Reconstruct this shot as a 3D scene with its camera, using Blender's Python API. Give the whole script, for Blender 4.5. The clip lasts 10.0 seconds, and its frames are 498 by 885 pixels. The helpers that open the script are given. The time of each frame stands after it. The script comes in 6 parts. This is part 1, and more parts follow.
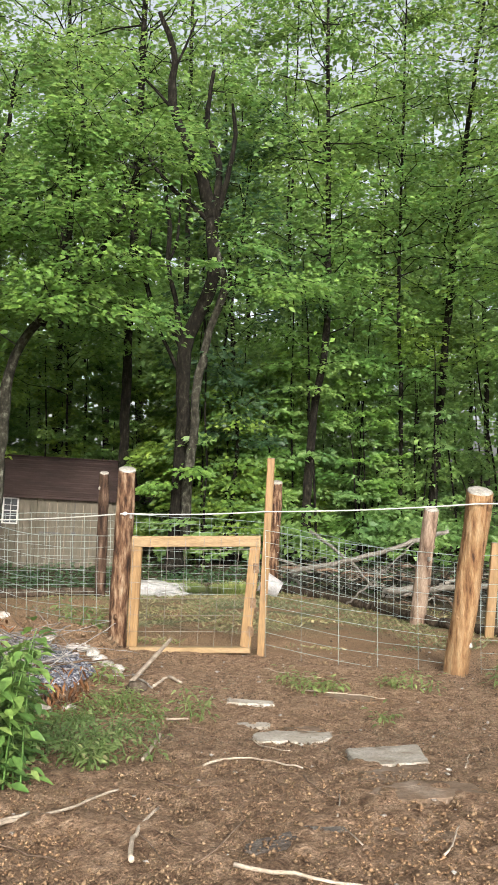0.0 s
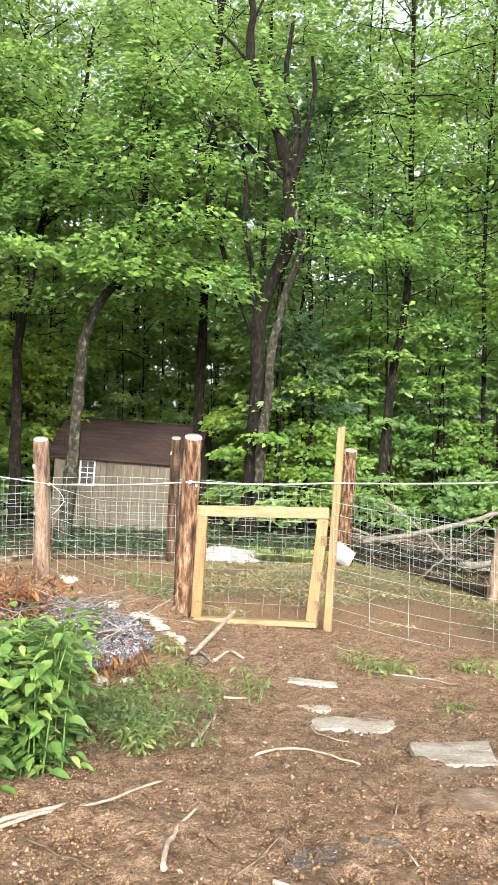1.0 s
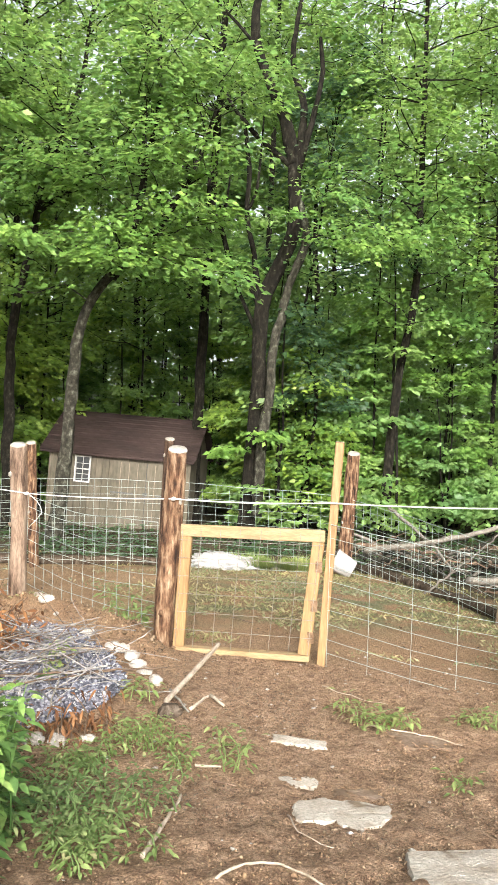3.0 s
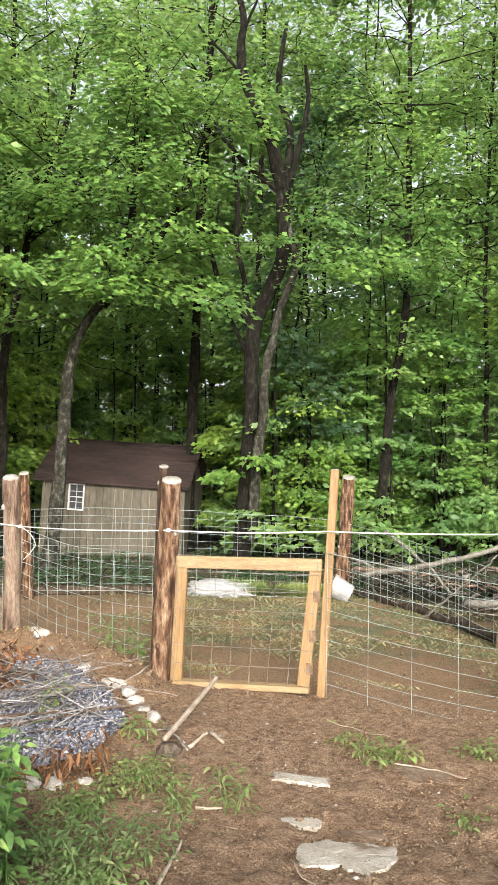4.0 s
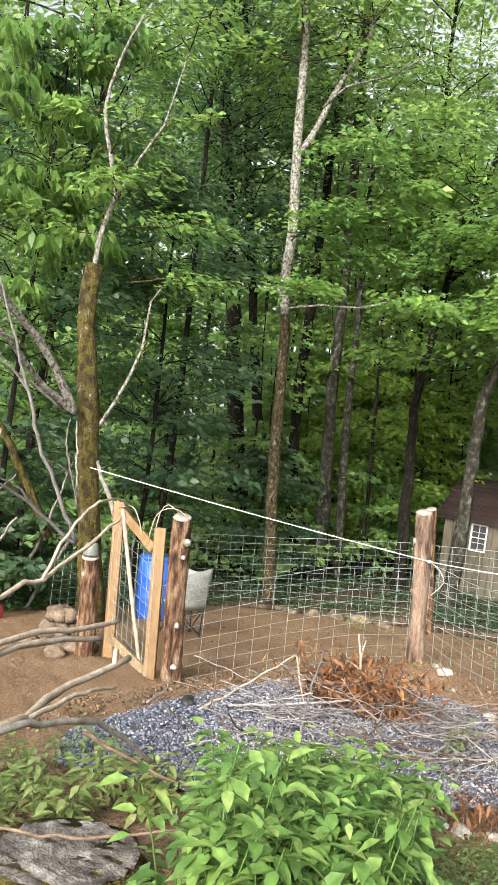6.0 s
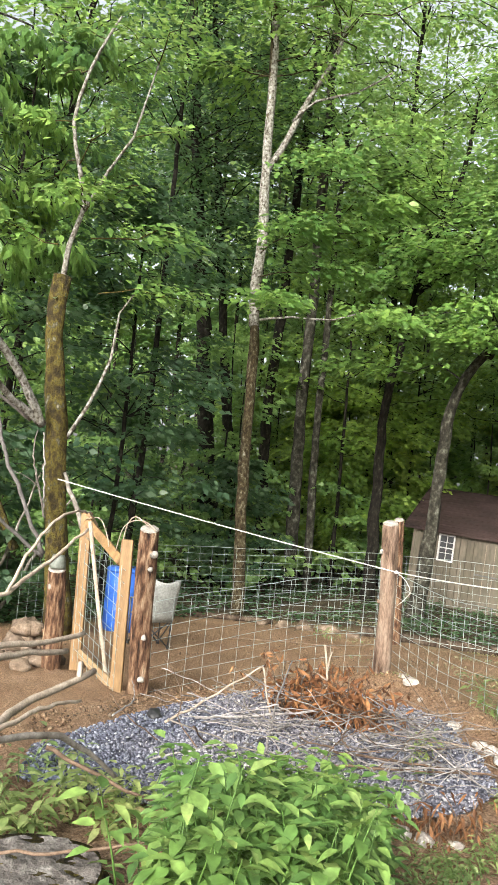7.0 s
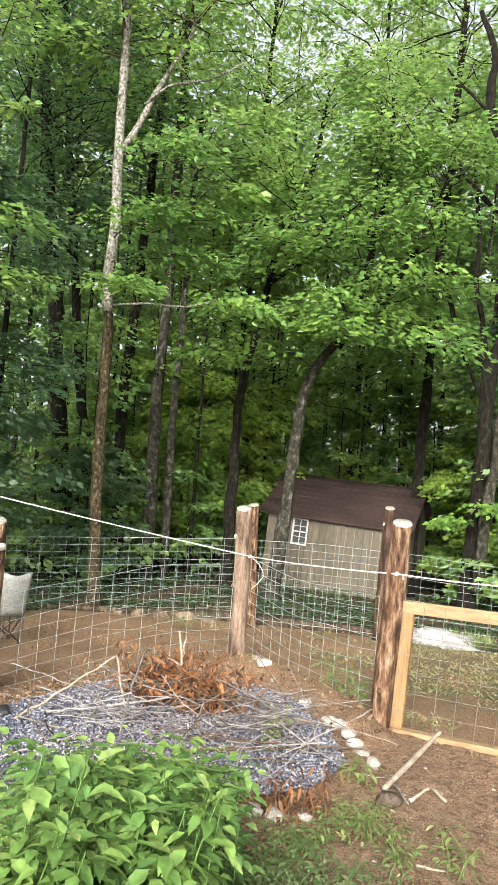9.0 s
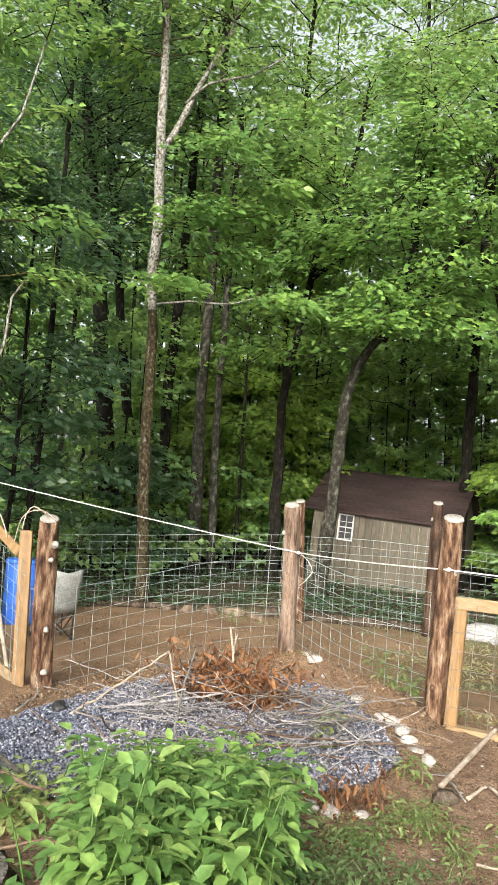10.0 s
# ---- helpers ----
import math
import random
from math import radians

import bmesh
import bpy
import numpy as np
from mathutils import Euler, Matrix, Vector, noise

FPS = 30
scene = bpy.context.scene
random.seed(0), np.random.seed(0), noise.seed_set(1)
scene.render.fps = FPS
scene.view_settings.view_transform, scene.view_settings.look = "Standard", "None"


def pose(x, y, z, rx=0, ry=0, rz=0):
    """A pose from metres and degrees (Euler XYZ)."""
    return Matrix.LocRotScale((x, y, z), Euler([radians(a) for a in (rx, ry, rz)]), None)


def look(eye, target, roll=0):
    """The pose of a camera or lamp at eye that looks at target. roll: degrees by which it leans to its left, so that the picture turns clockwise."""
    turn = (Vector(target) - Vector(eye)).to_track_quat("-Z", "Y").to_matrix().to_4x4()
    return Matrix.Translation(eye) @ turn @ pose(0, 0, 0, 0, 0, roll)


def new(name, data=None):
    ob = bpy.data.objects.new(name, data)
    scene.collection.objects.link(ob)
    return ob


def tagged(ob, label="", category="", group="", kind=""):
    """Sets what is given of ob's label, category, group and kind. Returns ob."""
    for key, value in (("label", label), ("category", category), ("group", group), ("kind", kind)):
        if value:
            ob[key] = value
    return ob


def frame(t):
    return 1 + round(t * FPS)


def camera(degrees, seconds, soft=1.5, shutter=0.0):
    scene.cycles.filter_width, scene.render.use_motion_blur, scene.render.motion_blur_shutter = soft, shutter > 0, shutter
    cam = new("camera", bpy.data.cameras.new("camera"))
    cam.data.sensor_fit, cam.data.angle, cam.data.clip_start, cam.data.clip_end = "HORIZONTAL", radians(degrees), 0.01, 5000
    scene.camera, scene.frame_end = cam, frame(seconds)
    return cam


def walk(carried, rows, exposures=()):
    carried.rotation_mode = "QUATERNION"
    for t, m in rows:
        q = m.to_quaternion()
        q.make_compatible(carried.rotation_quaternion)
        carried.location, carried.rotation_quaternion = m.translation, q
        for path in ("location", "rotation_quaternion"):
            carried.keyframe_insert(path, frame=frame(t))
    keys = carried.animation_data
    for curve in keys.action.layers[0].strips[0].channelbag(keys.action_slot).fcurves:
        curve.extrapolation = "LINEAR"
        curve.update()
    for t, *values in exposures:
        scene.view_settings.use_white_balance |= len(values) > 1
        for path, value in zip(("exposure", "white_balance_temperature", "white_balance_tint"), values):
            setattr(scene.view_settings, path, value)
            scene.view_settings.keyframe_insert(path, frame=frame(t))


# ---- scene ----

cam = camera(34.7, 10.0, soft=0.65)
PATH = [
    (0, (0.001, 0.000, 1.386), (-0.263, 4.984, 1.682), 0.30),
    (0.5, (0.039, 0.166, 1.425), (-0.250, 5.153, 1.652), 0.39),
    (1, (0.064, 0.237, 1.434), (-0.687, 5.180, 1.497), 1.24),
    (1.5, (0.048, 0.446, 1.482), (-0.693, 5.390, 1.439), 3.95),
    (2, (0.043, 0.627, 1.554), (-0.576, 5.588, 1.518), 5.42),
    (2.5, (0.099, 0.764, 1.600), (-0.646, 5.708, 1.550), 3.56),
    (4, (0.089, 0.877, 1.694), (-0.666, 5.818, 1.820), 0.78),
    (4.5, (0.059, 0.859, 1.702), (-0.925, 5.758, 1.877), 1.90),
    (5, (0.008, 0.816, 1.709), (-1.836, 5.458, 1.936), 3.64),
    (5.5, (-0.023, 0.792, 1.704), (-2.433, 5.167, 1.941), 4.41),
    (6, (-0.055, 0.799, 1.688), (-3.054, 4.794, 1.905), 5.86),
    (7.5, (0.000, 0.793, 1.705), (-2.799, 4.923, 2.029), 5.82),
    (8, (-0.025, 0.795, 1.700), (-2.825, 4.925, 2.017), 5.94),
    (8.5, (-0.013, 0.804, 1.703), (-2.605, 5.067, 2.034), 5.62),
    (9, (0.018, 0.821, 1.699), (-2.068, 5.355, 2.002), 4.72),
    (9.5, (0.034, 0.822, 1.706), (-1.784, 5.469, 2.014), 3.40),
    (10, (-0.022, 0.801, 1.700), (-2.345, 5.221, 1.958), 4.13),
]
EXPOSURES = [(0, 1.15), (0.5, 1.3), (1, 1.73), (1.5, 1.9), (2, 1.87), (2.5, 1.84), (4, 1.41), (4.5, 1.35), (5.5, 1.35), (6, 1.5), (7.5, 1.48), (8.5, 1.57), (9.5, 1.48), (10, 1.4)]
walk(cam, [(t, look(eye, target, roll)) for t, eye, target, roll in PATH], EXPOSURES)

# ---- light ----
world = bpy.data.worlds.new("sky")
scene.world = world
world.use_nodes = True
wn, wl = world.node_tree.nodes, world.node_tree.links
sky = wn.new("ShaderNodeTexSky")
sky.sky_type, sky.sun_disc = "NISHITA", False
sky.sun_elevation, sky.sun_rotation = radians(25), radians(165)
sky.air_density, sky.dust_density = 1.0, 6.0
wn["Background"].inputs["Strength"].default_value = 0.15
pale = wn.new("ShaderNodeHueSaturation")
pale.inputs["Saturation"].default_value = 0.3
wl.new(sky.outputs[0], pale.inputs["Color"])
wl.new(pale.outputs[0], wn["Background"].inputs["Color"])
sun = new("sun", bpy.data.lights.new("sun", "SUN"))
sun.data.energy, sun.data.angle, sun.data.color = 1.5, radians(14), (1.0, 0.96, 0.9)
sun.matrix_world = look((3.4, -12.7, 6.1), (0, 0, 0))

# ---- materials ----
MATS = {}


def nodes_of(name):
    m = bpy.data.materials.new(name)
    m.use_nodes = True
    MATS[name] = m
    nt = m.node_tree
    return m, nt, nt.nodes, nt.links, nt.nodes["Principled BSDF"]


def ramp(nt, stops):
    r = nt.nodes.new("ShaderNodeValToRGB")
    els = r.color_ramp.elements
    while len(els) < len(stops):
        els.new(0.5)
    for e, (p, c) in zip(els, stops):
        e.position, e.color = p, (*c, 1)
    return r


def noise_tex(nt, scale, detail=4.0, stretch=(1, 1, 1), rough=0.55, space="Object"):
    co = nt.nodes.new("ShaderNodeTexCoord")
    mp = nt.nodes.new("ShaderNodeMapping")
    mp.inputs["Scale"].default_value = stretch
    n = nt.nodes.new("ShaderNodeTexNoise")
    n.inputs["Scale"].default_value, n.inputs["Detail"].default_value, n.inputs["Roughness"].default_value = scale, detail, rough
    nt.links.new(co.outputs[space], mp.inputs[0])
    nt.links.new(mp.outputs[0], n.inputs["Vector"])
    return n


def mix(nt, fac, a, b, mode="MIX"):
    x = nt.nodes.new("ShaderNodeMix")
    x.data_type, x.blend_type = "RGBA", mode
    for sock, v in ((x.inputs[0], fac), (x.inputs[6], a), (x.inputs[7], b)):
        if isinstance(v, (int, float)):
            sock.default_value = v
        elif isinstance(v, tuple):
            sock.default_value = (*v, 1)
        else:
            nt.links.new(v, sock)
    return x.outputs[2]


def grained(name, stops, scale, stretch=(1, 1, 1), rough=0.8, bump=0.3, dist=0.01, fine=None, metal=0.0, vary=0.0, detail=5.0):
    """A noisy surface: colours by a ramp over coarse noise, a finer noise over it, and relief."""
    m, nt, N, L, P = nodes_of(name)
    a = noise_tex(nt, scale, detail, stretch)
    r = ramp(nt, stops)
    L.new(a.outputs[0], r.inputs[0])
    b = noise_tex(nt, fine or scale * 6, 4.0, stretch)
    br = ramp(nt, [(0.3, (0.62, 0.62, 0.62)), (0.7, (1.25, 1.25, 1.25))])
    L.new(b.outputs[0], br.inputs[0])
    col = mix(nt, 0.75, r.outputs[0], br.outputs[0], "MULTIPLY")
    if vary:
        oi = N.new("ShaderNodeObjectInfo")
        vr = ramp(nt, [(0.0, (1 - vary,) * 3), (1.0, (1 + vary,) * 3)])
        L.new(oi.outputs["Random"], vr.inputs[0])
        col = mix(nt, 1.0, col, vr.outputs[0], "MULTIPLY")
    L.new(col, P.inputs["Base Color"])
    P.inputs["Roughness"].default_value, P.inputs["Metallic"].default_value = rough, metal
    P.inputs["Specular IOR Level"].default_value = 0.5 if rough < 0.65 else 0.18
    bp = N.new("ShaderNodeBump")
    bp.inputs["Strength"].default_value, bp.inputs["Distance"].default_value = bump, dist
    ad = N.new("ShaderNodeMath")
    L.new(a.outputs[0], ad.inputs[0])
    L.new(b.outputs[0], ad.inputs[1])
    L.new(ad.outputs[0], bp.inputs["Height"])
    L.new(bp.outputs[0], P.inputs["Normal"])
    return m


def leafy(name, stops, translucent=0.4, rough=0.42, glow=(0.44, 0.58, 0.16)):
    """Leaves: a colour for each leaf, light that comes through the blade."""
    m, nt, N, L, P = nodes_of(name)
    g = N.new("ShaderNodeNewGeometry")
    r = ramp(nt, stops)
    L.new(g.outputs["Random Per Island"], r.inputs[0])
    n = noise_tex(nt, 0.55, 2.0)
    nr = ramp(nt, [(0.35, (0.7, 0.78, 0.8)), (0.65, (1.25, 1.15, 0.95))])
    L.new(n.outputs[0], nr.inputs[0])
    col = mix(nt, 1.0, r.outputs[0], nr.outputs[0], "MULTIPLY")
    fn = noise_tex(nt, 45.0, 3.0)
    fr = ramp(nt, [(0.35, (0.72, 0.72, 0.72)), (0.65, (1.2, 1.2, 1.2))])
    L.new(fn.outputs[0], fr.inputs[0])
    col = mix(nt, 1.0, col, fr.outputs[0], "MULTIPLY")
    L.new(col, P.inputs["Base Color"])
    P.inputs["Roughness"].default_value = rough
    P.inputs["Specular IOR Level"].default_value = 0.36
    tr = N.new("ShaderNodeBsdfTranslucent")
    L.new(mix(nt, 0.5, col, glow), tr.inputs["Color"])
    ms = N.new("ShaderNodeMixShader")
    ms.inputs[0].default_value = translucent
    L.new(P.outputs[0], ms.inputs[1])
    L.new(tr.outputs[0], ms.inputs[2])
    L.new(ms.outputs[0], N["Material Output"].inputs[0])
    return m


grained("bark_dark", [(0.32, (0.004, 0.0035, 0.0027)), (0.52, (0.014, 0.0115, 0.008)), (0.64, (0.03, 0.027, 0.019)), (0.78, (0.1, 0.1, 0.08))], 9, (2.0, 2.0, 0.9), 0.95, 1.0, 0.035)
grained("bark_grey", [(0.32, (0.012, 0.011, 0.008)), (0.5, (0.034, 0.031, 0.023)), (0.6, (0.07, 0.069, 0.053)), (0.74, (0.17, 0.17, 0.14))], 8, (1.6, 1.6, 1.1), 0.92, 0.9, 0.025)
grained("bark_lichen", [(0.36, (0.022, 0.015, 0.008)), (0.5, (0.055, 0.041, 0.02)), (0.6, (0.09, 0.078, 0.045)), (0.74, (0.27, 0.26, 0.21))], 20, (1.2, 1.2, 0.8), 0.92, 0.9, 0.02)
grained("bark_pale", [(0.34, (0.05, 0.04, 0.027)), (0.46, (0.15, 0.14, 0.115)), (0.72, (0.38, 0.38, 0.345))], 22, (1.3, 1.3, 1.0), 0.9, 0.7, 0.015)
grained("bark_moss", [(0.35, (0.03, 0.024, 0.013)), (0.46, (0.055, 0.042, 0.014)), (0.55, (0.105, 0.085, 0.018)), (0.62, (0.06, 0.054, 0.03)), (0.74, (0.27, 0.26, 0.21))], 9, (1.4, 1.4, 1), 0.95, 1.0, 0.03)
grained("twig_grey", [(0.3, (0.115, 0.1, 0.082)), (0.7, (0.27, 0.248, 0.214))], 18, (1, 1, 1), 0.88, 0.3, 0.004, vary=0.35)
grained("twig_silver", [(0.3, (0.137, 0.125, 0.116)), (0.7, (0.294, 0.276, 0.262))], 18, (1, 1, 1), 0.88, 0.3, 0.004, vary=0.4)
grained("post_dark", [(0.36, (0.018, 0.01, 0.007)), (0.5, (0.055, 0.032, 0.02)), (0.7, (0.15, 0.1, 0.07))], 3, (5, 5, 1.1), 0.82, 0.9, 0.014, fine=24)
grained("twig_brown", [(0.3, (0.07, 0.046, 0.031)), (0.7, (0.2, 0.14, 0.098))], 18, (1, 1, 1), 0.88, 0.3, 0.004, vary=0.3)
grained("twig_pale", [(0.3, (0.23, 0.182, 0.135)), (0.7, (0.42, 0.355, 0.28))], 14, (1, 1, 1), 0.85, 0.3, 0.004, vary=0.2)
grained("post_peeled", [(0.33, (0.018, 0.011, 0.008)), (0.42, (0.06, 0.03, 0.017)), (0.52, (0.135, 0.074, 0.042)), (0.64, (0.26, 0.175, 0.11)), (0.76, (0.36, 0.285, 0.2))], 7, (4, 4, 0.9), 0.8, 1.0, 0.022, fine=40, vary=0.15)
grained("post_fresh", [(0.3, (0.04, 0.019, 0.011)), (0.38, (0.15, 0.075, 0.034)), (0.52, (0.27, 0.16, 0.078)), (0.7, (0.35, 0.245, 0.14))], 6, (4, 4, 0.7), 0.75, 0.9, 0.018, fine=36)
grained("post_weathered", [(0.34, (0.06, 0.036, 0.024)), (0.48, (0.175, 0.12, 0.085)), (0.7, (0.29, 0.225, 0.17))], 3, (5, 5, 0.9), 0.82, 0.7, 0.012, fine=24, vary=0.1)
grained("end_grain", [(0.3, (0.17, 0.155, 0.13)), (0.55, (0.3, 0.28, 0.245)), (0.75, (0.4, 0.385, 0.35))], 16, (1, 1, 1), 0.8, 0.3, 0.004)
grained("lumber", [(0.3, (0.15, 0.084, 0.031)), (0.5, (0.215, 0.128, 0.051)), (0.75, (0.265, 0.168, 0.078))], 3, (9, 9, 0.8), 0.62, 0.2, 0.003, vary=0.12)
grained("lumber_pale", [(0.3, (0.2, 0.128, 0.058)), (0.5, (0.265, 0.178, 0.089)), (0.75, (0.32, 0.232, 0.133))], 3, (1, 9, 9), 0.62, 0.2, 0.003)
grained("wire_zinc", [(0.3, (0.266, 0.32, 0.3)), (0.7, (0.37, 0.432, 0.408))], 30, (1, 1, 1), 0.45, 0.05, 0.001, metal=0.3)
grained("wire_rusty", [(0.3, (0.13, 0.105, 0.08)), (0.7, (0.26, 0.24, 0.21))], 30, (1, 1, 1), 0.5, 0.05, 0.001, metal=0.3)
grained("rope_white", [(0.3, (0.46, 0.46, 0.42)), (0.7, (0.62, 0.62, 0.58))], 60, (1, 1, 1), 0.8, 0.3, 0.002)
grained("plastic_white", [(0.3, (0.25, 0.245, 0.24)), (0.7, (0.37, 0.362, 0.35))], 8, (1, 1, 1), 0.55, 0.6, 0.02)
grained("plastic_blue", [(0.3, (0.015, 0.07, 0.33)), (0.7, (0.03, 0.12, 0.45))], 5, (1, 1, 1), 0.4, 0.05, 0.003)
grained("plastic_red", [(0.3, (0.4, 0.03, 0.05)), (0.7, (0.55, 0.06, 0.08))], 5, (1, 1, 1), 0.5, 0.05, 0.003)
grained("plastic_black", [(0.3, (0.01, 0.01, 0.011)), (0.7, (0.03, 0.03, 0.03))], 9, (1, 1, 1), 0.5, 0.2, 0.004)
grained("fabric_grey", [(0.3, (0.21, 0.218, 0.2)), (0.7, (0.32, 0.33, 0.305))], 7, (1, 1, 1), 0.95, 0.3, 0.01)
grained("steel_dark", [(0.3, (0.05, 0.05, 0.05)), (0.7, (0.11, 0.11, 0.11))], 20, (1, 1, 1), 0.5, 0.1, 0.002, metal=0.6)
grained("hinge_rust", [(0.3, (0.12, 0.07, 0.04)), (0.7, (0.25, 0.17, 0.11))], 30, (1, 1, 1), 0.65, 0.1, 0.002, metal=0.5)
grained("siding", [(0.3, (0.082, 0.071, 0.052)), (0.7, (0.11, 0.097, 0.074))], 3, (1, 1, 0.3), 0.85, 0.15, 0.004, vary=0.08)
grained("shingle", [(0.3, (0.02, 0.013, 0.012)), (0.7, (0.046, 0.03, 0.027))], 3, (0.4, 1, 1), 0.9, 0.4, 0.01, fine=60)
grained("trim_white", [(0.3, (0.46, 0.455, 0.43)), (0.7, (0.56, 0.55, 0.53))], 6, (1, 1, 1), 0.6, 0.1, 0.003)
grained("trim_brown", [(0.3, (0.16, 0.13, 0.1)), (0.7, (0.24, 0.2, 0.15))], 6, (1, 1, 1), 0.8, 0.1, 0.003)
grained("glass_dark", [(0.3, (0.012, 0.014, 0.016)), (0.7, (0.03, 0.033, 0.036))], 2, (1, 1, 1), 0.3, 0.0, 0.001)
grained("quartz", [(0.3, (0.26, 0.2, 0.155)), (0.55, (0.45, 0.42, 0.375)), (0.8, (0.58, 0.565, 0.54))], 14, (1, 1, 1), 0.75, 0.8, 0.02, vary=0.15)
grained("fieldstone", [(0.3, (0.075, 0.054, 0.037)), (0.55, (0.17, 0.127, 0.09)), (0.8, (0.3, 0.245, 0.195))], 9, (1, 1, 1), 0.85, 0.7, 0.02, vary=0.25)
grained("slab", [(0.32, (0.16, 0.12, 0.082)), (0.43, (0.3, 0.262, 0.215)), (0.7, (0.4, 0.37, 0.32))], 9, (1, 1, 1), 0.88, 0.6, 0.012, fine=80, vary=0.08)
grained("slab_muddy", [(0.38, (0.12, 0.08, 0.05)), (0.55, (0.18, 0.128, 0.09)), (0.75, (0.27, 0.215, 0.168))], 7, (1, 1, 1), 0.9, 0.5, 0.012, fine=70)
grained("slab_dark", [(0.35, (0.07, 0.053, 0.042)), (0.6, (0.14, 0.122, 0.105)), (0.75, (0.24, 0.22, 0.195))], 9, (1, 1, 1), 0.9, 0.7, 0.015, fine=70)
grained("stump_top", [(0.3, (0.05, 0.043, 0.037)), (0.55, (0.15, 0.137, 0.122)), (0.75, (0.29, 0.275, 0.25))], 16, (1, 1, 1), 0.95, 0.8, 0.012)
grained("log_brown", [(0.32, (0.03, 0.02, 0.013)), (0.52, (0.075, 0.054, 0.037)), (0.74, (0.17, 0.14, 0.11))], 6, (3, 3, 1), 0.92, 0.9, 0.02)
leafy("leaf_maple", [(0.0, (0.069, 0.152, 0.040)), (0.6, (0.131, 0.258, 0.070)), (1.0, (0.233, 0.380, 0.105))], 0.5)
leafy("leaf_bright", [(0.0, (0.104, 0.193, 0.047)), (0.6, (0.191, 0.311, 0.063)), (1.0, (0.295, 0.414, 0.085))], 0.52)
# Darker, bluer copy of the leaves: the wood's shade is put into their colour.
leafy("leaf_shaded", [(0.0, (0.024, 0.054, 0.033)), (0.6, (0.050, 0.094, 0.056)), (1.0, (0.094, 0.143, 0.093))], 0.45, glow=(0.26, 0.5, 0.13))
leafy("leaf_far", [(0.0, (0.082, 0.168, 0.061)), (0.5, (0.163, 0.288, 0.098)), (1.0, (0.278, 0.416, 0.171))], 0.52)
leafy("leaf_elder", [(0.0, (0.044, 0.097, 0.028)), (0.35, (0.092, 0.183, 0.047)), (0.75, (0.157, 0.257, 0.071)), (1.0, (0.240, 0.320, 0.109))], 0.16, 0.42)
leafy("leaf_weed", [(0.0, (0.093, 0.146, 0.044)), (0.5, (0.166, 0.230, 0.083)), (0.85, (0.243, 0.293, 0.121)), (1.0, (0.331, 0.282, 0.165))], 0.3)
leafy("leaf_dead", [(0.0, (0.06, 0.026, 0.011)), (0.5, (0.15, 0.066, 0.028)), (1.0, (0.25, 0.13, 0.06))], 0.15, 0.75, (0.3, 0.13, 0.05))
leafy("straw", [(0.0, (0.11, 0.125, 0.05)), (0.5, (0.18, 0.18, 0.09)), (1.0, (0.3, 0.26, 0.17))], 0.2, 0.8, (0.25, 0.27, 0.1))
leafy("clod", [(0.0, (0.065, 0.039, 0.024)), (0.5, (0.165, 0.104, 0.065)), (0.85, (0.2, 0.134, 0.085)), (1.0, (0.25, 0.175, 0.118))], 0.0, 0.95)
grained("pot_grey", [(0.3, (0.1, 0.115, 0.095)), (0.7, (0.17, 0.185, 0.155))], 8, (1, 1, 1), 0.6, 0.1, 0.004)
leafy("gravel_bits", [(0.0, (0.055, 0.057, 0.082)), (0.55, (0.145, 0.151, 0.21)), (0.9, (0.26, 0.268, 0.335)), (1.0, (0.42, 0.43, 0.46))], 0.0, 0.85)
grained("gravel_bed", [(0.3, (0.045, 0.047, 0.058)), (0.7, (0.14, 0.147, 0.178))], 45, (1, 1, 1), 0.9, 0.6, 0.015)


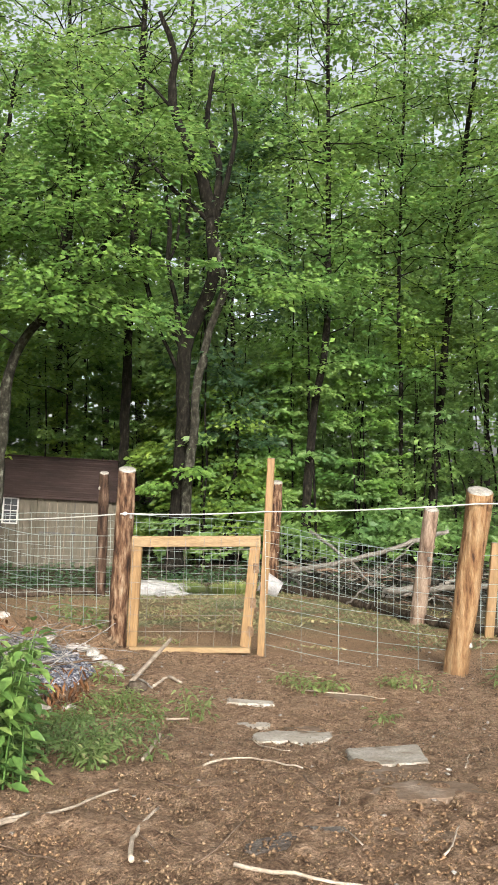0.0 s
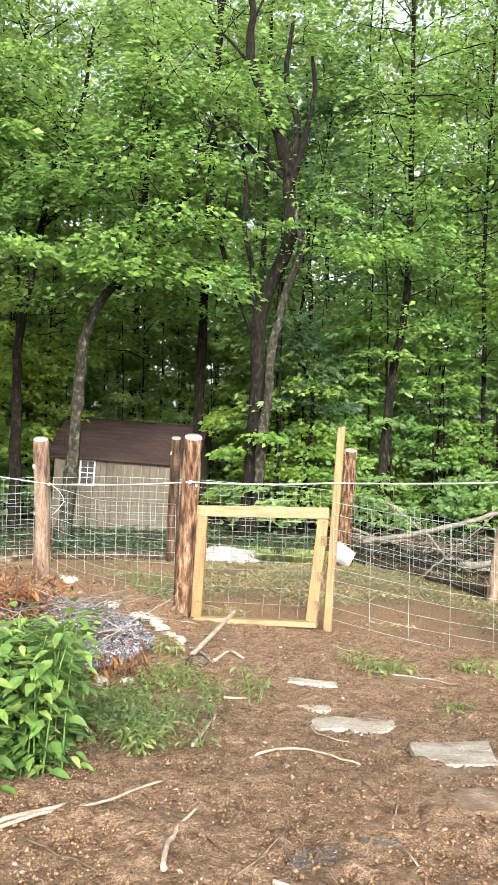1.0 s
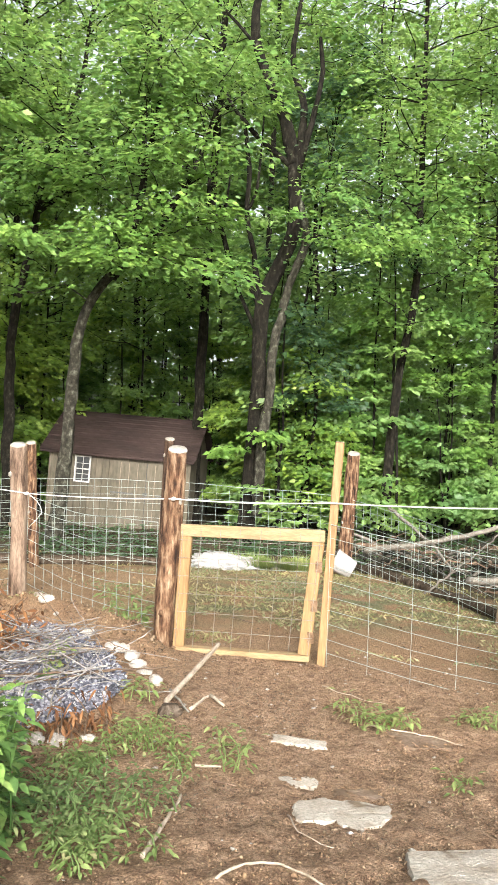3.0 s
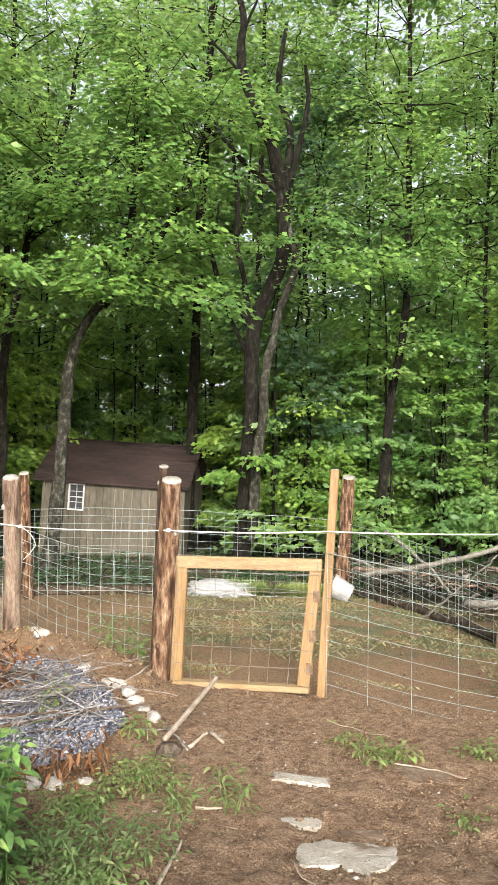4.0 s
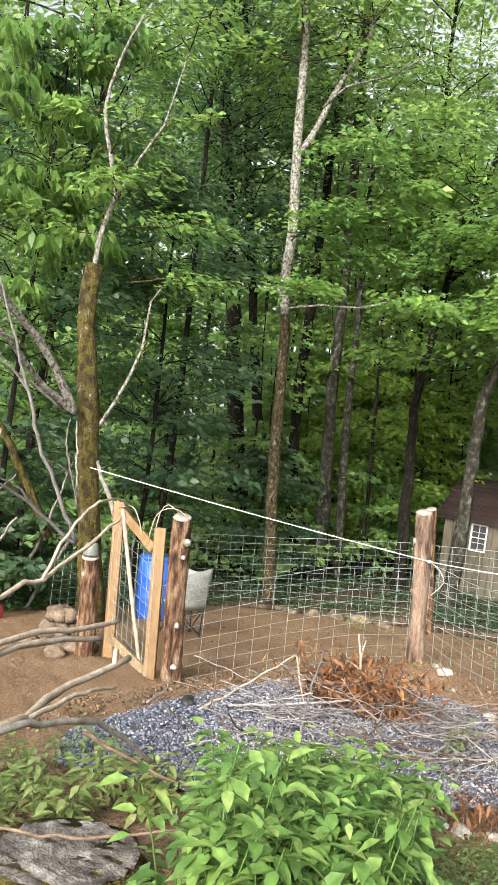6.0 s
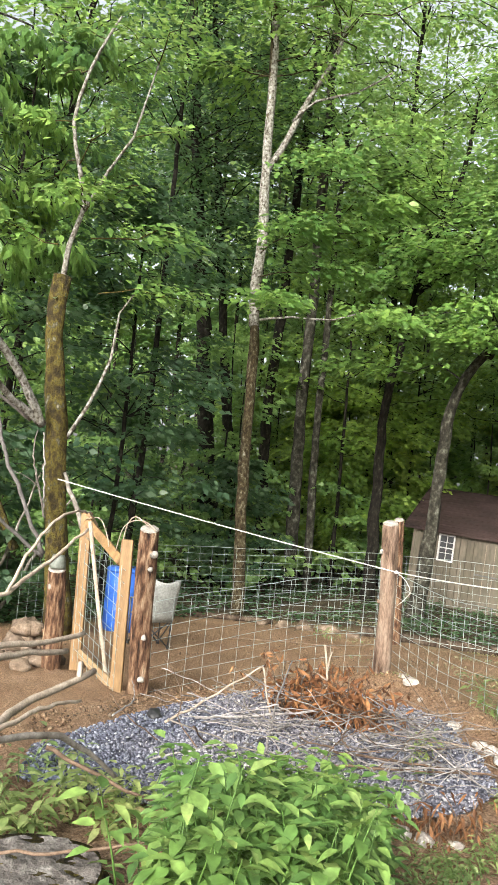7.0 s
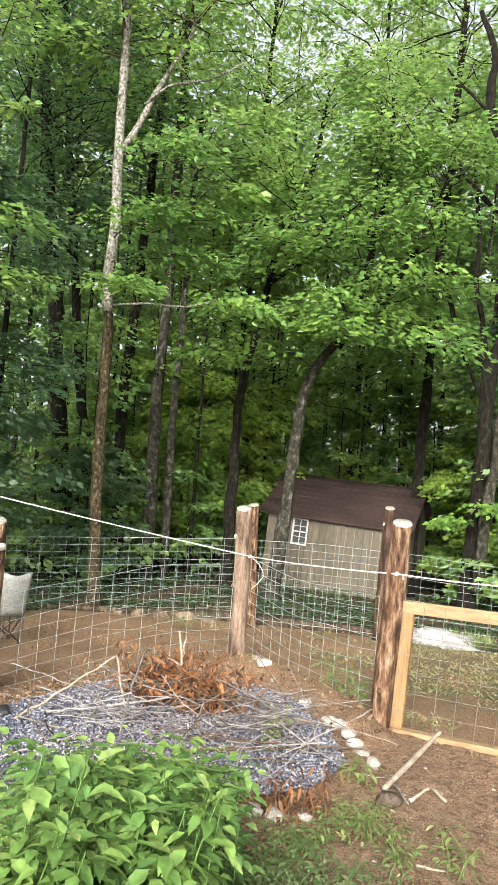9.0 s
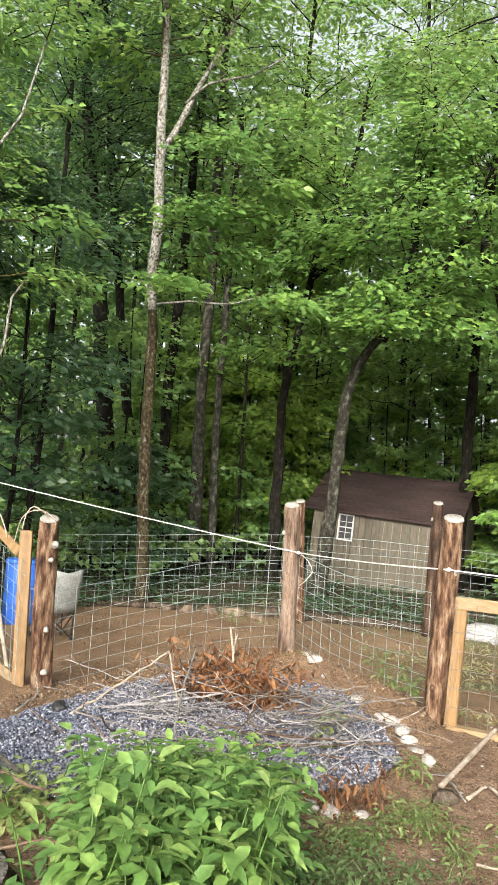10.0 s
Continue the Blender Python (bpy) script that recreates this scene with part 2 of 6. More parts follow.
def ground_material():
    m, nt, N, L, P = nodes_of("earth")
    zone = N.new("ShaderNodeAttribute")
    zone.attribute_name = "zone"
    sep = N.new("ShaderNodeSeparateColor")
    L.new(zone.outputs["Color"], sep.inputs[0])
    a, b, c = noise_tex(nt, 1.3, 5.0), noise_tex(nt, 17, 7.0, rough=0.68), noise_tex(nt, 85, 4.0, rough=0.7)
    pen = ramp(nt, [(0.3, (0.225, 0.137, 0.075)), (0.6, (0.305, 0.195, 0.114)), (0.8, (0.36, 0.245, 0.157))])
    soil = ramp(nt, [(0.34, (0.13, 0.077, 0.047)), (0.48, (0.275, 0.176, 0.109)), (0.64, (0.385, 0.265, 0.178))])
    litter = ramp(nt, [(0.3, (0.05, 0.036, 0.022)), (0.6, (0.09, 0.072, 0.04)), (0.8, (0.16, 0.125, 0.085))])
    grass = ramp(nt, [(0.3, (0.15, 0.115, 0.065)), (0.55, (0.15, 0.155, 0.08)), (0.8, (0.24, 0.22, 0.14))])
    for n, r in ((a, pen), (b, soil), (b, litter), (b, grass)):
        L.new(n.outputs[0], r.inputs[0])
    col = mix(nt, sep.outputs[0], soil.outputs[0], pen.outputs[0])
    patch = N.new("ShaderNodeMath")
    patch.operation = "MULTIPLY"
    pr = ramp(nt, [(0.42, (0, 0, 0)), (0.58, (1, 1, 1))])
    L.new(noise_tex(nt, 2.6, 5.0).outputs[0], pr.inputs[0])
    L.new(sep.outputs[1], patch.inputs[0])
    L.new(pr.outputs[0], patch.inputs[1])
    col = mix(nt, patch.outputs[0], col, grass.outputs[0])
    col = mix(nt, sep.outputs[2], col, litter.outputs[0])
    fr = ramp(nt, [(0.36, (0.4, 0.4, 0.4)), (0.64, (1.5, 1.5, 1.5))])
    L.new(c.outputs[0], fr.inputs[0])
    col = mix(nt, 0.8, col, fr.outputs[0], "MULTIPLY")
    L.new(col, P.inputs["Base Color"])
    P.inputs["Roughness"].default_value = 0.95
    P.inputs["Specular IOR Level"].default_value = 0.2
    ad = N.new("ShaderNodeMath")
    L.new(b.outputs[0], ad.inputs[0])
    L.new(c.outputs[0], ad.inputs[1])
    bp = N.new("ShaderNodeBump")
    bp.inputs["Strength"].default_value, bp.inputs["Distance"].default_value = 1.0, 0.036
    L.new(ad.outputs[0], bp.inputs["Height"])
    L.new(bp.outputs[0], P.inputs["Normal"])
    return m


ground_material()

# ---- builders ----
rng = np.random.default_rng(11)
rnd = random.Random(5)


def thing(name, x=0.0, y=0.0, z=0.0, label="", category="", group="", kind=""):
    ob = new(name)
    ob.location = (x, y, z)
    return tagged(ob, label, category, group, kind)


def put(name, me, material, parent=None, label="", smooth=True):
    ob = new(name, me)
    me.materials.append(MATS[material])
    if smooth:
        me.polygons.foreach_set("use_smooth", [True] * len(me.polygons))
    if parent is not None:
        ob.parent = parent
        if parent.parent is None:
            ob.matrix_parent_inverse = Matrix.Translation(-parent.location)
    return tagged(ob, label)


def part(name, bm, material, parent=None, label="", smooth=True):
    me = bpy.data.meshes.new(name)
    bm.to_mesh(me)
    bm.free()
    smooth = smooth and material not in ("lumber", "lumber_pale", "hinge_rust")
    return put(name, me, material, parent, label, smooth)


def quads(name, verts, faces):
    """A mesh from arrays of places and of faces with equal corner counts."""
    me = bpy.data.meshes.new(name)
    n, k = faces.shape
    me.vertices.add(len(verts))
    me.vertices.foreach_set("co", np.ascontiguousarray(verts, np.float32).ravel())
    me.loops.add(n * k)
    me.loops.foreach_set("vertex_index", np.ascontiguousarray(faces, np.int32).ravel())
    me.polygons.add(n)
    me.polygons.foreach_set("loop_start", np.arange(0, n * k, k, dtype=np.int32))
    me.update(calc_edges=True)
    return me


def tube(bm, pts, radii, segs=8, wob=0.0, cap=True):
    """A round limb along points, with a radius at each."""
    pts = [Vector(p) for p in pts]
    if isinstance(radii, (int, float)):
        radii = [radii] * len(pts)
    rings, side = [], None
    for i, p in enumerate(pts):
        d = (pts[min(i + 1, len(pts) - 1)] - pts[max(i - 1, 0)]).normalized()
        side = d.orthogonal().normalized() if side is None else (side - d * side.dot(d)).normalized()
        up = d.cross(side)
        ring = []
        for k in range(segs):
            a = 2 * math.pi * k / segs
            r = radii[i] * (1 + wob * noise.noise(Vector((p.x * 3 + math.cos(a) * 1.3, p.y * 3 + math.sin(a) * 1.3, p.z * 2.2))))
            ring.append(bm.verts.new(p + (side * math.cos(a) + up * math.sin(a)) * r))
        rings.append(ring)
    for a, b in zip(rings, rings[1:]):
        for k in range(segs):
            bm.faces.new((a[k], a[(k + 1) % segs], b[(k + 1) % segs], b[k]))
    if cap:
        bm.faces.new(rings[0][::-1])
        bm.faces.new(rings[-1])
    return bm


def bent(pts, step=0.25, wander=0.0):
    """Points between the given ones on a smooth line, with a little wander."""
    pts = [Vector(p) for p in pts]
    out = []
    for i in range(len(pts) - 1):
        p0, p1, p2, p3 = pts[max(i - 1, 0)], pts[i], pts[i + 1], pts[min(i + 2, len(pts) - 1)]
        n = max(1, int((p2 - p1).length / step))
        for k in range(n):
            t = k / n
            out.append(0.5 * (2 * p1 + (p2 - p0) * t + (2 * p0 - 5 * p1 + 4 * p2 - p3) * t * t + (3 * p1 - p0 - 3 * p2 + p3) * t**3))
    out.append(pts[-1])
    if wander:
        for p in out[1:-1]:
            p += Vector((rnd.uniform(-1, 1), rnd.uniform(-1, 1), rnd.uniform(-1, 1))) * wander
    return out


def taper(n, a, b, flare=0.0):
    return [a + (b - a) * i / max(1, n - 1) + flare * a * math.exp(-i * 1.2) for i in range(n)]


def beam(bm, p0, p1, w, d, face=(0, -1, 0), bevel=0.004):
    """A sawn board from p0 to p1, w across the face and d through it."""
    p0, p1 = Vector(p0), Vector(p1)
    ax = (p1 - p0).normalized()
    f = Vector(face)
    f = (f - ax * f.dot(ax)).normalized()
    s = ax.cross(f)
    own = bmesh.new()
    bmesh.ops.create_cube(own, size=1.0)
    bmesh.ops.transform(own, matrix=Matrix.Diagonal((w, d, (p1 - p0).length, 1)), verts=own.verts)
    if bevel:
        bmesh.ops.bevel(own, geom=own.edges[:], offset=bevel, segments=1, affect="EDGES")
    m = Matrix((s, f, ax)).transposed().to_4x4()
    m.translation = (p0 + p1) / 2
    bmesh.ops.transform(own, matrix=m, verts=own.verts)
    me = bpy.data.meshes.new("t")
    own.to_mesh(me)
    own.free()
    bm.from_mesh(me)
    bpy.data.meshes.remove(me)
    return bm


def lump(bm, c, size, rough=0.25, level=2, seed=0, flat=False):
    """A stone: a ball pushed about by noise."""
    own = bmesh.new()
    bmesh.ops.create_icosphere(own, subdivisions=level, radius=1.0)
    for v in own.verts:
        d = v.co.normalized()
        k = 1 + rough * noise.noise(d * 1.4 + Vector((seed * 3.7, seed * 1.3, 0))) + rough * 0.5 * noise.noise(d * 3.3 + Vector((seed, 0, 4)))
        v.co = Vector((d.x * size[0], d.y * size[1], d.z * size[2])) * k
        if flat:
            v.co.z = min(v.co.z, size[2] * 0.55)
    bmesh.ops.transform(own, matrix=Matrix.Translation(c) @ Matrix.Rotation(seed * 1.7, 4, "Z"), verts=own.verts)
    me = bpy.data.meshes.new("t")
    own.to_mesh(me)
    own.free()
    bm.from_mesh(me)
    bpy.data.meshes.remove(me)
    return bm


def leaf_cards(p, d, n, length, width):
    """Pointed leaf blades, folded on the midrib: arrays of places, ways, normals and sizes."""
    d = d / np.linalg.norm(d, axis=1, keepdims=True)
    s = np.cross(d, n)
    s /= np.linalg.norm(s, axis=1, keepdims=True) + 1e-9
    n = np.cross(s, d)
    L, W = length[:, None], width[:, None]
    v = np.stack([p, p + d * L * 0.42 + s * W * 0.5 + n * L * 0.05, p + d * L - n * L * 0.12, p + d * L * 0.42 - s * W * 0.5 + n * L * 0.05], 1)
    return v.reshape(-1, 3), np.arange(len(p) * 4).reshape(-1, 4)


# ---- ground ----
RANGE = [0, 2.2, 3, 3.6, 4.5, 6, 8, 10, 12.5, 16, 22, 30, 45, 120, 600]
LEVEL = [0.45, 0.33, 0.2, 0.1, 0.05, 0.02, -0.05, -0.12, -0.3, -0.35, -0.35, -0.3, 0.3, 5, 14]
BERM = np.array([(-3.95, 3.5), (-4.05, 4.8), (-4.0, 5.56), (-3.9, 6.9), (-3.55, 7.55), (-3.0, 7.7), (-2.4, 7.4), (-1.8, 6.75), (-1.35, 6.3)])
BED = [(-3.3, 3.7), (-3.65, 4.1), (-3.75, 5.0), (-3.75, 6.0), (-3.65, 6.8), (-3.2, 7.3), (-2.6, 7.2), (-2.2, 6.85), (-1.65, 6.15), (-1.35, 5.6), (-1.4, 5.1), (-1.65, 4.7), (-2.1, 4.3), (-2.6, 3.9)]


def to_line(x, y, line):
    best = np.full(np.shape(x), 1e9)
    for (ax, ay), (bx, by) in zip(line, line[1:]):
        t = np.clip(((x - ax) * (bx - ax) + (y - ay) * (by - ay)) / ((bx - ax) ** 2 + (by - ay) ** 2), 0, 1)
        best = np.minimum(best, np.hypot(x - ax - t * (bx - ax), y - ay - t * (by - ay)))
    return best


def inside(x, y, poly):
    hit = np.zeros(np.shape(x), bool)
    for (ax, ay), (bx, by) in zip(poly, poly[1:] + poly[:1]):
        if ay != by:
            hit ^= ((ay > y) != (by > y)) & (x < (bx - ax) * (y - ay) / (by - ay) + ax)
    return hit


def level(x, y):
    """The ground's height without its fine clods."""
    x, y = np.asarray(x, float), np.asarray(y, float)
    z = np.interp(np.hypot(x, y - 0.8), RANGE, LEVEL)
    z = z + 0.025 * np.sin(1.7 * x + 0.6 * y) * np.sin(1.1 * y - 0.4 * x + 1)
    z = z + np.clip(0.2 * (x + 3.9) / 0.9, 0.0, 0.2) * np.clip((-1.2 - x) / 0.4, 0, 1) * np.exp(-((to_line(x, y, BERM) / 0.19) ** 2))
    return z + 0.06 * np.exp(-(((x + 2.5) / 1.1) ** 2 + ((y - 5.6) / 1.3) ** 2))


def lz(x, y):
    return float(level(x, y))


def build_ground():
    rr = [0.002, 0.06, 0.14, 0.22, 0.3]
    while rr[-1] < 560:
        rr.append(rr[-1] * (1.013 if rr[-1] < 16 else 1.06))
    aa = list(np.radians(np.arange(-24, 62, 0.4))) + list(np.radians(np.arange(62, 336, 3.0)))
    r, a = np.meshgrid(np.array(rr), np.array(aa), indexing="ij")
    x, y = -np.sin(a) * r, 0.8 + np.cos(a) * r
    z = level(x, y)
    rough = np.where(y < 6.9, 1.0, 0.45)
    flat = np.array([[noise.noise(Vector((px * 5, py * 5, 0))) * 0.026 + noise.noise(Vector((px * 16, py * 16, 3))) * 0.022 if pr < 16 else 0.0
                      for px, py, pr in zip(rx, ry, r_)] for rx, ry, r_ in zip(x, y, r)])
    z = z + flat * rough
    nr, na = r.shape
    idx = np.arange(nr * na).reshape(nr, na)
    nxt = np.roll(idx, -1, axis=1)
    f = np.stack([idx[:-1], idx[1:], nxt[1:], nxt[:-1]], -1).reshape(-1, 4)
    verts = np.stack([x, y, z], -1).reshape(-1, 3)
    mid = len(verts)
    verts = np.vstack([verts, [[0, 0.8, LEVEL[0]]]])
    me = quads("ground", verts, f)
    X, Y = verts[:, 0], verts[:, 1]
    pen = np.clip((Y + 0.25 * X - 6.4) / 0.8, 0, 1)
    pen = np.maximum(pen, np.clip((-X - 3.7) / 0.4, 0, 1) * np.clip((Y - 3.2) / 0.6, 0, 1))
    pen = np.maximum(pen, 0.8 * np.exp(-((to_line(X, Y, BERM) / 0.3) ** 2)))
    grass = np.clip((X + 2.9) / 1.5, 0, 1) * np.clip((Y - 7.6) / 1.0, 0, 1)
    grass = np.maximum(grass, 0.7 * np.clip((Y - 9.5 + 0.3 * X) / 2.0, 0, 1))
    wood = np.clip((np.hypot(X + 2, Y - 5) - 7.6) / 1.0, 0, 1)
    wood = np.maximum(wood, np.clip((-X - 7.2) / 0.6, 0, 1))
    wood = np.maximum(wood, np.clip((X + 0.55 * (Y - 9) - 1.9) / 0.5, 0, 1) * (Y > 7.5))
    att = me.color_attributes.new("zone", "FLOAT_COLOR", "POINT")
    att.data.foreach_set("color", np.stack([pen, grass, wood, np.ones_like(pen)], -1).astype(np.float32).ravel())
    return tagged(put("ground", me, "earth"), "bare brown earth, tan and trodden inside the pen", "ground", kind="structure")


build_ground()

# ---- gate, posts and fences ----


def round_post(label, foot, top, r0, r1, material, group="fence posts", tilt_cap=0.0):
    """A peeled log post with a pale cut top and knots."""
    foot, top = Vector(foot), Vector(top)
    t = thing("fence_post", foot.x, foot.y, foot.z, label, "fence post", group)
    foot = foot - (top - foot).normalized() * 0.12
    pts = bent([foot, (foot + top) / 2 + Vector((rnd.uniform(-1, 1), rnd.uniform(-1, 1), 0)) * 0.012, top], 0.06)
    sh = tube(bmesh.new(), pts, taper(len(pts), r0, r1), 20, 0.2)
    cap = bmesh.new()
    slant = Vector((-top.x, 0.8 - top.y, 0)).normalized() * 0.34
    ax = (top - foot).normalized()
    tube(cap, [top - ax * 0.004, top + ax * 0.006, top + ax * 0.012], [r1 * 0.99, r1 * 0.97, r1 * 0.86], 20, 0.1)
    for bm in (sh, cap):
        for v in bm.verts:
            if (v.co - top).length < r1 * 1.6 and v.co.z > top.z - 0.05:
                v.co.z -= slant.dot(v.co - top)
    part("shaft", sh, material, t)
    part("cut_top", cap, "end_grain", t, "pale sawn end of the log")
    for k in range(3):
        h = rnd.uniform(0.25, 0.9)
        a = rnd.uniform(3.6, 5.8)
        c = foot.lerp(top, h) + Vector((math.cos(a), math.sin(a), 0)) * (r0 + (r1 - r0) * h) * 0.93
        part("knot", lump(bmesh.new(), c, (0.022, 0.022, 0.03), 0.3, 1, k + h), "end_grain" if k == 0 else material, t)
    return t


round_post("thick reddish peeled log post beside the gate, streaked with bark", (-1.48, 6.76, -0.02), (-1.40, 6.78, 1.55), 0.076, 0.078, "post_peeled")
round_post("weathered grey-brown log post at a fence corner", (-3.24, 8.01, -0.05), (-3.27, 7.99, 1.52), 0.088, 0.074, "post_weathered")
knotty = round_post("knotty reddish log post with dark bark scars", (-4.26, 5.70, -0.06), (-4.30, 5.67, 1.31), 0.088, 0.076, "post_peeled")
for kx, ky, kz, kr in ((-4.205, 5.65, 1.12, 0.034), (-4.215, 5.63, 1.0, 0.022), (-4.2, 5.64, 0.14, 0.028)):
    part("branch_stub", lump(bmesh.new(), (kx, ky, kz), (kr, kr, kr * 0.9), 0.3, 2, kz * 3), "end_grain", knotty, "pale sawn stub of a branch")
round_post("thick fresh orange-brown peeled log post with a flat top", (1.24, 6.18, -0.03), (1.43, 6.14, 1.38), 0.092, 0.096, "post_fresh")
round_post("slim weathered log post in the back fence of the pen", (1.39, 8.89, -0.05), (1.54, 8.87, 1.18), 0.085, 0.075, "post_weathered")
round_post("reddish brown log post in the back fence of the pen", (-0.33, 12.42, -0.3), (-0.22, 12.42, 1.50), 0.1, 0.092, "post_peeled")
round_post("brown log post in the back fence of the pen", (-4.60, 11.45, -0.2), (-4.69, 11.41, 1.50), 0.075, 0.07, "post_peeled")
round_post("dark brown log post in the back fence near the shed", (-2.80, 11.66, -0.2), (-2.75, 11.66, 1.62), 0.08, 0.07, "post_dark")

GTL, GTR, GBL, GBR = (Vector(v) for v in ((-1.35, 6.77, 0.985), (-0.25, 6.67, 1.005), (-1.38, 6.75, 0.02), (-0.33, 6.65, 0.05)))
NEAR = Vector((-0.09, -1, 0)).normalized()


def wires(bm, a, b, r):
    """Straight thin wires with three sides, from rows of a to rows of b."""
    for p, q in zip(a, b):
        tube(bm, [p, q], r, 3, cap=False)


def build_gate():
    t = thing("garden_gate", -0.83, 6.7, 0.02, "closed yellow softwood frame gate filled with square wire mesh", "gate")
    up = Vector((0, 0, 1))
    part("top_rail", beam(bmesh.new(), GTL - up * 0.045, GTR - up * 0.045, 0.09, 0.042, NEAR), "lumber_pale", t)
    part("bottom_rail", beam(bmesh.new(), GBL + up * 0.02, GBR + up * 0.02, 0.045, 0.085, NEAR), "lumber_pale", t)
    for a, b, s in ((GTL, GBL, 1), (GTR, GBR, -1)):
        d = (GTR - GTL).normalized() * 0.045 * s
        part("stile", beam(bmesh.new(), b + d + up * 0.042, a + d - up * 0.09, 0.088, 0.038, NEAR), "lumber", t)
    bm = bmesh.new()
    off = NEAR * 0.026
    for k in range(8):
        f = 0.02 + 0.96 * k / 7
        jit = [off + Vector((rnd.uniform(-1, 1) * 0.006, 0, 0)) for _ in range(2)]
        tube(bm, [GTL.lerp(GTR, f) - up * 0.02 + jit[0], GBL.lerp(GBR, f) + jit[1] - up * 0.02], 0.0025, 4, cap=False)
    for k in range(7):
        f = 0.12 + 0.14 * k
        tube(bm, [GTL.lerp(GBL, f) + off * 1.2, GTR.lerp(GBR, f) + off * 1.2 + up * rnd.uniform(-0.008, 0.008)], 0.0025, 4, cap=False)
    part("wire_mesh", bm, "wire_rusty", t, "galvanised welded wire stapled to the frame")
    for f in (0.28, 0.58, 0.82):
        c = GTR.lerp(GBR, f) + NEAR * 0.023 - (GTR - GTL).normalized() * 0.012
        part("hinge", beam(bmesh.new(), c - up * 0.04, c + up * 0.04, 0.05, 0.006, NEAR, 0.002), "hinge_rust", t, "rusty steel hinge")


build_gate()


def plank_post(label, foot, top, w, d, face=(0, -1, 0), name="lumber_post", cat="post"):
    t = thing(name, *foot, label, cat)
    low = Vector(foot) - (Vector(top) - Vector(foot)).normalized() * 0.1
    part("board", beam(bmesh.new(), low, top, w, d, face, 0.005), "lumber", t)
    part("sawn_end", beam(bmesh.new(), Vector(top) + Vector((0, 0, 0.0)), Vector(top) + (Vector(top) - low).normalized() * 0.004, w * 0.96, d * 0.94, face, 0.001), "end_grain", t)
    return t


plank_post("upright yellow sawn board on which the gate hangs", (-0.25, 6.72, 0.02), (-0.165, 6.71, 1.65), 0.062, 0.09)
plank_post("yellow sawn board post beside the pen's far fence", (1.88, 7.8, -0.05), (1.96, 7.78, 0.89), 0.085, 0.05)


def fence(label, line, rows=12, gap=0.104, stay=0.165, r=0.0024, first=0.0, sag=0.0, material="wire_zinc", bulge=0.0):
    """Woven stock wire along (x, y, height of the top wire); its foot goes down behind the soil."""
    t = thing("wire_fence", *line[0][:2], lz(line[0][0], line[0][1]), label, "fence", "wire fences of the pen")
    pts = bent(line, 0.08)
    run = [0.0]
    for a, b in zip(pts, pts[1:]):
        run.append(run[-1] + (b - a).length)
    total = run[-1]
    bm = bmesh.new()
    cols = int(total / stay)

    def at_run(s):
        s = min(max(s, 0), total - 1e-4)
        i = max(k for k in range(len(run) - 1) if run[k] <= s)
        p = pts[i].lerp(pts[i + 1], (s - run[i]) / (run[i + 1] - run[i]))
        return p - Vector((0, 0, sag * math.sin(math.pi * s / total)))

    nodes = [at_run(total * c / cols) for c in range(cols + 1)]
    wob = [[Vector((0, 0, 0.006 * math.sin(c * 0.9 + k * 2.1) + 0.005 * noise.noise(Vector((c * 0.4, k * 0.8, first))))) for k in range(rows)] for c in range(cols + 1)]
    for k in range(rows):
        line_k = [n - Vector((0, 0, gap * k)) + wob[c][k] for c, n in enumerate(nodes)]
        tube(bm, line_k, r * (1.5 if k in (0, rows - 1) else 1.0), 3, cap=False)
    for c, n in enumerate(nodes):
        tube(bm, [n - Vector((0, 0, gap * k)) + wob[c][k] for k in range(rows)], r * 0.85, 3, cap=False)
    part("wire_mesh", bm, material, t)
    return t


fence("slack galvanised stock wire between the log posts", [(-4.22, 5.75, 0.74), (-3.95, 6.5, 0.86), (-3.6, 7.3, 0.97), (-3.30, 7.93, 0.98)])
fence("galvanised stock wire sagging from the corner post to the gate", [(-3.17, 8.04, 1.04), (-2.4, 7.44, 0.99), (-1.55, 6.82, 0.99)], first=2, sag=0.03)
fence("galvanised stock wire between gate and thick post", [(-0.21, 6.66, 1.05), (0.5, 6.42, 0.95), (1.28, 6.18, 0.9)], first=4, stay=0.3)
fence("galvanised stock wire leading on from the thick post", [(1.42, 6.12, 0.9), (2.6, 5.6, 0.95), (4.4, 4.8, 1.0)], first=5, stay=0.3)
fence("stock wire fence round the back of the pen", [(-6.75, 6.5, 0.9), (-7.3, 8.0, 0.82), (-7.75, 9.7, 0.78), (-7.3, 10.7, 0.79), (-6.4, 11.35, 0.86), (-4.66, 11.5, 1.0), (-2.8, 11.75, 1.02), (-0.3, 12.5, 0.88)], first=7, stay=0.19, r=0.0027)
fence("stock wire fence along the brush pile", [(-0.24, 12.38, 0.84), (0.65, 10.95, 0.73), (1.42, 8.95, 0.66), (2.05, 8.0, 0.66), (3.6, 7.0, 0.7)], first=9, stay=0.17, r=0.0027)


def cord(name, label, pts, r, material, cat, sag=0.03):
    out = []
    for a, b in zip(pts, pts[1:]):
        a, b = Vector(a), Vector(b)
        n = max(6, int((b - a).length / 0.12))
        out += [a.lerp(b, k / n) - Vector((0, 0, sag * 4 * (k / n) * (1 - k / n))) for k in range(n)]
    out.append(Vector(pts[-1]))
    t = thing(name, *pts[0], label, cat)
    part("line", tube(bmesh.new(), out, r, 6), material, t)
    return t


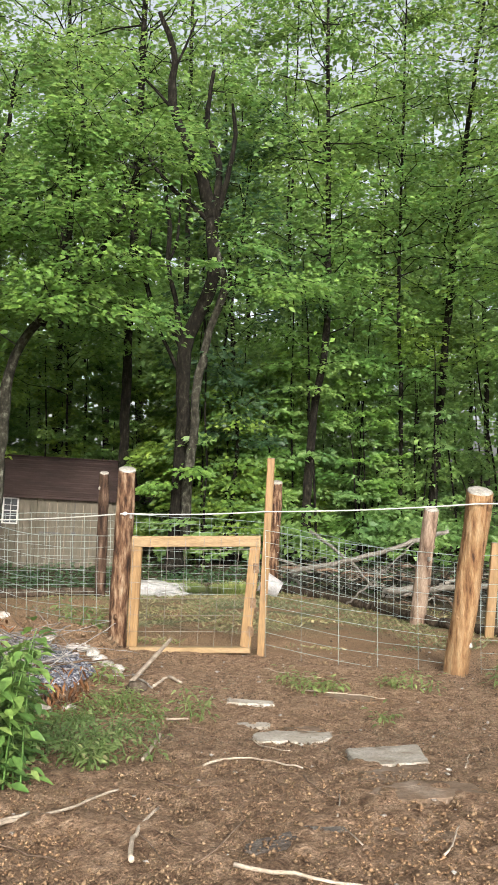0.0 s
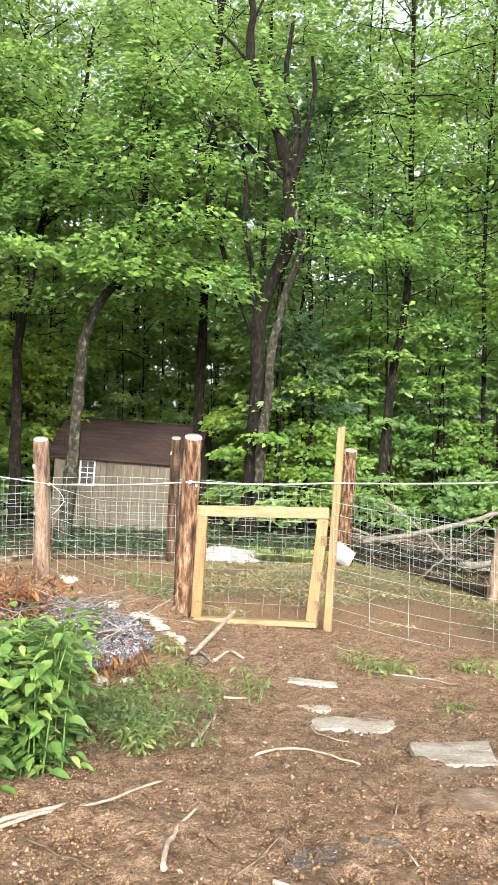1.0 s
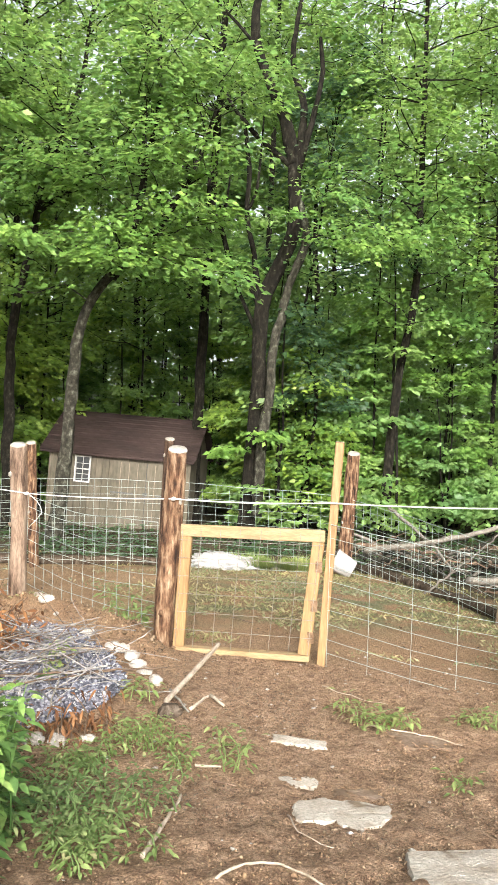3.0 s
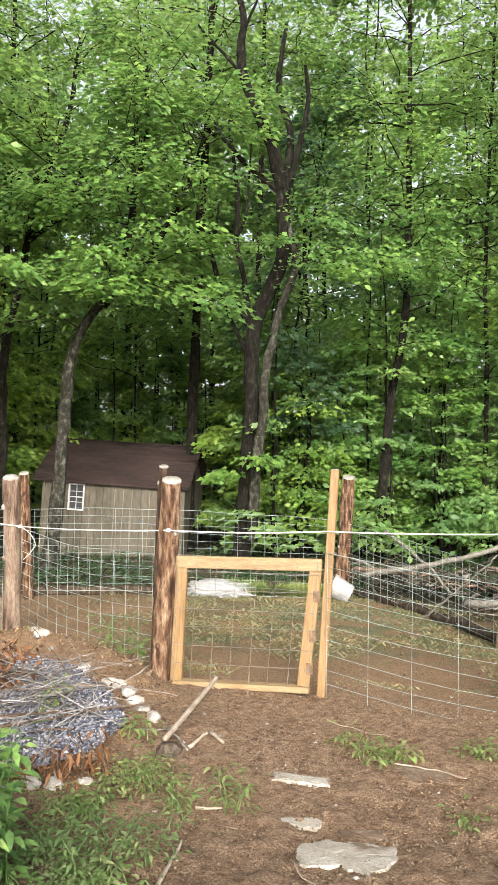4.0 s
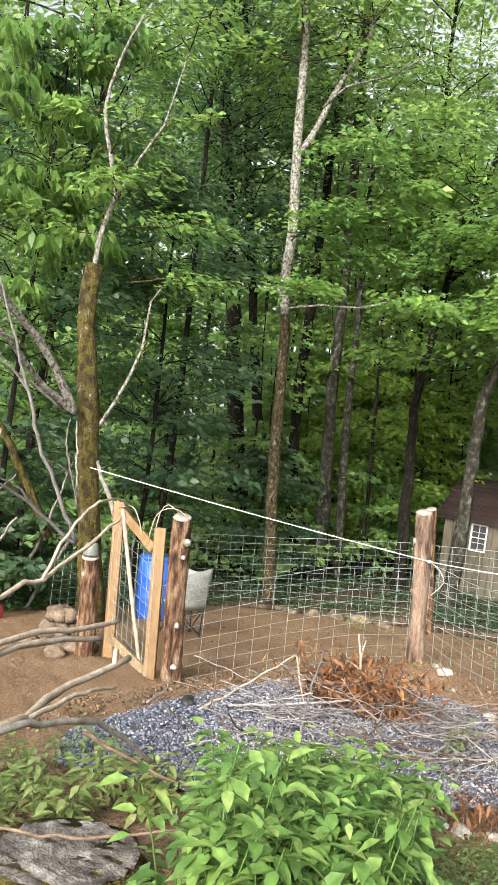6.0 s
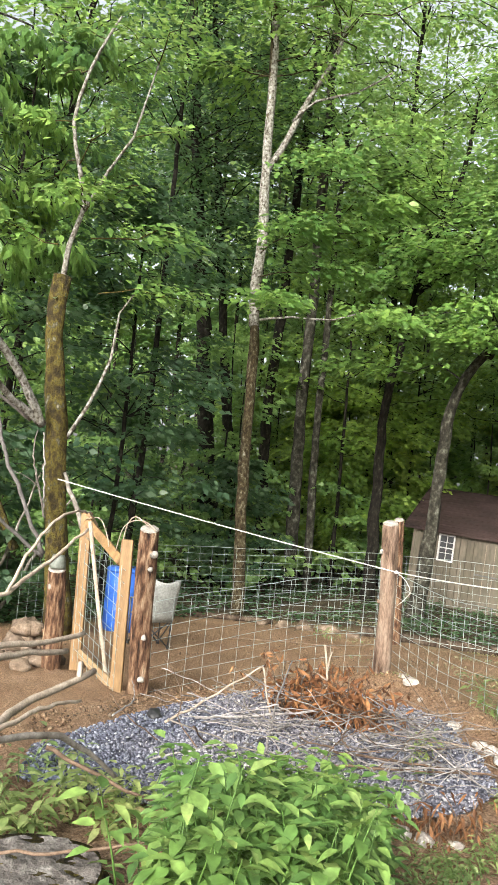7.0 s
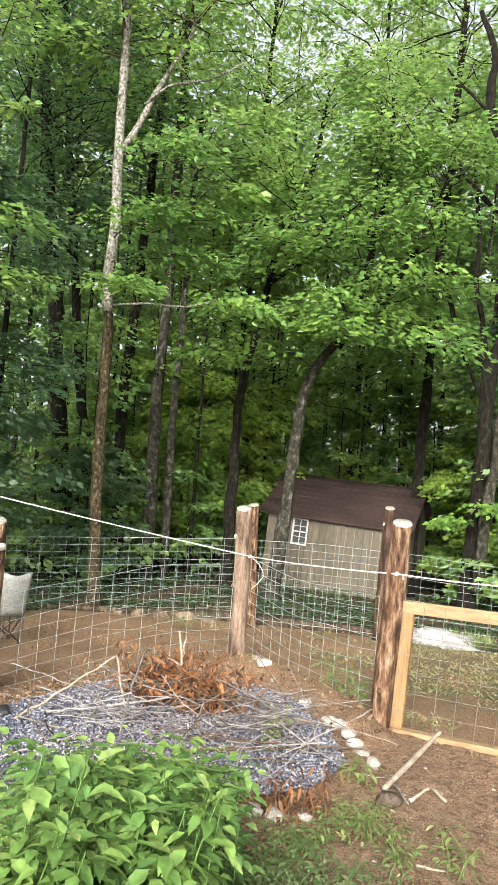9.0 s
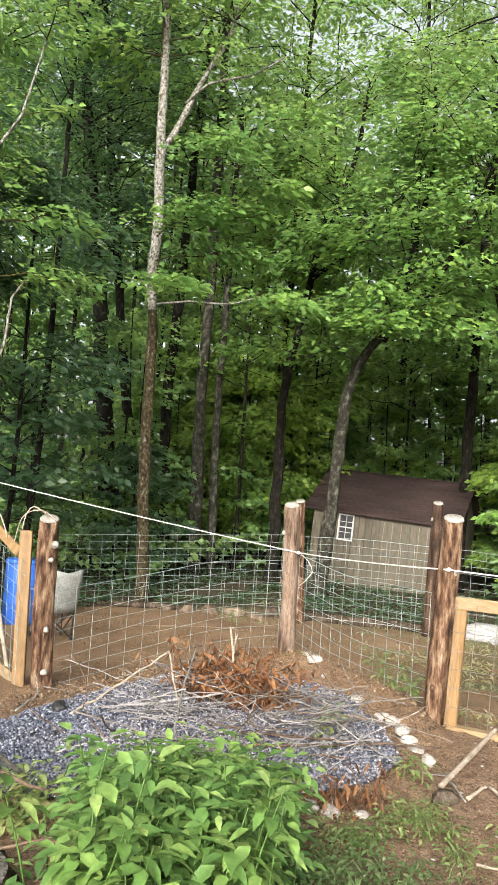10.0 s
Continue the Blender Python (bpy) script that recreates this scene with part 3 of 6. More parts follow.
rope = cord("rope", "white rope strung from a mossy trunk along the fence posts", [(-6.42, 6.55, 1.62), (-3.14, 7.93, 1.07), (-1.40, 6.69, 1.18), (-0.22, 6.66, 1.205), (1.39, 6.03, 1.29), (4.0, 5.0, 1.42)], 0.0055, "rope_white", "rope", 0.015)
for p in ((-3.14, 7.93, 1.07), (-1.40, 6.69, 1.18)):
    part("knot", lump(bmesh.new(), p, (0.022, 0.022, 0.02), 0.3, 1, p[0]), "rope_white", rope)
part("loose_end", tube(bmesh.new(), bent([(-3.13, 7.93, 1.07), (-3.02, 7.9, 1.0), (-2.97, 7.9, 0.9), (-3.03, 7.9, 0.82), (-3.1, 7.92, 0.76)], 0.05), 0.004, 5), "rope_white", rope)

# ---- the open gate by the chair ----


def build_side_gate():
    t = thing("side_gate", -4.85, 5.75, 0.0, "weathered timber frame gate standing open, filled with wire mesh", "gate")
    A0, A1, B0, B1 = (Vector(v) for v in ((-5.24, 5.94, 0.0), (-5.27, 5.91, 1.36), (-4.42, 5.61, -0.03), (-4.45, 5.59, 1.21)))
    part("hanging_post", beam(bmesh.new(), A0 - Vector((0, 0, 0.1)), A1, 0.095, 0.05, (0.5, -0.8, 0)), "lumber", t)
    part("closing_post", beam(bmesh.new(), B0 - Vector((0, 0, 0.1)), B1, 0.095, 0.05, (0.5, -0.8, 0)), "lumber", t)
    part("diagonal_brace", beam(bmesh.new(), A1 - Vector((0, 0, 0.07)), B1 - Vector((0.05, 0, 0.18)), 0.075, 0.04, (0.3, -0.9, 0.2)), "lumber", t)
    part("bottom_rail", beam(bmesh.new(), A0 + Vector((0.03, 0, 0.12)), B0 + Vector((0, 0, 0.05)), 0.07, 0.04, (0.3, -0.9, 0.2)), "lumber_pale", t)
    bm = bmesh.new()
    off = Vector((0.02, -0.06, 0))
    for k in range(9):
        f = k / 8
        a, b = A0.lerp(B0, f) + off, A1.lerp(B1, f) + off
        tube(bm, [a + Vector((0, 0, 0.05)), b - Vector((0, 0, 0.25 - 0.05 * f))], 0.0028, 3, cap=False)
    for k in range(10):
        f = k / 9
        z = Vector((0, 0, 0.06 + f * 0.98))
        tube(bm, [A0 + off + z + Vector((0, 0, 0.1)), B0 + off + z * 0.96], 0.0028, 3, cap=False)
    part("wire_mesh", bm, "wire_zinc", t)


build_side_gate()
pole = thing("pole", -4.7, 5.74, 0, "thin pale peeled pole leaning on the side gate", "pole")
part("shaft", tube(bmesh.new(), bent([(-4.68, 5.78, -0.03), (-4.78, 5.68, 0.6), (-4.89, 5.58, 1.31)], 0.1), 0.017, 8, 0.1), "twig_pale", pole)

for pts in ([(-5.25, 5.88, 1.3), (-5.0, 5.8, 1.33), (-4.8, 5.7, 1.22), (-4.72, 5.66, 1.12)], [(-4.52, 5.6, 1.14), (-4.5, 5.62, 1.33), (-4.44, 5.64, 1.4), (-4.36, 5.66, 1.36), (-4.3, 5.67, 1.33)], [(-4.6, 5.62, 1.1), (-4.54, 5.62, 1.3), (-4.42, 5.63, 1.37), (-4.3, 5.64, 1.36), (-4.22, 5.66, 1.3)]):
    wire = thing("loose_wire", *pts[0], "loose end of pale wire bent over the side gate", "wire", "loose wires")
    part("strand", tube(bmesh.new(), bent(pts, 0.04), 0.005, 5), "twig_pale", wire)
stub = round_post("short split log post with a plastic pot on top", (-5.34, 5.74, -0.02), (-5.37, 5.72, 0.84), 0.085, 0.078, "post_peeled")
pot = thing("plastic_pot", -5.37, 5.72, 0.85, "small grey-green plastic pot upturned on a post", "pot")
part("body", tube(bmesh.new(), [(-5.37, 5.72, 0.853), (-5.37, 5.72, 0.87), (-5.37, 5.72, 0.95), (-5.37, 5.72, 0.965)], [0.07, 0.072, 0.058, 0.05], 18), "pot_grey", pot)


def stone(label, x, y, size, material, seed, flat=False, lift=0.35, group=""):
    z = lz(x, y)
    t = tagged(part("stone", lump(bmesh.new(), (x, y, z + size[2] * lift), size, 0.3, 3, seed, flat), material), label, "stone", group)
    return t


for k in range(34):
    a, h = rnd.uniform(0, 6.28), k // 12
    rad = rnd.uniform(0.02, 0.36 - 0.12 * h)
    s = rnd.uniform(0.06, 0.11)
    x, y = -5.66 + math.cos(a) * rad, 5.72 + math.sin(a) * rad * 0.8
    ob = tagged(part("stone", lump(bmesh.new(), (x, y, lz(x, y) + s * 0.4 + h * 0.14), (s * 1.15, s, s * 0.8), 0.35, 2, k * 0.77), "fieldstone"), "rough tan field stone in a small heap", "stone", "stones of the heap")


def build_barrel(x, y):
    z = lz(x, y)
    t = thing("barrel", x, y, z, "blue plastic drum standing inside the pen", "barrel")
    h = [a * 0.84 for a in (0, 0.02, 0.06, 0.28, 0.3, 0.32, 0.56, 0.58, 0.6, 0.82, 0.86, 0.88)]
    r = [a * 0.74 for a in (0.25, 0.275, 0.285, 0.285, 0.295, 0.285, 0.285, 0.295, 0.285, 0.285, 0.275, 0.25)]
    part("body", tube(bmesh.new(), [(x, y, z + a) for a in h], r, 28), "plastic_blue", t)
    part("rim", tube(bmesh.new(), [(x, y, z + 0.7), (x, y, z + 0.73), (x, y, z + 0.75)], [0.213, 0.217, 0.2], 28), "plastic_blue", t)
    for s in (-1, 1):
        part("bung", tube(bmesh.new(), [(x + s * 0.1, y, z + 0.745), (x + s * 0.1, y, z + 0.765)], 0.03, 12), "plastic_black", t)


build_barrel(-6.62, 7.95)


def build_chair(x, y, turn):
    z = lz(x, y)
    m = Matrix.Translation((x, y, z)) @ Matrix.Rotation(turn, 4, "Z") @ Matrix.Diagonal((0.66, 0.8, 0.88, 1))
    t = thing("folding_chair", x, y, z, "pale grey fabric folding camp chair with dark steel legs", "chair")

    def T(*v):
        return m @ Vector(v)

    def sheet(name, rows, label=""):
        bm = bmesh.new()
        vs = [[bm.verts.new(T(*p)) for p in row] for row in rows]
        for a, b in zip(vs, vs[1:]):
            for k in range(len(a) - 1):
                bm.faces.new((a[k], a[k + 1], b[k + 1], b[k]))
        ob = part(name, bm, "fabric_grey", t, label)
        sol = ob.modifiers.new("thick", "SOLIDIFY")
        sol.thickness = 0.012

    n = 8
    sheet("seat", [[(-0.25 + 0.5 * i / n, -0.25 + 0.46 * j / 6, 0.40 - 0.05 * math.sin(math.pi * i / n) * math.sin(math.pi * j / 6) - 0.05 * j / 6) for i in range(n + 1)] for j in range(7)])
    sheet("backrest", [[(-0.26 + 0.52 * i / n, 0.22 + 0.14 * j / 6 + 0.05 * math.sin(math.pi * i / n), 0.36 + 0.5 * j / 6 + (0.02 * math.cos(2 * math.pi * i / n) if j == 6 else 0)) for i in range(n + 1)] for j in range(7)])
    for s in (-1, 1):
        sheet("armrest", [[(s * 0.27 + 0.05 * (i - 0.5), -0.24 + 0.5 * j / 4, 0.58 + 0.015 * math.sin(j)) for i in range(2)] for j in range(5)])
        part("back_pole", tube(bmesh.new(), [T(s * 0.27, 0.12, 0.0), T(s * 0.26, 0.2, 0.36), T(s * 0.26, 0.36, 0.88)], 0.009, 8), "steel_dark", t)
        part("arm_pole", tube(bmesh.new(), [T(s * 0.28, -0.22, 0.0), T(s * 0.28, -0.24, 0.58)], 0.009, 8), "steel_dark", t)
        part("cross_leg", tube(bmesh.new(), [T(-s * 0.27, -0.22, 0.02), T(s * 0.25, -0.24, 0.39)], 0.008, 8), "steel_dark", t)
        part("cross_leg", tube(bmesh.new(), [T(s * 0.27, -0.22, 0.02), T(s * 0.27, 0.2, 0.36)], 0.008, 8), "steel_dark", t)
        part("cross_leg", tube(bmesh.new(), [T(s * 0.27, 0.12, 0.02), T(-s * 0.25, 0.2, 0.36)], 0.008, 8), "steel_dark", t)
        for y0 in (-0.22, 0.12):
            part("foot", tube(bmesh.new(), [T(s * 0.275, y0, 0.0), T(s * 0.275, y0, 0.03)], 0.017, 10), "plastic_black", t)


build_chair(-5.75, 7.5, 4.25)

can = thing("scrap", -7.15, 6.1, lz(-7.15, 6.1), "small red plastic scrap on the ground", "scrap")
part("body", lump(bmesh.new(), (-7.15, 6.1, lz(-7.15, 6.1) + 0.05), (0.13, 0.08, 0.08), 0.35, 2, 3), "plastic_red", can)

# ---- shed ----


def build_shed():
    m = pose(-7.02, 17.40, -0.36, 0, 3.0, 3.2)
    W, D, H, RISE = 3.09, 2.5, 1.68, 0.86
    t = thing("shed", -7.02, 17.40, -0.36, "beige board shed with a brown roof, white window and double doors", "shed")

    def box(bm, x0, y0, z0, x1, y1, z1):
        own = bmesh.new()
        bmesh.ops.create_cube(own, size=1.0)
        bmesh.ops.transform(own, matrix=m @ Matrix.Translation(((x0 + x1) / 2, (y0 + y1) / 2, (z0 + z1) / 2)) @ Matrix.Diagonal((x1 - x0, y1 - y0, z1 - z0, 1)), verts=own.verts)
        me = bpy.data.meshes.new("t")
        own.to_mesh(me)
        own.free()
        bm.from_mesh(me)
        bpy.data.meshes.remove(me)
        return bm

    for x0, y0, x1, y1 in ((0.02, D - 0.05, W - 0.02, D), (0, 0.03, 0.05, D), (W - 0.05, 0.03, W, D)):
        part("wall", box(bmesh.new(), x0, y0, 0, x1, y1, H), "siding", t, smooth=False)
    wx0, wx1, wz0, wz1 = 4 * W / 21, 6 * W / 21, 1.04, 1.56
    door0, door1 = 1.4, 2.9
    n = 21
    for k in range(n):
        a, b = W * k / n + 0.004, W * (k + 1) / n - 0.004
        if b < wx0 + 0.001 or a > wx1 - 0.001:
            part("siding_board", box(bmesh.new(), a, 0, 0, b, 0.03, H), "siding", t, smooth=False)
        else:
            part("siding_board", box(bmesh.new(), a, 0, 0, b, 0.03, wz0), "siding", t, smooth=False)
            part("siding_board", box(bmesh.new(), a, 0, wz1, b, 0.03, H), "siding", t, smooth=False)
    part("sheathing", box(bmesh.new(), 0.02, 0.032, 0, W - 0.02, 0.05, wz0 - 0.01), "trim_brown", t, smooth=False)
    win = part("window", box(bmesh.new(), wx0, 0.02, wz0, wx1, 0.03, wz1), "glass_dark", t, "dark pane behind a white grid", smooth=False)
    for x0, z0, x1, z1 in ((wx0 - 0.03, wz0 - 0.03, wx0, wz1 + 0.03), (wx1, wz0 - 0.03, wx1 + 0.03, wz1 + 0.03), (wx0, wz0 - 0.03, wx1, wz0), (wx0, wz1, wx1, wz1 + 0.03)):
        part("frame_side", box(bmesh.new(), x0, -0.025, z0, x1, 0.02, z1), "trim_white", win, smooth=False)
    zc = (wz0 + wz1) / 2
    part("meeting_rail", box(bmesh.new(), wx0, -0.015, zc - 0.012, wx1, 0.018, zc + 0.012), "trim_white", win, smooth=False)
    for x in ((wx0 + wx1) / 2,):
        part("muntin", box(bmesh.new(), x - 0.005, -0.008, wz0, x + 0.005, 0.018, wz1), "trim_white", win, smooth=False)
    for z in (wz0 + 0.15, wz1 - 0.14):
        part("muntin", box(bmesh.new(), wx0, -0.007, z - 0.005, wx1, 0.017, z + 0.005), "trim_white", win, smooth=False)
    mid = (door0 + door1) / 2 + 0.02
    for a, b, s in ((door0, mid - 0.008, 1), (mid + 0.008, door1, -1)):
        leaf = part("door", box(bmesh.new(), a, -0.022, 0.03, b, -0.002, H - 0.14), "siding", t, "beige board door leaf", smooth=False)
        hx = a if s > 0 else b
        for z in (0.86,):
            part("strap_hinge", box(bmesh.new(), min(hx, hx + s * 0.5), -0.03, z - 0.015, max(hx, hx + s * 0.5), -0.023, z + 0.015), "steel_dark", leaf, smooth=False)
        for i in range(1, 4):
            x = a + (b - a) * i / 4
            part("groove_strip", box(bmesh.new(), x - 0.006, -0.026, 0.04, x + 0.006, -0.022, H - 0.16), "trim_brown", leaf, smooth=False)
    part("latch", box(bmesh.new(), mid - 0.05, -0.04, 0.83, mid + 0.05, -0.024, 0.9), "steel_dark", t, smooth=False)
    part("door_seam", box(bmesh.new(), mid - 0.006, -0.02, 0.03, mid + 0.006, -0.003, H - 0.14), "plastic_black", t, smooth=False)
    part("fascia", box(bmesh.new(), -0.06, -0.10, H - 0.05, W + 0.06, -0.07, H + 0.02), "trim_brown", t, smooth=False)
    for x in (0.0, W):
        part("corner_board", box(bmesh.new(), x - 0.03, -0.012, 0, x + 0.03, 0.0, H - 0.02), "siding", t, smooth=False)
    # gable ends
    for x0, x1 in ((0, 0.05), (W - 0.05, W)):
        bm = bmesh.new()
        tri = [(0.02, H), (D - 0.02, H), (D * 0.5, H + RISE - 0.05)]
        a = [bm.verts.new(m @ Vector((x0, y, z))) for y, z in tri]
        b = [bm.verts.new(m @ Vector((x1, y, z))) for y, z in tri]
        bm.faces.new(a)
        bm.faces.new(b[::-1])
        for k in range(3):
            bm.faces.new((a[k], b[k], b[(k + 1) % 3], a[(k + 1) % 3]))
        part("gable", bm, "siding", t, smooth=False)
    # roof: courses of shingles, each lapping the one below
    for s in (0, 1):
        rows = 9
        slope = part("roof_slope", bmesh_slab(m, W, D, H, RISE, s), "shingle", t, smooth=False)
        for k in range(rows):
            f0, f1 = k / rows, (k + 1.12) / rows
            bm = bmesh.new()
            y0, y1 = -0.14 + (D * 0.5 + 0.14) * f0, -0.14 + (D * 0.5 + 0.14) * min(f1, 1)
            z0, z1 = H - 0.02 + (RISE + 0.02) * f0 + 0.03, H - 0.02 + (RISE + 0.02) * min(f1, 1) + 0.018
            if s:
                y0, y1 = D - y0, D - y1
            vs = [bm.verts.new(m @ Vector(v)) for v in ((-0.22, y0, z0), (W + 0.14, y0, z0), (W + 0.14, y1, z1), (-0.22, y1, z1), (-0.22, y0, z0 - 0.016), (W + 0.14, y0, z0 - 0.016), (W + 0.14, y1, z1 - 0.012), (-0.22, y1, z1 - 0.012))]
            for q in ((0, 1, 2, 3), (7, 6, 5, 4), (0, 4, 5, 1), (1, 5, 6, 2), (2, 6, 7, 3), (3, 7, 4, 0)):
                bm.faces.new([vs[i] for i in q])
            part("shingle_course", bm, "shingle", slope, smooth=False)
    part("ridge_cap", box(bmesh.new(), -0.22, D * 0.5 - 0.09, H + RISE + 0.012, W + 0.14, D * 0.5 + 0.09, H + RISE + 0.035), "shingle", t, smooth=False)


def bmesh_slab(m, W, D, H, RISE, s):
    bm = bmesh.new()
    y0, y1 = (-0.14, D * 0.5) if not s else (D + 0.14, D * 0.5)
    lo, hi = H - 0.02, H + RISE
    vs = [bm.verts.new(m @ Vector(v)) for v in ((-0.2, y0, lo), (W + 0.12, y0, lo), (W + 0.12, y1, hi), (-0.2, y1, hi), (-0.2, y0, lo - 0.05), (W + 0.12, y0, lo - 0.05), (W + 0.12, y1, hi - 0.05), (-0.2, y1, hi - 0.05))]
    for q in ((0, 1, 2, 3), (7, 6, 5, 4), (0, 4, 5, 1), (1, 5, 6, 2), (2, 6, 7, 3), (3, 7, 4, 0)):
        bm.faces.new([vs[i] for i in q])
    return bm


build_shed()

# ---- trees ----


def bough_leaves(start, way, length, count, size, spread=0.32, droop=0.25):
    """Leaf places along a flat spray of twigs. Returns the limb's line and arrays for leaf_cards."""
    way = way / np.linalg.norm(way)
    side = np.cross(way, [0, 0, 1.0])
    side /= np.linalg.norm(side) + 1e-9
    f = rng.uniform(0.12, 1.0, count) ** 0.75
    lat = rng.normal(0, 1, count).clip(-2, 2) * spread * length * np.sqrt(np.clip(1.12 - f, 0.08, 1)) * 0.8
    sag = -droop * length * (f**2) - 0.12 * np.abs(lat)
    lay = rng.normal(0, 0.045 * length, count)
    p = start + way * (f * length)[:, None] + side * lat[:, None]
    p[:, 2] += sag + lay
    d = way * 0.7 + side * np.sign(lat)[:, None] * rng.uniform(0.1, 1.2, count)[:, None] + rng.normal(0, 0.35, (count, 3))
    d[:, 2] = d[:, 2] * 0.4 - rng.uniform(0.05, 0.6, count)
    open_way = np.array([-1.5 - start[0], 4.0 - start[1], 0.0])
    n = np.array([0, 0, 1.0]) + 0.75 * open_way / np.linalg.norm(open_way) + rng.normal(0, 0.42, (count, 3))
    L = size * rng.uniform(0.65, 1.3, count)
    line = [start + way * (k * length / 5) + np.array([0, 0, -droop * length * (k / 5) ** 2]) for k in range(6)]
    return line, p, d, n, L


def crown(parent, name, boughs, leaf_mat, bark, size, wide=0.6, hang=0.0):
    """A crown of many leafy sprays with their twigs, as two parts."""
    P, Dd, Nn, Ls = [], [], [], []
    bm = bmesh.new()
    for start, way, length, count in boughs:
        line, p, d, n, L = bough_leaves(np.array(start, float), np.array(way, float), length, count, size)
        if hang:
            d[:, 2] -= hang * rng.uniform(0.5, 1.4, len(d))
            n = n + np.array([way[0], way[1], 0]) * 0.9 + rng.normal(0, 0.4, n.shape)
        P.append(p), Dd.append(d), Nn.append(n), Ls.append(L)
        line = [q + (0 if k in (0, 5) else 1) * rng.normal(0, 0.035 * length, 3) for k, q in enumerate(line)]
        tube(bm, line, taper(6, 0.004 + 0.0045 * length, 0.003), 4, cap=False)
    v, f = leaf_cards(np.vstack(P), np.vstack(Dd), np.vstack(Nn), np.concatenate(Ls), np.concatenate(Ls) * wide)
    tagged(put(name, quads(name, v, f), leaf_mat, parent, smooth=False), kind="stuff")
    tagged(part("twig_mass", bm, bark, parent), kind="stuff")


def along(pts, h):
    """The place on a trunk's line at a fraction of its height."""
    pts = [Vector(p) for p in pts]
    k = min(int(h * (len(pts) - 1)), len(pts) - 2)
    return pts[k].lerp(pts[k + 1], h * (len(pts) - 1) - k)


def tree(label, trunk, r0, r1, bark, limbs=(), top=None, low=3.0, spread=2.6, boughs=46, leaves=150, leaf="leaf_maple", size=0.135, extra=(), cat="tree", name="tree", limb_bark=None):
    """A tree: a trunk down to the soil, limbs, and leafy sprays from low to top."""
    trunk = [Vector(p) for p in trunk]
    a, b = trunk[0], trunk[1]
    g = lz(a.x, a.y) - 0.1
    if a.z > g + 0.05:
        k = (g - a.z) / (b.z - a.z)
        trunk.insert(0, a + (b - a) * k * 0.9 + Vector((0, 0, g - (a.z + (b.z - a.z) * k * 0.9))))
    top = top or trunk[-1].z
    if top > trunk[-1].z + 0.5:
        d = (trunk[-1] - trunk[-2]).normalized()
        d.z = max(d.z, 0.75)
        trunk.append(trunk[-1] + d * (top - trunk[-1].z))
    t = thing(name, trunk[0].x, trunk[0].y, lz(trunk[0].x, trunk[0].y), label, cat, "trees of the wood")
    line = bent(trunk, 0.3, r0 * 0.12)
    part("trunk", tube(bmesh.new(), line, taper(len(line), r0 * 0.88, r1 * 0.6, 0.35), 14 if r0 > 0.09 else 8, 0.3), bark, t)
    for pts, ra, rb in limbs:
        ln = bent(pts, 0.25, ra * 0.15)
        part("limb", tube(bmesh.new(), ln, taper(len(ln), ra, rb), 8, 0.2), limb_bark or bark, t)
    bl = []
    lines = [line] + [bent(p, 0.3) for p, _, _ in limbs]
    spots = [p for ln in lines for p in ln if p.z > low]
    top = max([top] + [p.z for p in spots])
    for k in range(int(boughs * 1.3)):
        if not spots:
            break
        p = rnd.choice(spots)
        az = rnd.uniform(0, 6.283)
        if r0 > 0.055 and rnd.random() < 0.38:
            az = math.atan2(5 - p.y, -2 - p.x) + rnd.gauss(0, 0.6)
        f = (p.z - low) / max(0.1, top - low)
        length = spread * (0.55 + 0.7 * math.sin(math.pi * min(0.97, 0.15 + 0.8 * f))) * rnd.uniform(0.6, 1.15)
        bl.append(((p.x, p.y, p.z), (math.cos(az), math.sin(az), rnd.uniform(0.05, 0.55) + 0.3 * f), length, int(leaves * rnd.uniform(0.6, 1.3))))
    bl += list(extra)
    crown(t, "crown", bl, leaf, bark, size)
    return t


def limb(parent, pts, ra, rb, bark, y=16.1, dy=0.0):
    """A bare limb of a tree, drawn in an upright plane as (x, z) and reaching dy out of it."""
    n = len(pts)
    ln = bent([(x, y + dy * k / (n - 1), z) for k, (x, z) in enumerate(pts)], 0.2, ra * 0.14)
    part("limb", tube(bmesh.new(), ln, taper(len(ln), ra, rb), 10, 0.3), bark, parent)


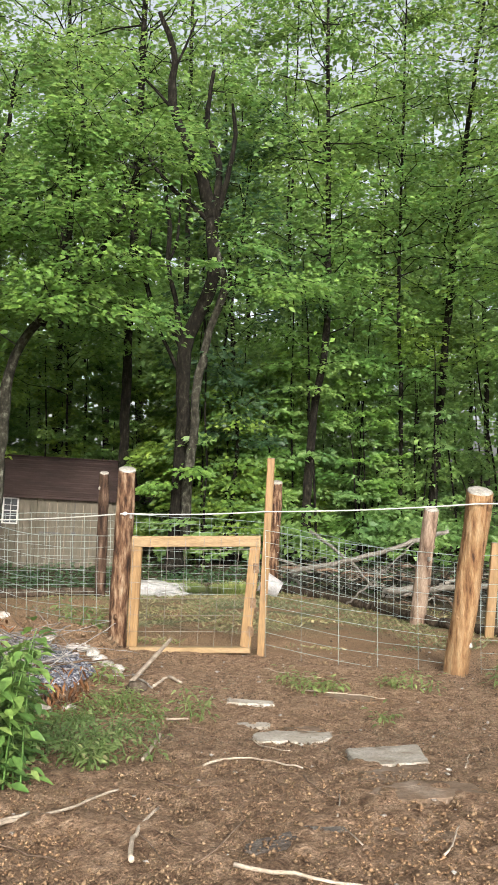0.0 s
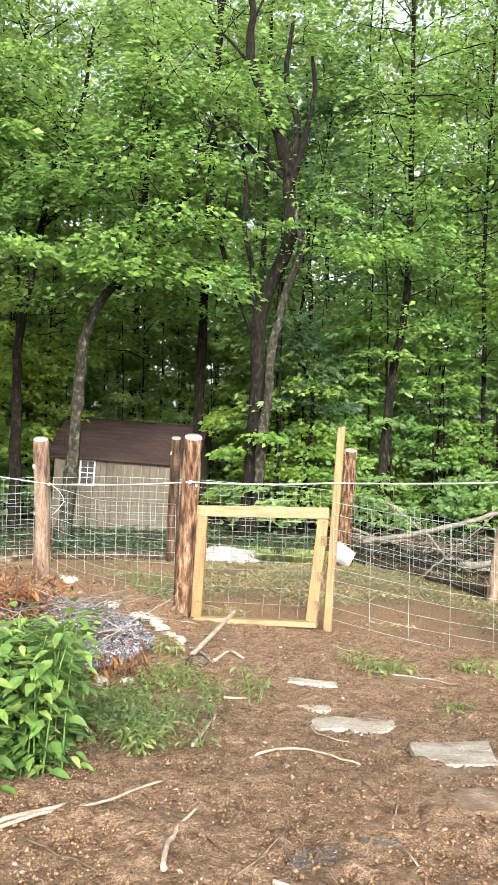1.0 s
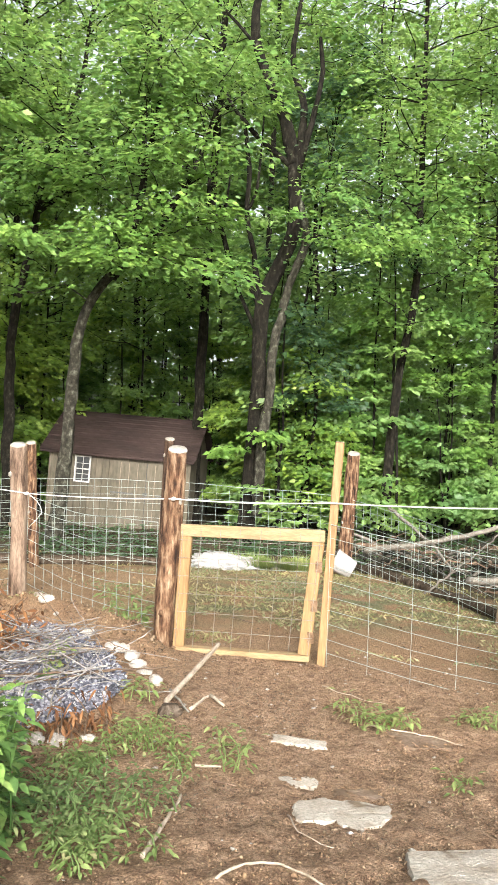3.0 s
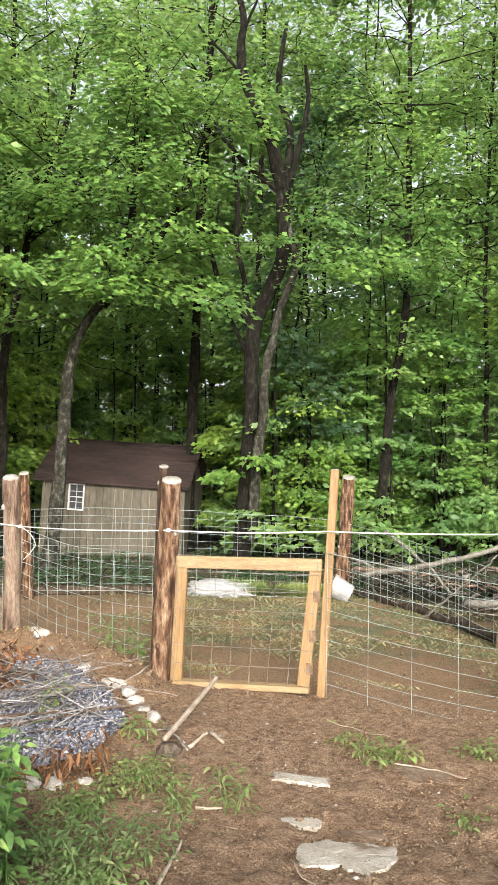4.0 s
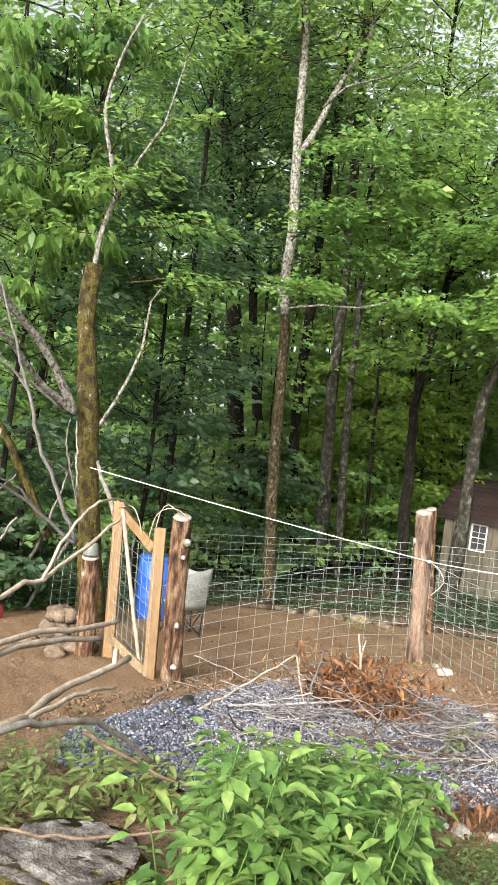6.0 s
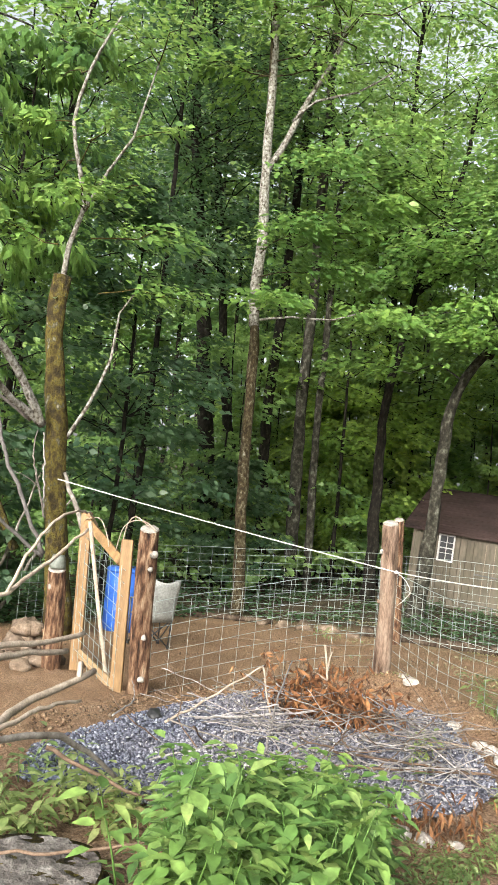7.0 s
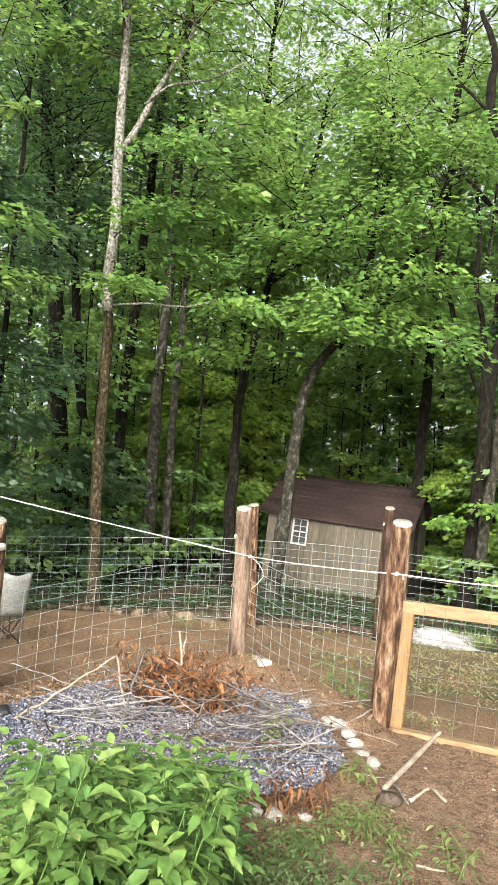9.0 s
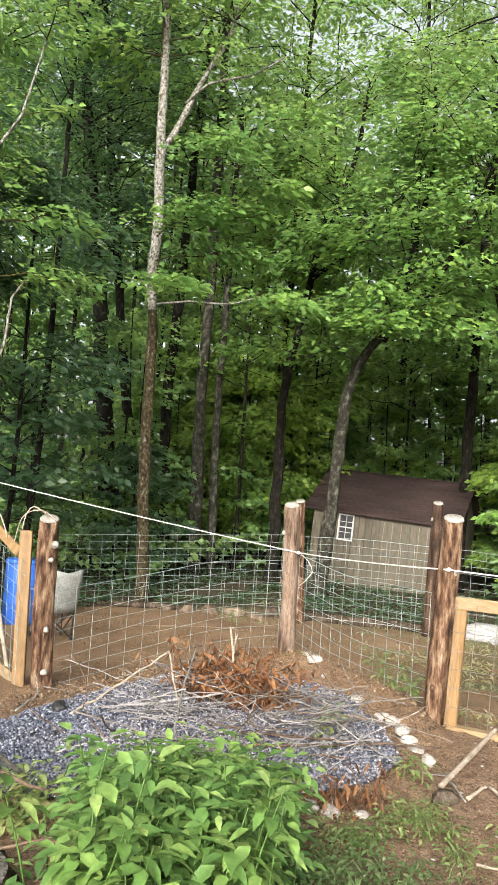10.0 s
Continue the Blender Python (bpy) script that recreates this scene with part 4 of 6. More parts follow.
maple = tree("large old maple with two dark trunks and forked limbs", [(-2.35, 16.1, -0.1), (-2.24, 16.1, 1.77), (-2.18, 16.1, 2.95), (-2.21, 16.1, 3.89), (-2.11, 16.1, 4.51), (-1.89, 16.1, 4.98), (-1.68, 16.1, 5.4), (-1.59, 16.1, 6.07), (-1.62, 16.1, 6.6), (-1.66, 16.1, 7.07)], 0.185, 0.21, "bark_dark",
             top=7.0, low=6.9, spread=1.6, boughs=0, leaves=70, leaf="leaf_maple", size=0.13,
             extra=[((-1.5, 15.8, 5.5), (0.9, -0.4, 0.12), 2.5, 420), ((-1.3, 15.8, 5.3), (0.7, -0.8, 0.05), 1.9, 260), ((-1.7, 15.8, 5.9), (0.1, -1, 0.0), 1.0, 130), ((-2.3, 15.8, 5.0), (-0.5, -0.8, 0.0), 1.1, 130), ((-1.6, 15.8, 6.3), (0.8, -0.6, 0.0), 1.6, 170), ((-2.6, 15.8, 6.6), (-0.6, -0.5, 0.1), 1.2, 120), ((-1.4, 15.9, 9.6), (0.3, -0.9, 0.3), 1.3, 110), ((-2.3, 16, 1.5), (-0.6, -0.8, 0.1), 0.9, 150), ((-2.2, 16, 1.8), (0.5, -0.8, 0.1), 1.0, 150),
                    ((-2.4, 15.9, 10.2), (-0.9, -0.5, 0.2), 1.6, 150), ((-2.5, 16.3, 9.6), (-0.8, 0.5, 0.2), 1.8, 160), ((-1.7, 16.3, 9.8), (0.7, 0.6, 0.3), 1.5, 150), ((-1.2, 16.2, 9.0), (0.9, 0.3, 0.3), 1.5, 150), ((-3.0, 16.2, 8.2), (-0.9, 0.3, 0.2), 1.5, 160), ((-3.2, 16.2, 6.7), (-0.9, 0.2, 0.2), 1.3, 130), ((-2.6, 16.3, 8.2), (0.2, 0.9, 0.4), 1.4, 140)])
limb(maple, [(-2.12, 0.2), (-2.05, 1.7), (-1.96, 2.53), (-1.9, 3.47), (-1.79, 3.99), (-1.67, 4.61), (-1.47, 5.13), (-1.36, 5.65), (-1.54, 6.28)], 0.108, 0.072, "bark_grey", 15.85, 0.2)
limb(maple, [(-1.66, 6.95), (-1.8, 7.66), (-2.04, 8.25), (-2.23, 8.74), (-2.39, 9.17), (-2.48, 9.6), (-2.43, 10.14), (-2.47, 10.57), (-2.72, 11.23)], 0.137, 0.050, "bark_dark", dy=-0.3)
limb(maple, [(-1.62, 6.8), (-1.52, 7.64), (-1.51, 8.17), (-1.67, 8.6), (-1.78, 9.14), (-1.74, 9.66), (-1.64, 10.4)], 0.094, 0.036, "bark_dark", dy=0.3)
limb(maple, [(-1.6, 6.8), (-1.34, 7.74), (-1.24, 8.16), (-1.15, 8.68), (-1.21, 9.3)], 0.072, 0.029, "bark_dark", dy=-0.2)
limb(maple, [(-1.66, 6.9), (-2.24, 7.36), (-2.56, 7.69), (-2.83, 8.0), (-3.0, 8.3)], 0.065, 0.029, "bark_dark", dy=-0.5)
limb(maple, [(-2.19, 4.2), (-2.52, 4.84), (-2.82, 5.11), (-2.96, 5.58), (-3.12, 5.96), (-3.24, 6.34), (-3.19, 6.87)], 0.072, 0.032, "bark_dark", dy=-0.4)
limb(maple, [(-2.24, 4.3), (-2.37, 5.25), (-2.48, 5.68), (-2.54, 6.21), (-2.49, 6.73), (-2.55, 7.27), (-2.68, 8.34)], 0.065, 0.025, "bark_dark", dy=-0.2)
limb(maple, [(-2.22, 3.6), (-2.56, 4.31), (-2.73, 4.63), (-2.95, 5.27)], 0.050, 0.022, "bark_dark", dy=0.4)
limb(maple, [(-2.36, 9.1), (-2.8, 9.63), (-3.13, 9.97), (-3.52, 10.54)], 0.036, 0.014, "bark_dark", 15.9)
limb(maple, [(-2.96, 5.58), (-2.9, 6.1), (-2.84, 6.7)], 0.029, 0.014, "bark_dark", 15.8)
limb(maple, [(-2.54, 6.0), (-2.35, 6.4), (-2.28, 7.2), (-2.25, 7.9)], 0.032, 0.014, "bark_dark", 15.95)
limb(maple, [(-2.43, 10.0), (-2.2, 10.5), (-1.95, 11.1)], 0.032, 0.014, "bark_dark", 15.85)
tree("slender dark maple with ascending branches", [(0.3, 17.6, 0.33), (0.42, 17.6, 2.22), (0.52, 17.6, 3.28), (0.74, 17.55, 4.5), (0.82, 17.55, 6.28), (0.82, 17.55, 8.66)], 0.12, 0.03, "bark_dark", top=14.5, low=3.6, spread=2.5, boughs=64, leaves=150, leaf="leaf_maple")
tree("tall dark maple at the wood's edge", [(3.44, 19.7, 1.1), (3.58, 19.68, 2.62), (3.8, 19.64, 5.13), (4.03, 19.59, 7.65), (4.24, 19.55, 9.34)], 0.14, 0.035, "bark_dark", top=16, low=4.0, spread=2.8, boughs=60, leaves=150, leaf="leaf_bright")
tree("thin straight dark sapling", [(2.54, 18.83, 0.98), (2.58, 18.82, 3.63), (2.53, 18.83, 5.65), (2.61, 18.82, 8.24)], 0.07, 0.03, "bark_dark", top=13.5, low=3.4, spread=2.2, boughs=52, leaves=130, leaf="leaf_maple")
tree("thin sapling behind the maple", [(-1.34, 17.95, 0.97), (-1.22, 17.96, 2.63), (-1.55, 17.93, 4.05), (-1.3, 17.9, 6)], 0.06, 0.02, "bark_dark", top=9.5, low=2.2, spread=1.9, boughs=34, leaves=120, leaf="leaf_shaded")
tree("leaning grey-barked tree in front of the shed", [(-5.61, 14.75, 0.6), (-5.51, 14.79, 1.75), (-5.38, 14.84, 3.55), (-5.02, 14.97, 4.42), (-4.54, 15.14, 4.98)], 0.165, 0.12, "bark_grey",
     [([(-4.83, 15.04, 4.55), (-4.47, 15.16, 5.74), (-4.3, 15.21, 6.83), (-4.13, 15.26, 7.93), (-4.2, 15.3, 9.5)], 0.085, 0.03), ([(-4.54, 15.14, 4.98), (-4.15, 15.26, 5.43), (-3.47, 15.44, 6.66), (-3.1, 15.5, 7.8)], 0.08, 0.03)],
     limb_bark="bark_dark", top=5.0, low=4.6, spread=2.2, boughs=52, leaves=150, leaf="leaf_maple", size=0.14,
     extra=[((-5.2, 14.7, 4.1), (-0.9, -0.7, 0.3), 2.7, 330), ((-5.0, 14.8, 4.6), (0.5, -1, 0.2), 2.2, 260), ((-4.8, 14.9, 4.7), (0.95, -0.4, 0.1), 3.0, 380), ((-5.3, 14.7, 4.6), (-0.3, -1, 0.35), 2.6, 300), ((-5.1, 14.8, 5.0), (-0.9, -0.2, 0.3), 2.6, 300)])
tree("dark tree with crooked spreading limbs", [(-7.34, 16.14, 1.19), (-7.34, 16.14, 3.61), (-7.11, 16.24, 5.09), (-6.88, 16.35, 6.58)], 0.15, 0.09, "bark_dark",
     [([(-6.95, 16.3, 6.3), (-6.62, 16.46, 7.71), (-6.24, 16.61, 8.84), (-6.0, 16.6, 10.5)], 0.09, 0.03), ([(-6.9, 16.3, 6.2), (-6.0, 16.1, 6.7), (-5.0, 16.0, 7.4)], 0.06, 0.02)],
     top=7.5, low=6.3, spread=2.6, boughs=44, leaves=150, leaf="leaf_maple")
birch = tree("tall lichen-mottled birch with a pale upper trunk", [(-7.4, 11.49, -0.12), (-7.5, 11.43, 2.06), (-7.51, 11.42, 3.73), (-7.58, 11.37, 5.03), (-7.56, 11.39, 5.78), (-7.61, 11.35, 7.2), (-7.63, 11.33, 8.63), (-7.67, 11.3, 9.59)], 0.115, 0.065, "bark_lichen",
     [([(-7.61, 11.35, 7.0), (-7.43, 11.47, 7.37), (-7.11, 11.69, 8.33), (-6.83, 11.87, 8.95), (-6.64, 11.98, 9.75)], 0.06, 0.03), ([(-7.3, 11.55, 7.9), (-6.9, 11.6, 8.2), (-6.2, 11.7, 8.25), (-5.6, 11.7, 8.45)], 0.028, 0.012), ([(-7.55, 11.4, 4.5), (-6.9, 11.5, 4.55), (-6.2, 11.6, 4.5), (-5.7, 11.6, 4.6)], 0.022, 0.01)],
     limb_bark="bark_pale", top=13, low=8.6, spread=2.0, boughs=34, leaves=120, leaf="leaf_maple", size=0.14,
     extra=[((-7.5, 11.3, 5.6), (0.8, -0.5, 0.25), 1.9, 420), ((-7.5, 11.3, 5.2), (0.9, 0.1, 0.2), 2.0, 380), ((-6.9, 11.3, 5.6), (0.9, -0.2, 0.3), 1.7, 380), ((-6.3, 11.5, 6.2), (0.9, -0.3, 0.1), 1.5, 340), ((-5.9, 11.6, 4.6), (0.9, -0.3, 0.0), 1.4, 300), ((-7.4, 11.2, 4.6), (0.8, -0.7, 0.2), 1.6, 300), ((-6.2, 11.5, 7.2), (0.9, -0.4, 0.1), 1.9, 380), ((-6.6, 11.2, 6.6), (0.6, -0.6, 0.1), 1.8, 380)])
ln = bent([(-7.545, 11.395, 4.4), (-7.58, 11.37, 5.03), (-7.56, 11.39, 5.78), (-7.61, 11.35, 7.2), (-7.63, 11.33, 8.63), (-7.67, 11.3, 9.59)], 0.2, 0.004)
part("pale_upper_trunk", tube(bmesh.new(), ln, taper(len(ln), 0.093, 0.066), 14, 0.14), "bark_pale", birch, "pale grey upper bark with lichen")
tree("massive straight dark trunk in the shade", [(-10.92, 15.12, 0.88), (-11.16, 14.93, 3.39), (-11.42, 14.72, 5.91), (-11.71, 14.48, 8.44), (-11.9, 14.32, 10.35)], 0.24, 0.13, "bark_dark", top=14, low=6.5, spread=3.0, boughs=56, leaves=150, leaf="leaf_shaded")
tree("tall dark forest tree", [(-11.02, 16.29, 0.88), (-11.46, 15.97, 4.19), (-11.71, 15.77, 6.47), (-11.93, 15.6, 8.49), (-12.16, 15.41, 10.93)], 0.16, 0.1, "bark_dark", top=14, low=6.0, spread=2.8, boughs=46, leaves=150, leaf="leaf_shaded")
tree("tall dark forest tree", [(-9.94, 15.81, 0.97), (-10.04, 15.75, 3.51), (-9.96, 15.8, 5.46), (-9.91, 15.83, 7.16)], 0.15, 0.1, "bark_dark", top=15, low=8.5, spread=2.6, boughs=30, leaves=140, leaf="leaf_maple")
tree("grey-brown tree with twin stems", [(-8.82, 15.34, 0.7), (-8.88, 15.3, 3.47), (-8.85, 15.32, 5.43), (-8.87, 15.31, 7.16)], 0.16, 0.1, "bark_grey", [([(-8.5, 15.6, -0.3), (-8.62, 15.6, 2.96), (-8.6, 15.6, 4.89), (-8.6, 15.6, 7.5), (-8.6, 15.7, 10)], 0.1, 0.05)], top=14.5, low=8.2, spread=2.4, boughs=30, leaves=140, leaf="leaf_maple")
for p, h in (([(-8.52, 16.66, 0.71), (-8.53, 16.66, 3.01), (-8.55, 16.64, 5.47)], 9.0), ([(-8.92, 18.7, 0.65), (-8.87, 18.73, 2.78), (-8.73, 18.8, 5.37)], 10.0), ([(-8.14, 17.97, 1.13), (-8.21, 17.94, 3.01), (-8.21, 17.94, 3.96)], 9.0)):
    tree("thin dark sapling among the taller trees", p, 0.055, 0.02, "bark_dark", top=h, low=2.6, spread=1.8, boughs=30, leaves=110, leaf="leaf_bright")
tree("short broken trunk covered in moss with pale dead limbs", [(-6.6, 6.91, 0.24), (-6.7, 6.8, 1.33), (-6.73, 6.77, 1.94), (-6.79, 6.7, 2.56), (-6.84, 6.64, 3.18), (-6.83, 6.65, 3.85)], 0.15, 0.155, "bark_moss",
     [([(-6.83, 6.65, 3.6), (-6.81, 6.67, 4.2), (-6.73, 6.77, 4.68), (-6.81, 6.68, 5.11), (-6.88, 6.6, 5.6), (-6.8, 6.68, 6.22), (-6.62, 6.89, 6.92)], 0.034, 0.013), ([(-6.73, 6.77, 4.62), (-6.59, 6.92, 5.11), (-6.43, 7.09, 5.55), (-6.36, 7.17, 6.03), (-6.29, 7.23, 6.46)], 0.022, 0.009),
      ([(-6.72, 6.78, 1.96), (-6.56, 6.96, 2.41), (-6.41, 7.11, 3.01), (-6.38, 7.14, 3.53), (-6.23, 7.29, 3.89)], 0.026, 0.009)],
     limb_bark="bark_pale", top=3.85, low=4.3, spread=0.9, boughs=9, leaves=60, leaf="leaf_maple", size=0.11, extra=[((-6.5, 6.9, 3.7), (0.5, 0.6, 0.25), 1.3, 190), ((-6.6, 6.8, 4.3), (0.8, 0.3, 0.2), 1.3, 190), ((-6.9, 6.6, 4.2), (-0.5, -0.4, 0.3), 1.2, 170), ((-6.9, 6.7, 5.2), (-0.6, 0.2, 0.1), 1.2, 170)])
ash = thing("tree", -9.4, 5.6, lz(-9.4, 5.6), "broadleaf tree with long drooping leaves beside the mossy trunk", "tree", "trees of the wood")
ln = bent([(-9.4, 5.6, -0.1), (-9.3, 5.7, 2.5), (-9.1, 5.8, 5.0), (-9.0, 5.9, 7.6)], 0.3, 0.015)
part("trunk", tube(bmesh.new(), ln, taper(len(ln), 0.09, 0.03, 0.3), 12, 0.25), "bark_grey", ash)
ASH_TIPS = [(-8.06, 6.1, 6.45), (-8.06, 6.8, 6.81), (-7.85, 6.06, 5.59), (-7.9, 6.67, 5.87), (-7.97, 7.23, 6.79), (-7.9, 6.34, 4.98), (-7.78, 6.83, 4.94), (-7.69, 6.45, 4.19), (-8.05, 6.47, 3.69), (-7.84, 7.7, 7.14), (-7.86, 5.66, 5.86), (-7.76, 5.83, 4.58), (-7.65, 7.15, 4.4), (-7.74, 7.5, 5.84)]
ash_boughs = []
for k, tip in enumerate(ASH_TIPS):
    tip = Vector(tip)
    root = Vector((-9.15, 5.8, tip.z + 0.15))
    part("limb", tube(bmesh.new(), bent([root, root.lerp(tip, 0.5) + Vector((0, 0, 0.12)), tip], 0.15, 0.01), taper(len(bent([root, root.lerp(tip, 0.5) + Vector((0, 0, 0.12)), tip], 0.15)), 0.022, 0.007), 6, 0.2), "bark_grey", ash)
    for j in range(3):
        a = rnd.uniform(-1.2, 1.2) + math.atan2(tip.y - root.y, tip.x - root.x)
        ash_boughs.append((tuple(root.lerp(tip, 0.72 + 0.1 * j)), (math.cos(a), math.sin(a), 0.1), rnd.uniform(0.6, 1.0), 46))
crown(ash, "crown", ash_boughs, "leaf_maple", "bark_grey", 0.19, 0.36, hang=1.3)
# trees just left of the view, whose boughs hang in
tree("dark leafy tree behind the heap of stones", [(-10.2, 8.6, 0), (-10.0, 8.6, 3), (-9.5, 8.7, 7)], 0.08, 0.04, "bark_dark", top=11, low=2.2, spread=2.3, boughs=44, leaves=130, leaf="leaf_maple", size=0.14)
tree("dark leafy tree beyond the side gate", [(-10.6, 12.2, 0), (-10.4, 12.2, 3), (-10.2, 12.0, 8)], 0.08, 0.04, "bark_dark", top=13, low=2.4, spread=1.7, boughs=34, leaves=130, leaf="leaf_shaded", size=0.14)
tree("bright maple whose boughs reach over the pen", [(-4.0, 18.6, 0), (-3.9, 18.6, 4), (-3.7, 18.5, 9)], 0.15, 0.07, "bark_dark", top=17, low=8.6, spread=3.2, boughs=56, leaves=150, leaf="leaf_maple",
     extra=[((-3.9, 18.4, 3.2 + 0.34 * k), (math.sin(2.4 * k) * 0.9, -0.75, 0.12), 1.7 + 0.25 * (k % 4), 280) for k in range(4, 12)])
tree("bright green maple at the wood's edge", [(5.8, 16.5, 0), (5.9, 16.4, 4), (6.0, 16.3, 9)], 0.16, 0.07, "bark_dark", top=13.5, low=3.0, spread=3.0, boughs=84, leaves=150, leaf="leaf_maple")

# The shade on these two is partly painted, through the darker leaf colour.
tree("dark shrubby tree in the shade behind the side gate", [(-8.6, 9.6, 0), (-8.5, 9.6, 2), (-8.6, 9.7, 4.5)], 0.05, 0.02, "bark_dark", top=6.0, low=0.8, spread=1.5, boughs=46, leaves=110, leaf="leaf_shaded", size=0.13)
tree("dark shrubby tree in the shade beside the mossy trunk", [(-8.4, 7.0, 0), (-8.5, 7.0, 2), (-8.4, 7.1, 5)], 0.05, 0.02, "bark_dark", top=7.0, low=1.2, spread=1.5, boughs=40, leaves=110, leaf="leaf_shaded", size=0.13)

for x, y, h, leaf in ((-2.9, 19.2, 3.2, "leaf_bright"), (-2.6, 20.6, 4.5, "leaf_bright"), (-3.3, 21.2, 5.0, "leaf_maple"), (-4.2, 21.0, 4.6, "leaf_bright"), (-5.2, 21.4, 5.2, "leaf_maple"), (-6.2, 21.0, 4.8, "leaf_bright"), (-7.2, 21.3, 5.0, "leaf_maple"), (-8.1, 20.6, 4.6, "leaf_bright"),
                      (-8.8, 19.4, 4.2, "leaf_bright"), (-9.4, 18.4, 4.4, "leaf_bright"), (-2.6, 17.6, 1.6, "leaf_bright"), (-0.6, 18.6, 4.4, "leaf_maple"), (0.0, 19.6, 5.0, "leaf_bright"), (1.6, 18.6, 4.6, "leaf_maple"), (-12.0, 13.6, 3.4, "leaf_shaded"), (-9.0, 13.2, 2.4, "leaf_shaded"), (-11.0, 17.6, 5.0, "leaf_bright"), (-10.2, 18.4, 5.2, "leaf_bright")):
    g = lz(x, y)
    tree("dense leafy shrub under the trees" if h > 2 else "low leafy shrub by the shed", [(x, y, g), (x + 0.1, y, g + h * 0.5), (x, y + 0.1, g + h)], 0.03, 0.015, "bark_dark", top=g + h, low=g + 0.25, spread=1.0 if h > 2 else 0.6, boughs=int(9 * h + 4) if h > 2 else 16, leaves=95 if h > 2 else 60, leaf=leaf, size=0.13 if h > 2 else 0.1, cat="shrub", name="shrub")

tree("tall maple behind the shed with a high crown", [(-9.6, 20.6, -0.3), (-9.5, 20.6, 6), (-9.3, 20.4, 12)], 0.14, 0.07, "bark_dark", top=16, low=11, spread=3.4, boughs=26, leaves=150, leaf="leaf_maple", size=0.15)
tree("tall maple above the pen with a high crown", [(-6.6, 21.9, -0.3), (-6.5, 21.9, 6), (-6.4, 21.8, 12)], 0.13, 0.07, "bark_dark", top=16, low=11, spread=3.4, boughs=26, leaves=150, leaf="leaf_maple", size=0.15)
tree("tall maple deep in the wood with a high crown", [(-3.2, 23.0, -0.3), (-3.1, 23.0, 6), (-3.0, 22.8, 12)], 0.13, 0.07, "bark_dark", top=16.5, low=11, spread=3.2, boughs=20, leaves=140, leaf="leaf_maple", size=0.15)

tree("young bright maple leaning over the shed's roof", [(-8.3, 19.9, -0.3), (-8.1, 19.5, 2.5), (-7.8, 19.0, 5.0)], 0.05, 0.02, "bark_dark", top=6.4, low=2.9, spread=2.0, boughs=26, leaves=130, leaf="leaf_bright", size=0.13)
tree("young bright maple behind the shed", [(-5.9, 20.6, -0.3), (-5.8, 20.3, 2.5), (-5.6, 19.6, 5.2)], 0.05, 0.02, "bark_dark", top=6.6, low=2.9, spread=2.0, boughs=26, leaves=130, leaf="leaf_bright", size=0.13)

# young maples whose low boughs reach out towards the clearing
for x, y, lift, n in ((-2.2, 20.2, 1.2, 12), (-8.6, 19.3, 1.2, 12), (-10.0, 18.6, 0.9, 12), (-1.6, 18.8, 0.7, 9), (-11.6, 18.2, 0.9, 10)):
    g = lz(x, y)
    low_boughs = []
    for k in range(n):
        h = lift + 3.4 * (k + rnd.random()) / n
        way = math.atan2(4 - y, -1.5 - x) + rnd.gauss(0, 0.5)
        low_boughs.append(((x, y, g + h), (math.cos(way), math.sin(way), 0.3), rnd.uniform(1.5, 2.7), 230))
    tree("young maple with low boughs reaching out to the clearing", [(x, y, g), (x + 0.1, y, g + 2.5), (x, y - 0.1, g + lift + 3.6)], 0.045, 0.02, "bark_dark", top=g + lift + 3.6, low=g + lift + 3.0, spread=1.4, boughs=6, leaves=110, leaf="leaf_bright", size=0.13, extra=low_boughs)

# ---- woods beyond ----


def far_woods(name, label, count, near, far, tops, sprays, leaves, size, reach, low):
    t = thing(name, -4, near, lz(-4, near), label, "woods", kind="stuff")
    bm = bmesh.new()
    P, Dd, Nn, Ls = [], [], [], []
    for n in range(count):
        yaw = radians(-28 + 94 * (n + rnd.random()) / count)
        r = rnd.uniform(near, far)
        x, y = -math.sin(yaw) * r, 0.8 + math.cos(yaw) * r
        g = lz(x, y)
        top = g + rnd.uniform(*tops)
        lean = (rnd.uniform(-0.8, 0.8), rnd.uniform(-0.5, 0.5))
        tr = [Vector((x, y, g - 0.2)), Vector((x + lean[0] * 0.4, y + lean[1] * 0.4, g + (top - g) * 0.45)), Vector((x + lean[0], y + lean[1], top))]
        ln = bent(tr, 1.2, 0.05)
        tube(bm, ln, taper(len(ln), rnd.uniform(0.06, 0.13), 0.012), 7, 0.2)
        for k in range(sprays):
            z0 = g + low + (top - g - low - 0.3) * rnd.random() ** 0.95
            p = along(tr, min(0.99, (z0 - g) / (top - g)))
            az = rnd.uniform(0, 6.283)
            _, p_, d_, n_, L_ = bough_leaves(np.array(p), np.array((math.cos(az), math.sin(az), rnd.uniform(0.05, 0.6))), rnd.uniform(*reach), leaves, size)
            P.append(p_), Dd.append(d_), Nn.append(n_), Ls.append(L_)
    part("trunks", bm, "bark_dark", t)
    v, f = leaf_cards(np.vstack(P), np.vstack(Dd), np.vstack(Nn), np.concatenate(Ls), np.concatenate(Ls) * 0.62)
    put("foliage", quads("foliage", v, f), "leaf_far", t, smooth=False)


far_woods("woods", "open broadleaf wood behind the clearing", 70, 25.5, 32, (15, 23), 38, 84, 0.25, (1.5, 3.4), 5.5)
far_woods("far_woods", "far edge of the wood in bright light", 80, 45, 58, (18, 29), 36, 44, 0.5, (2.5, 5.5), 0.3)


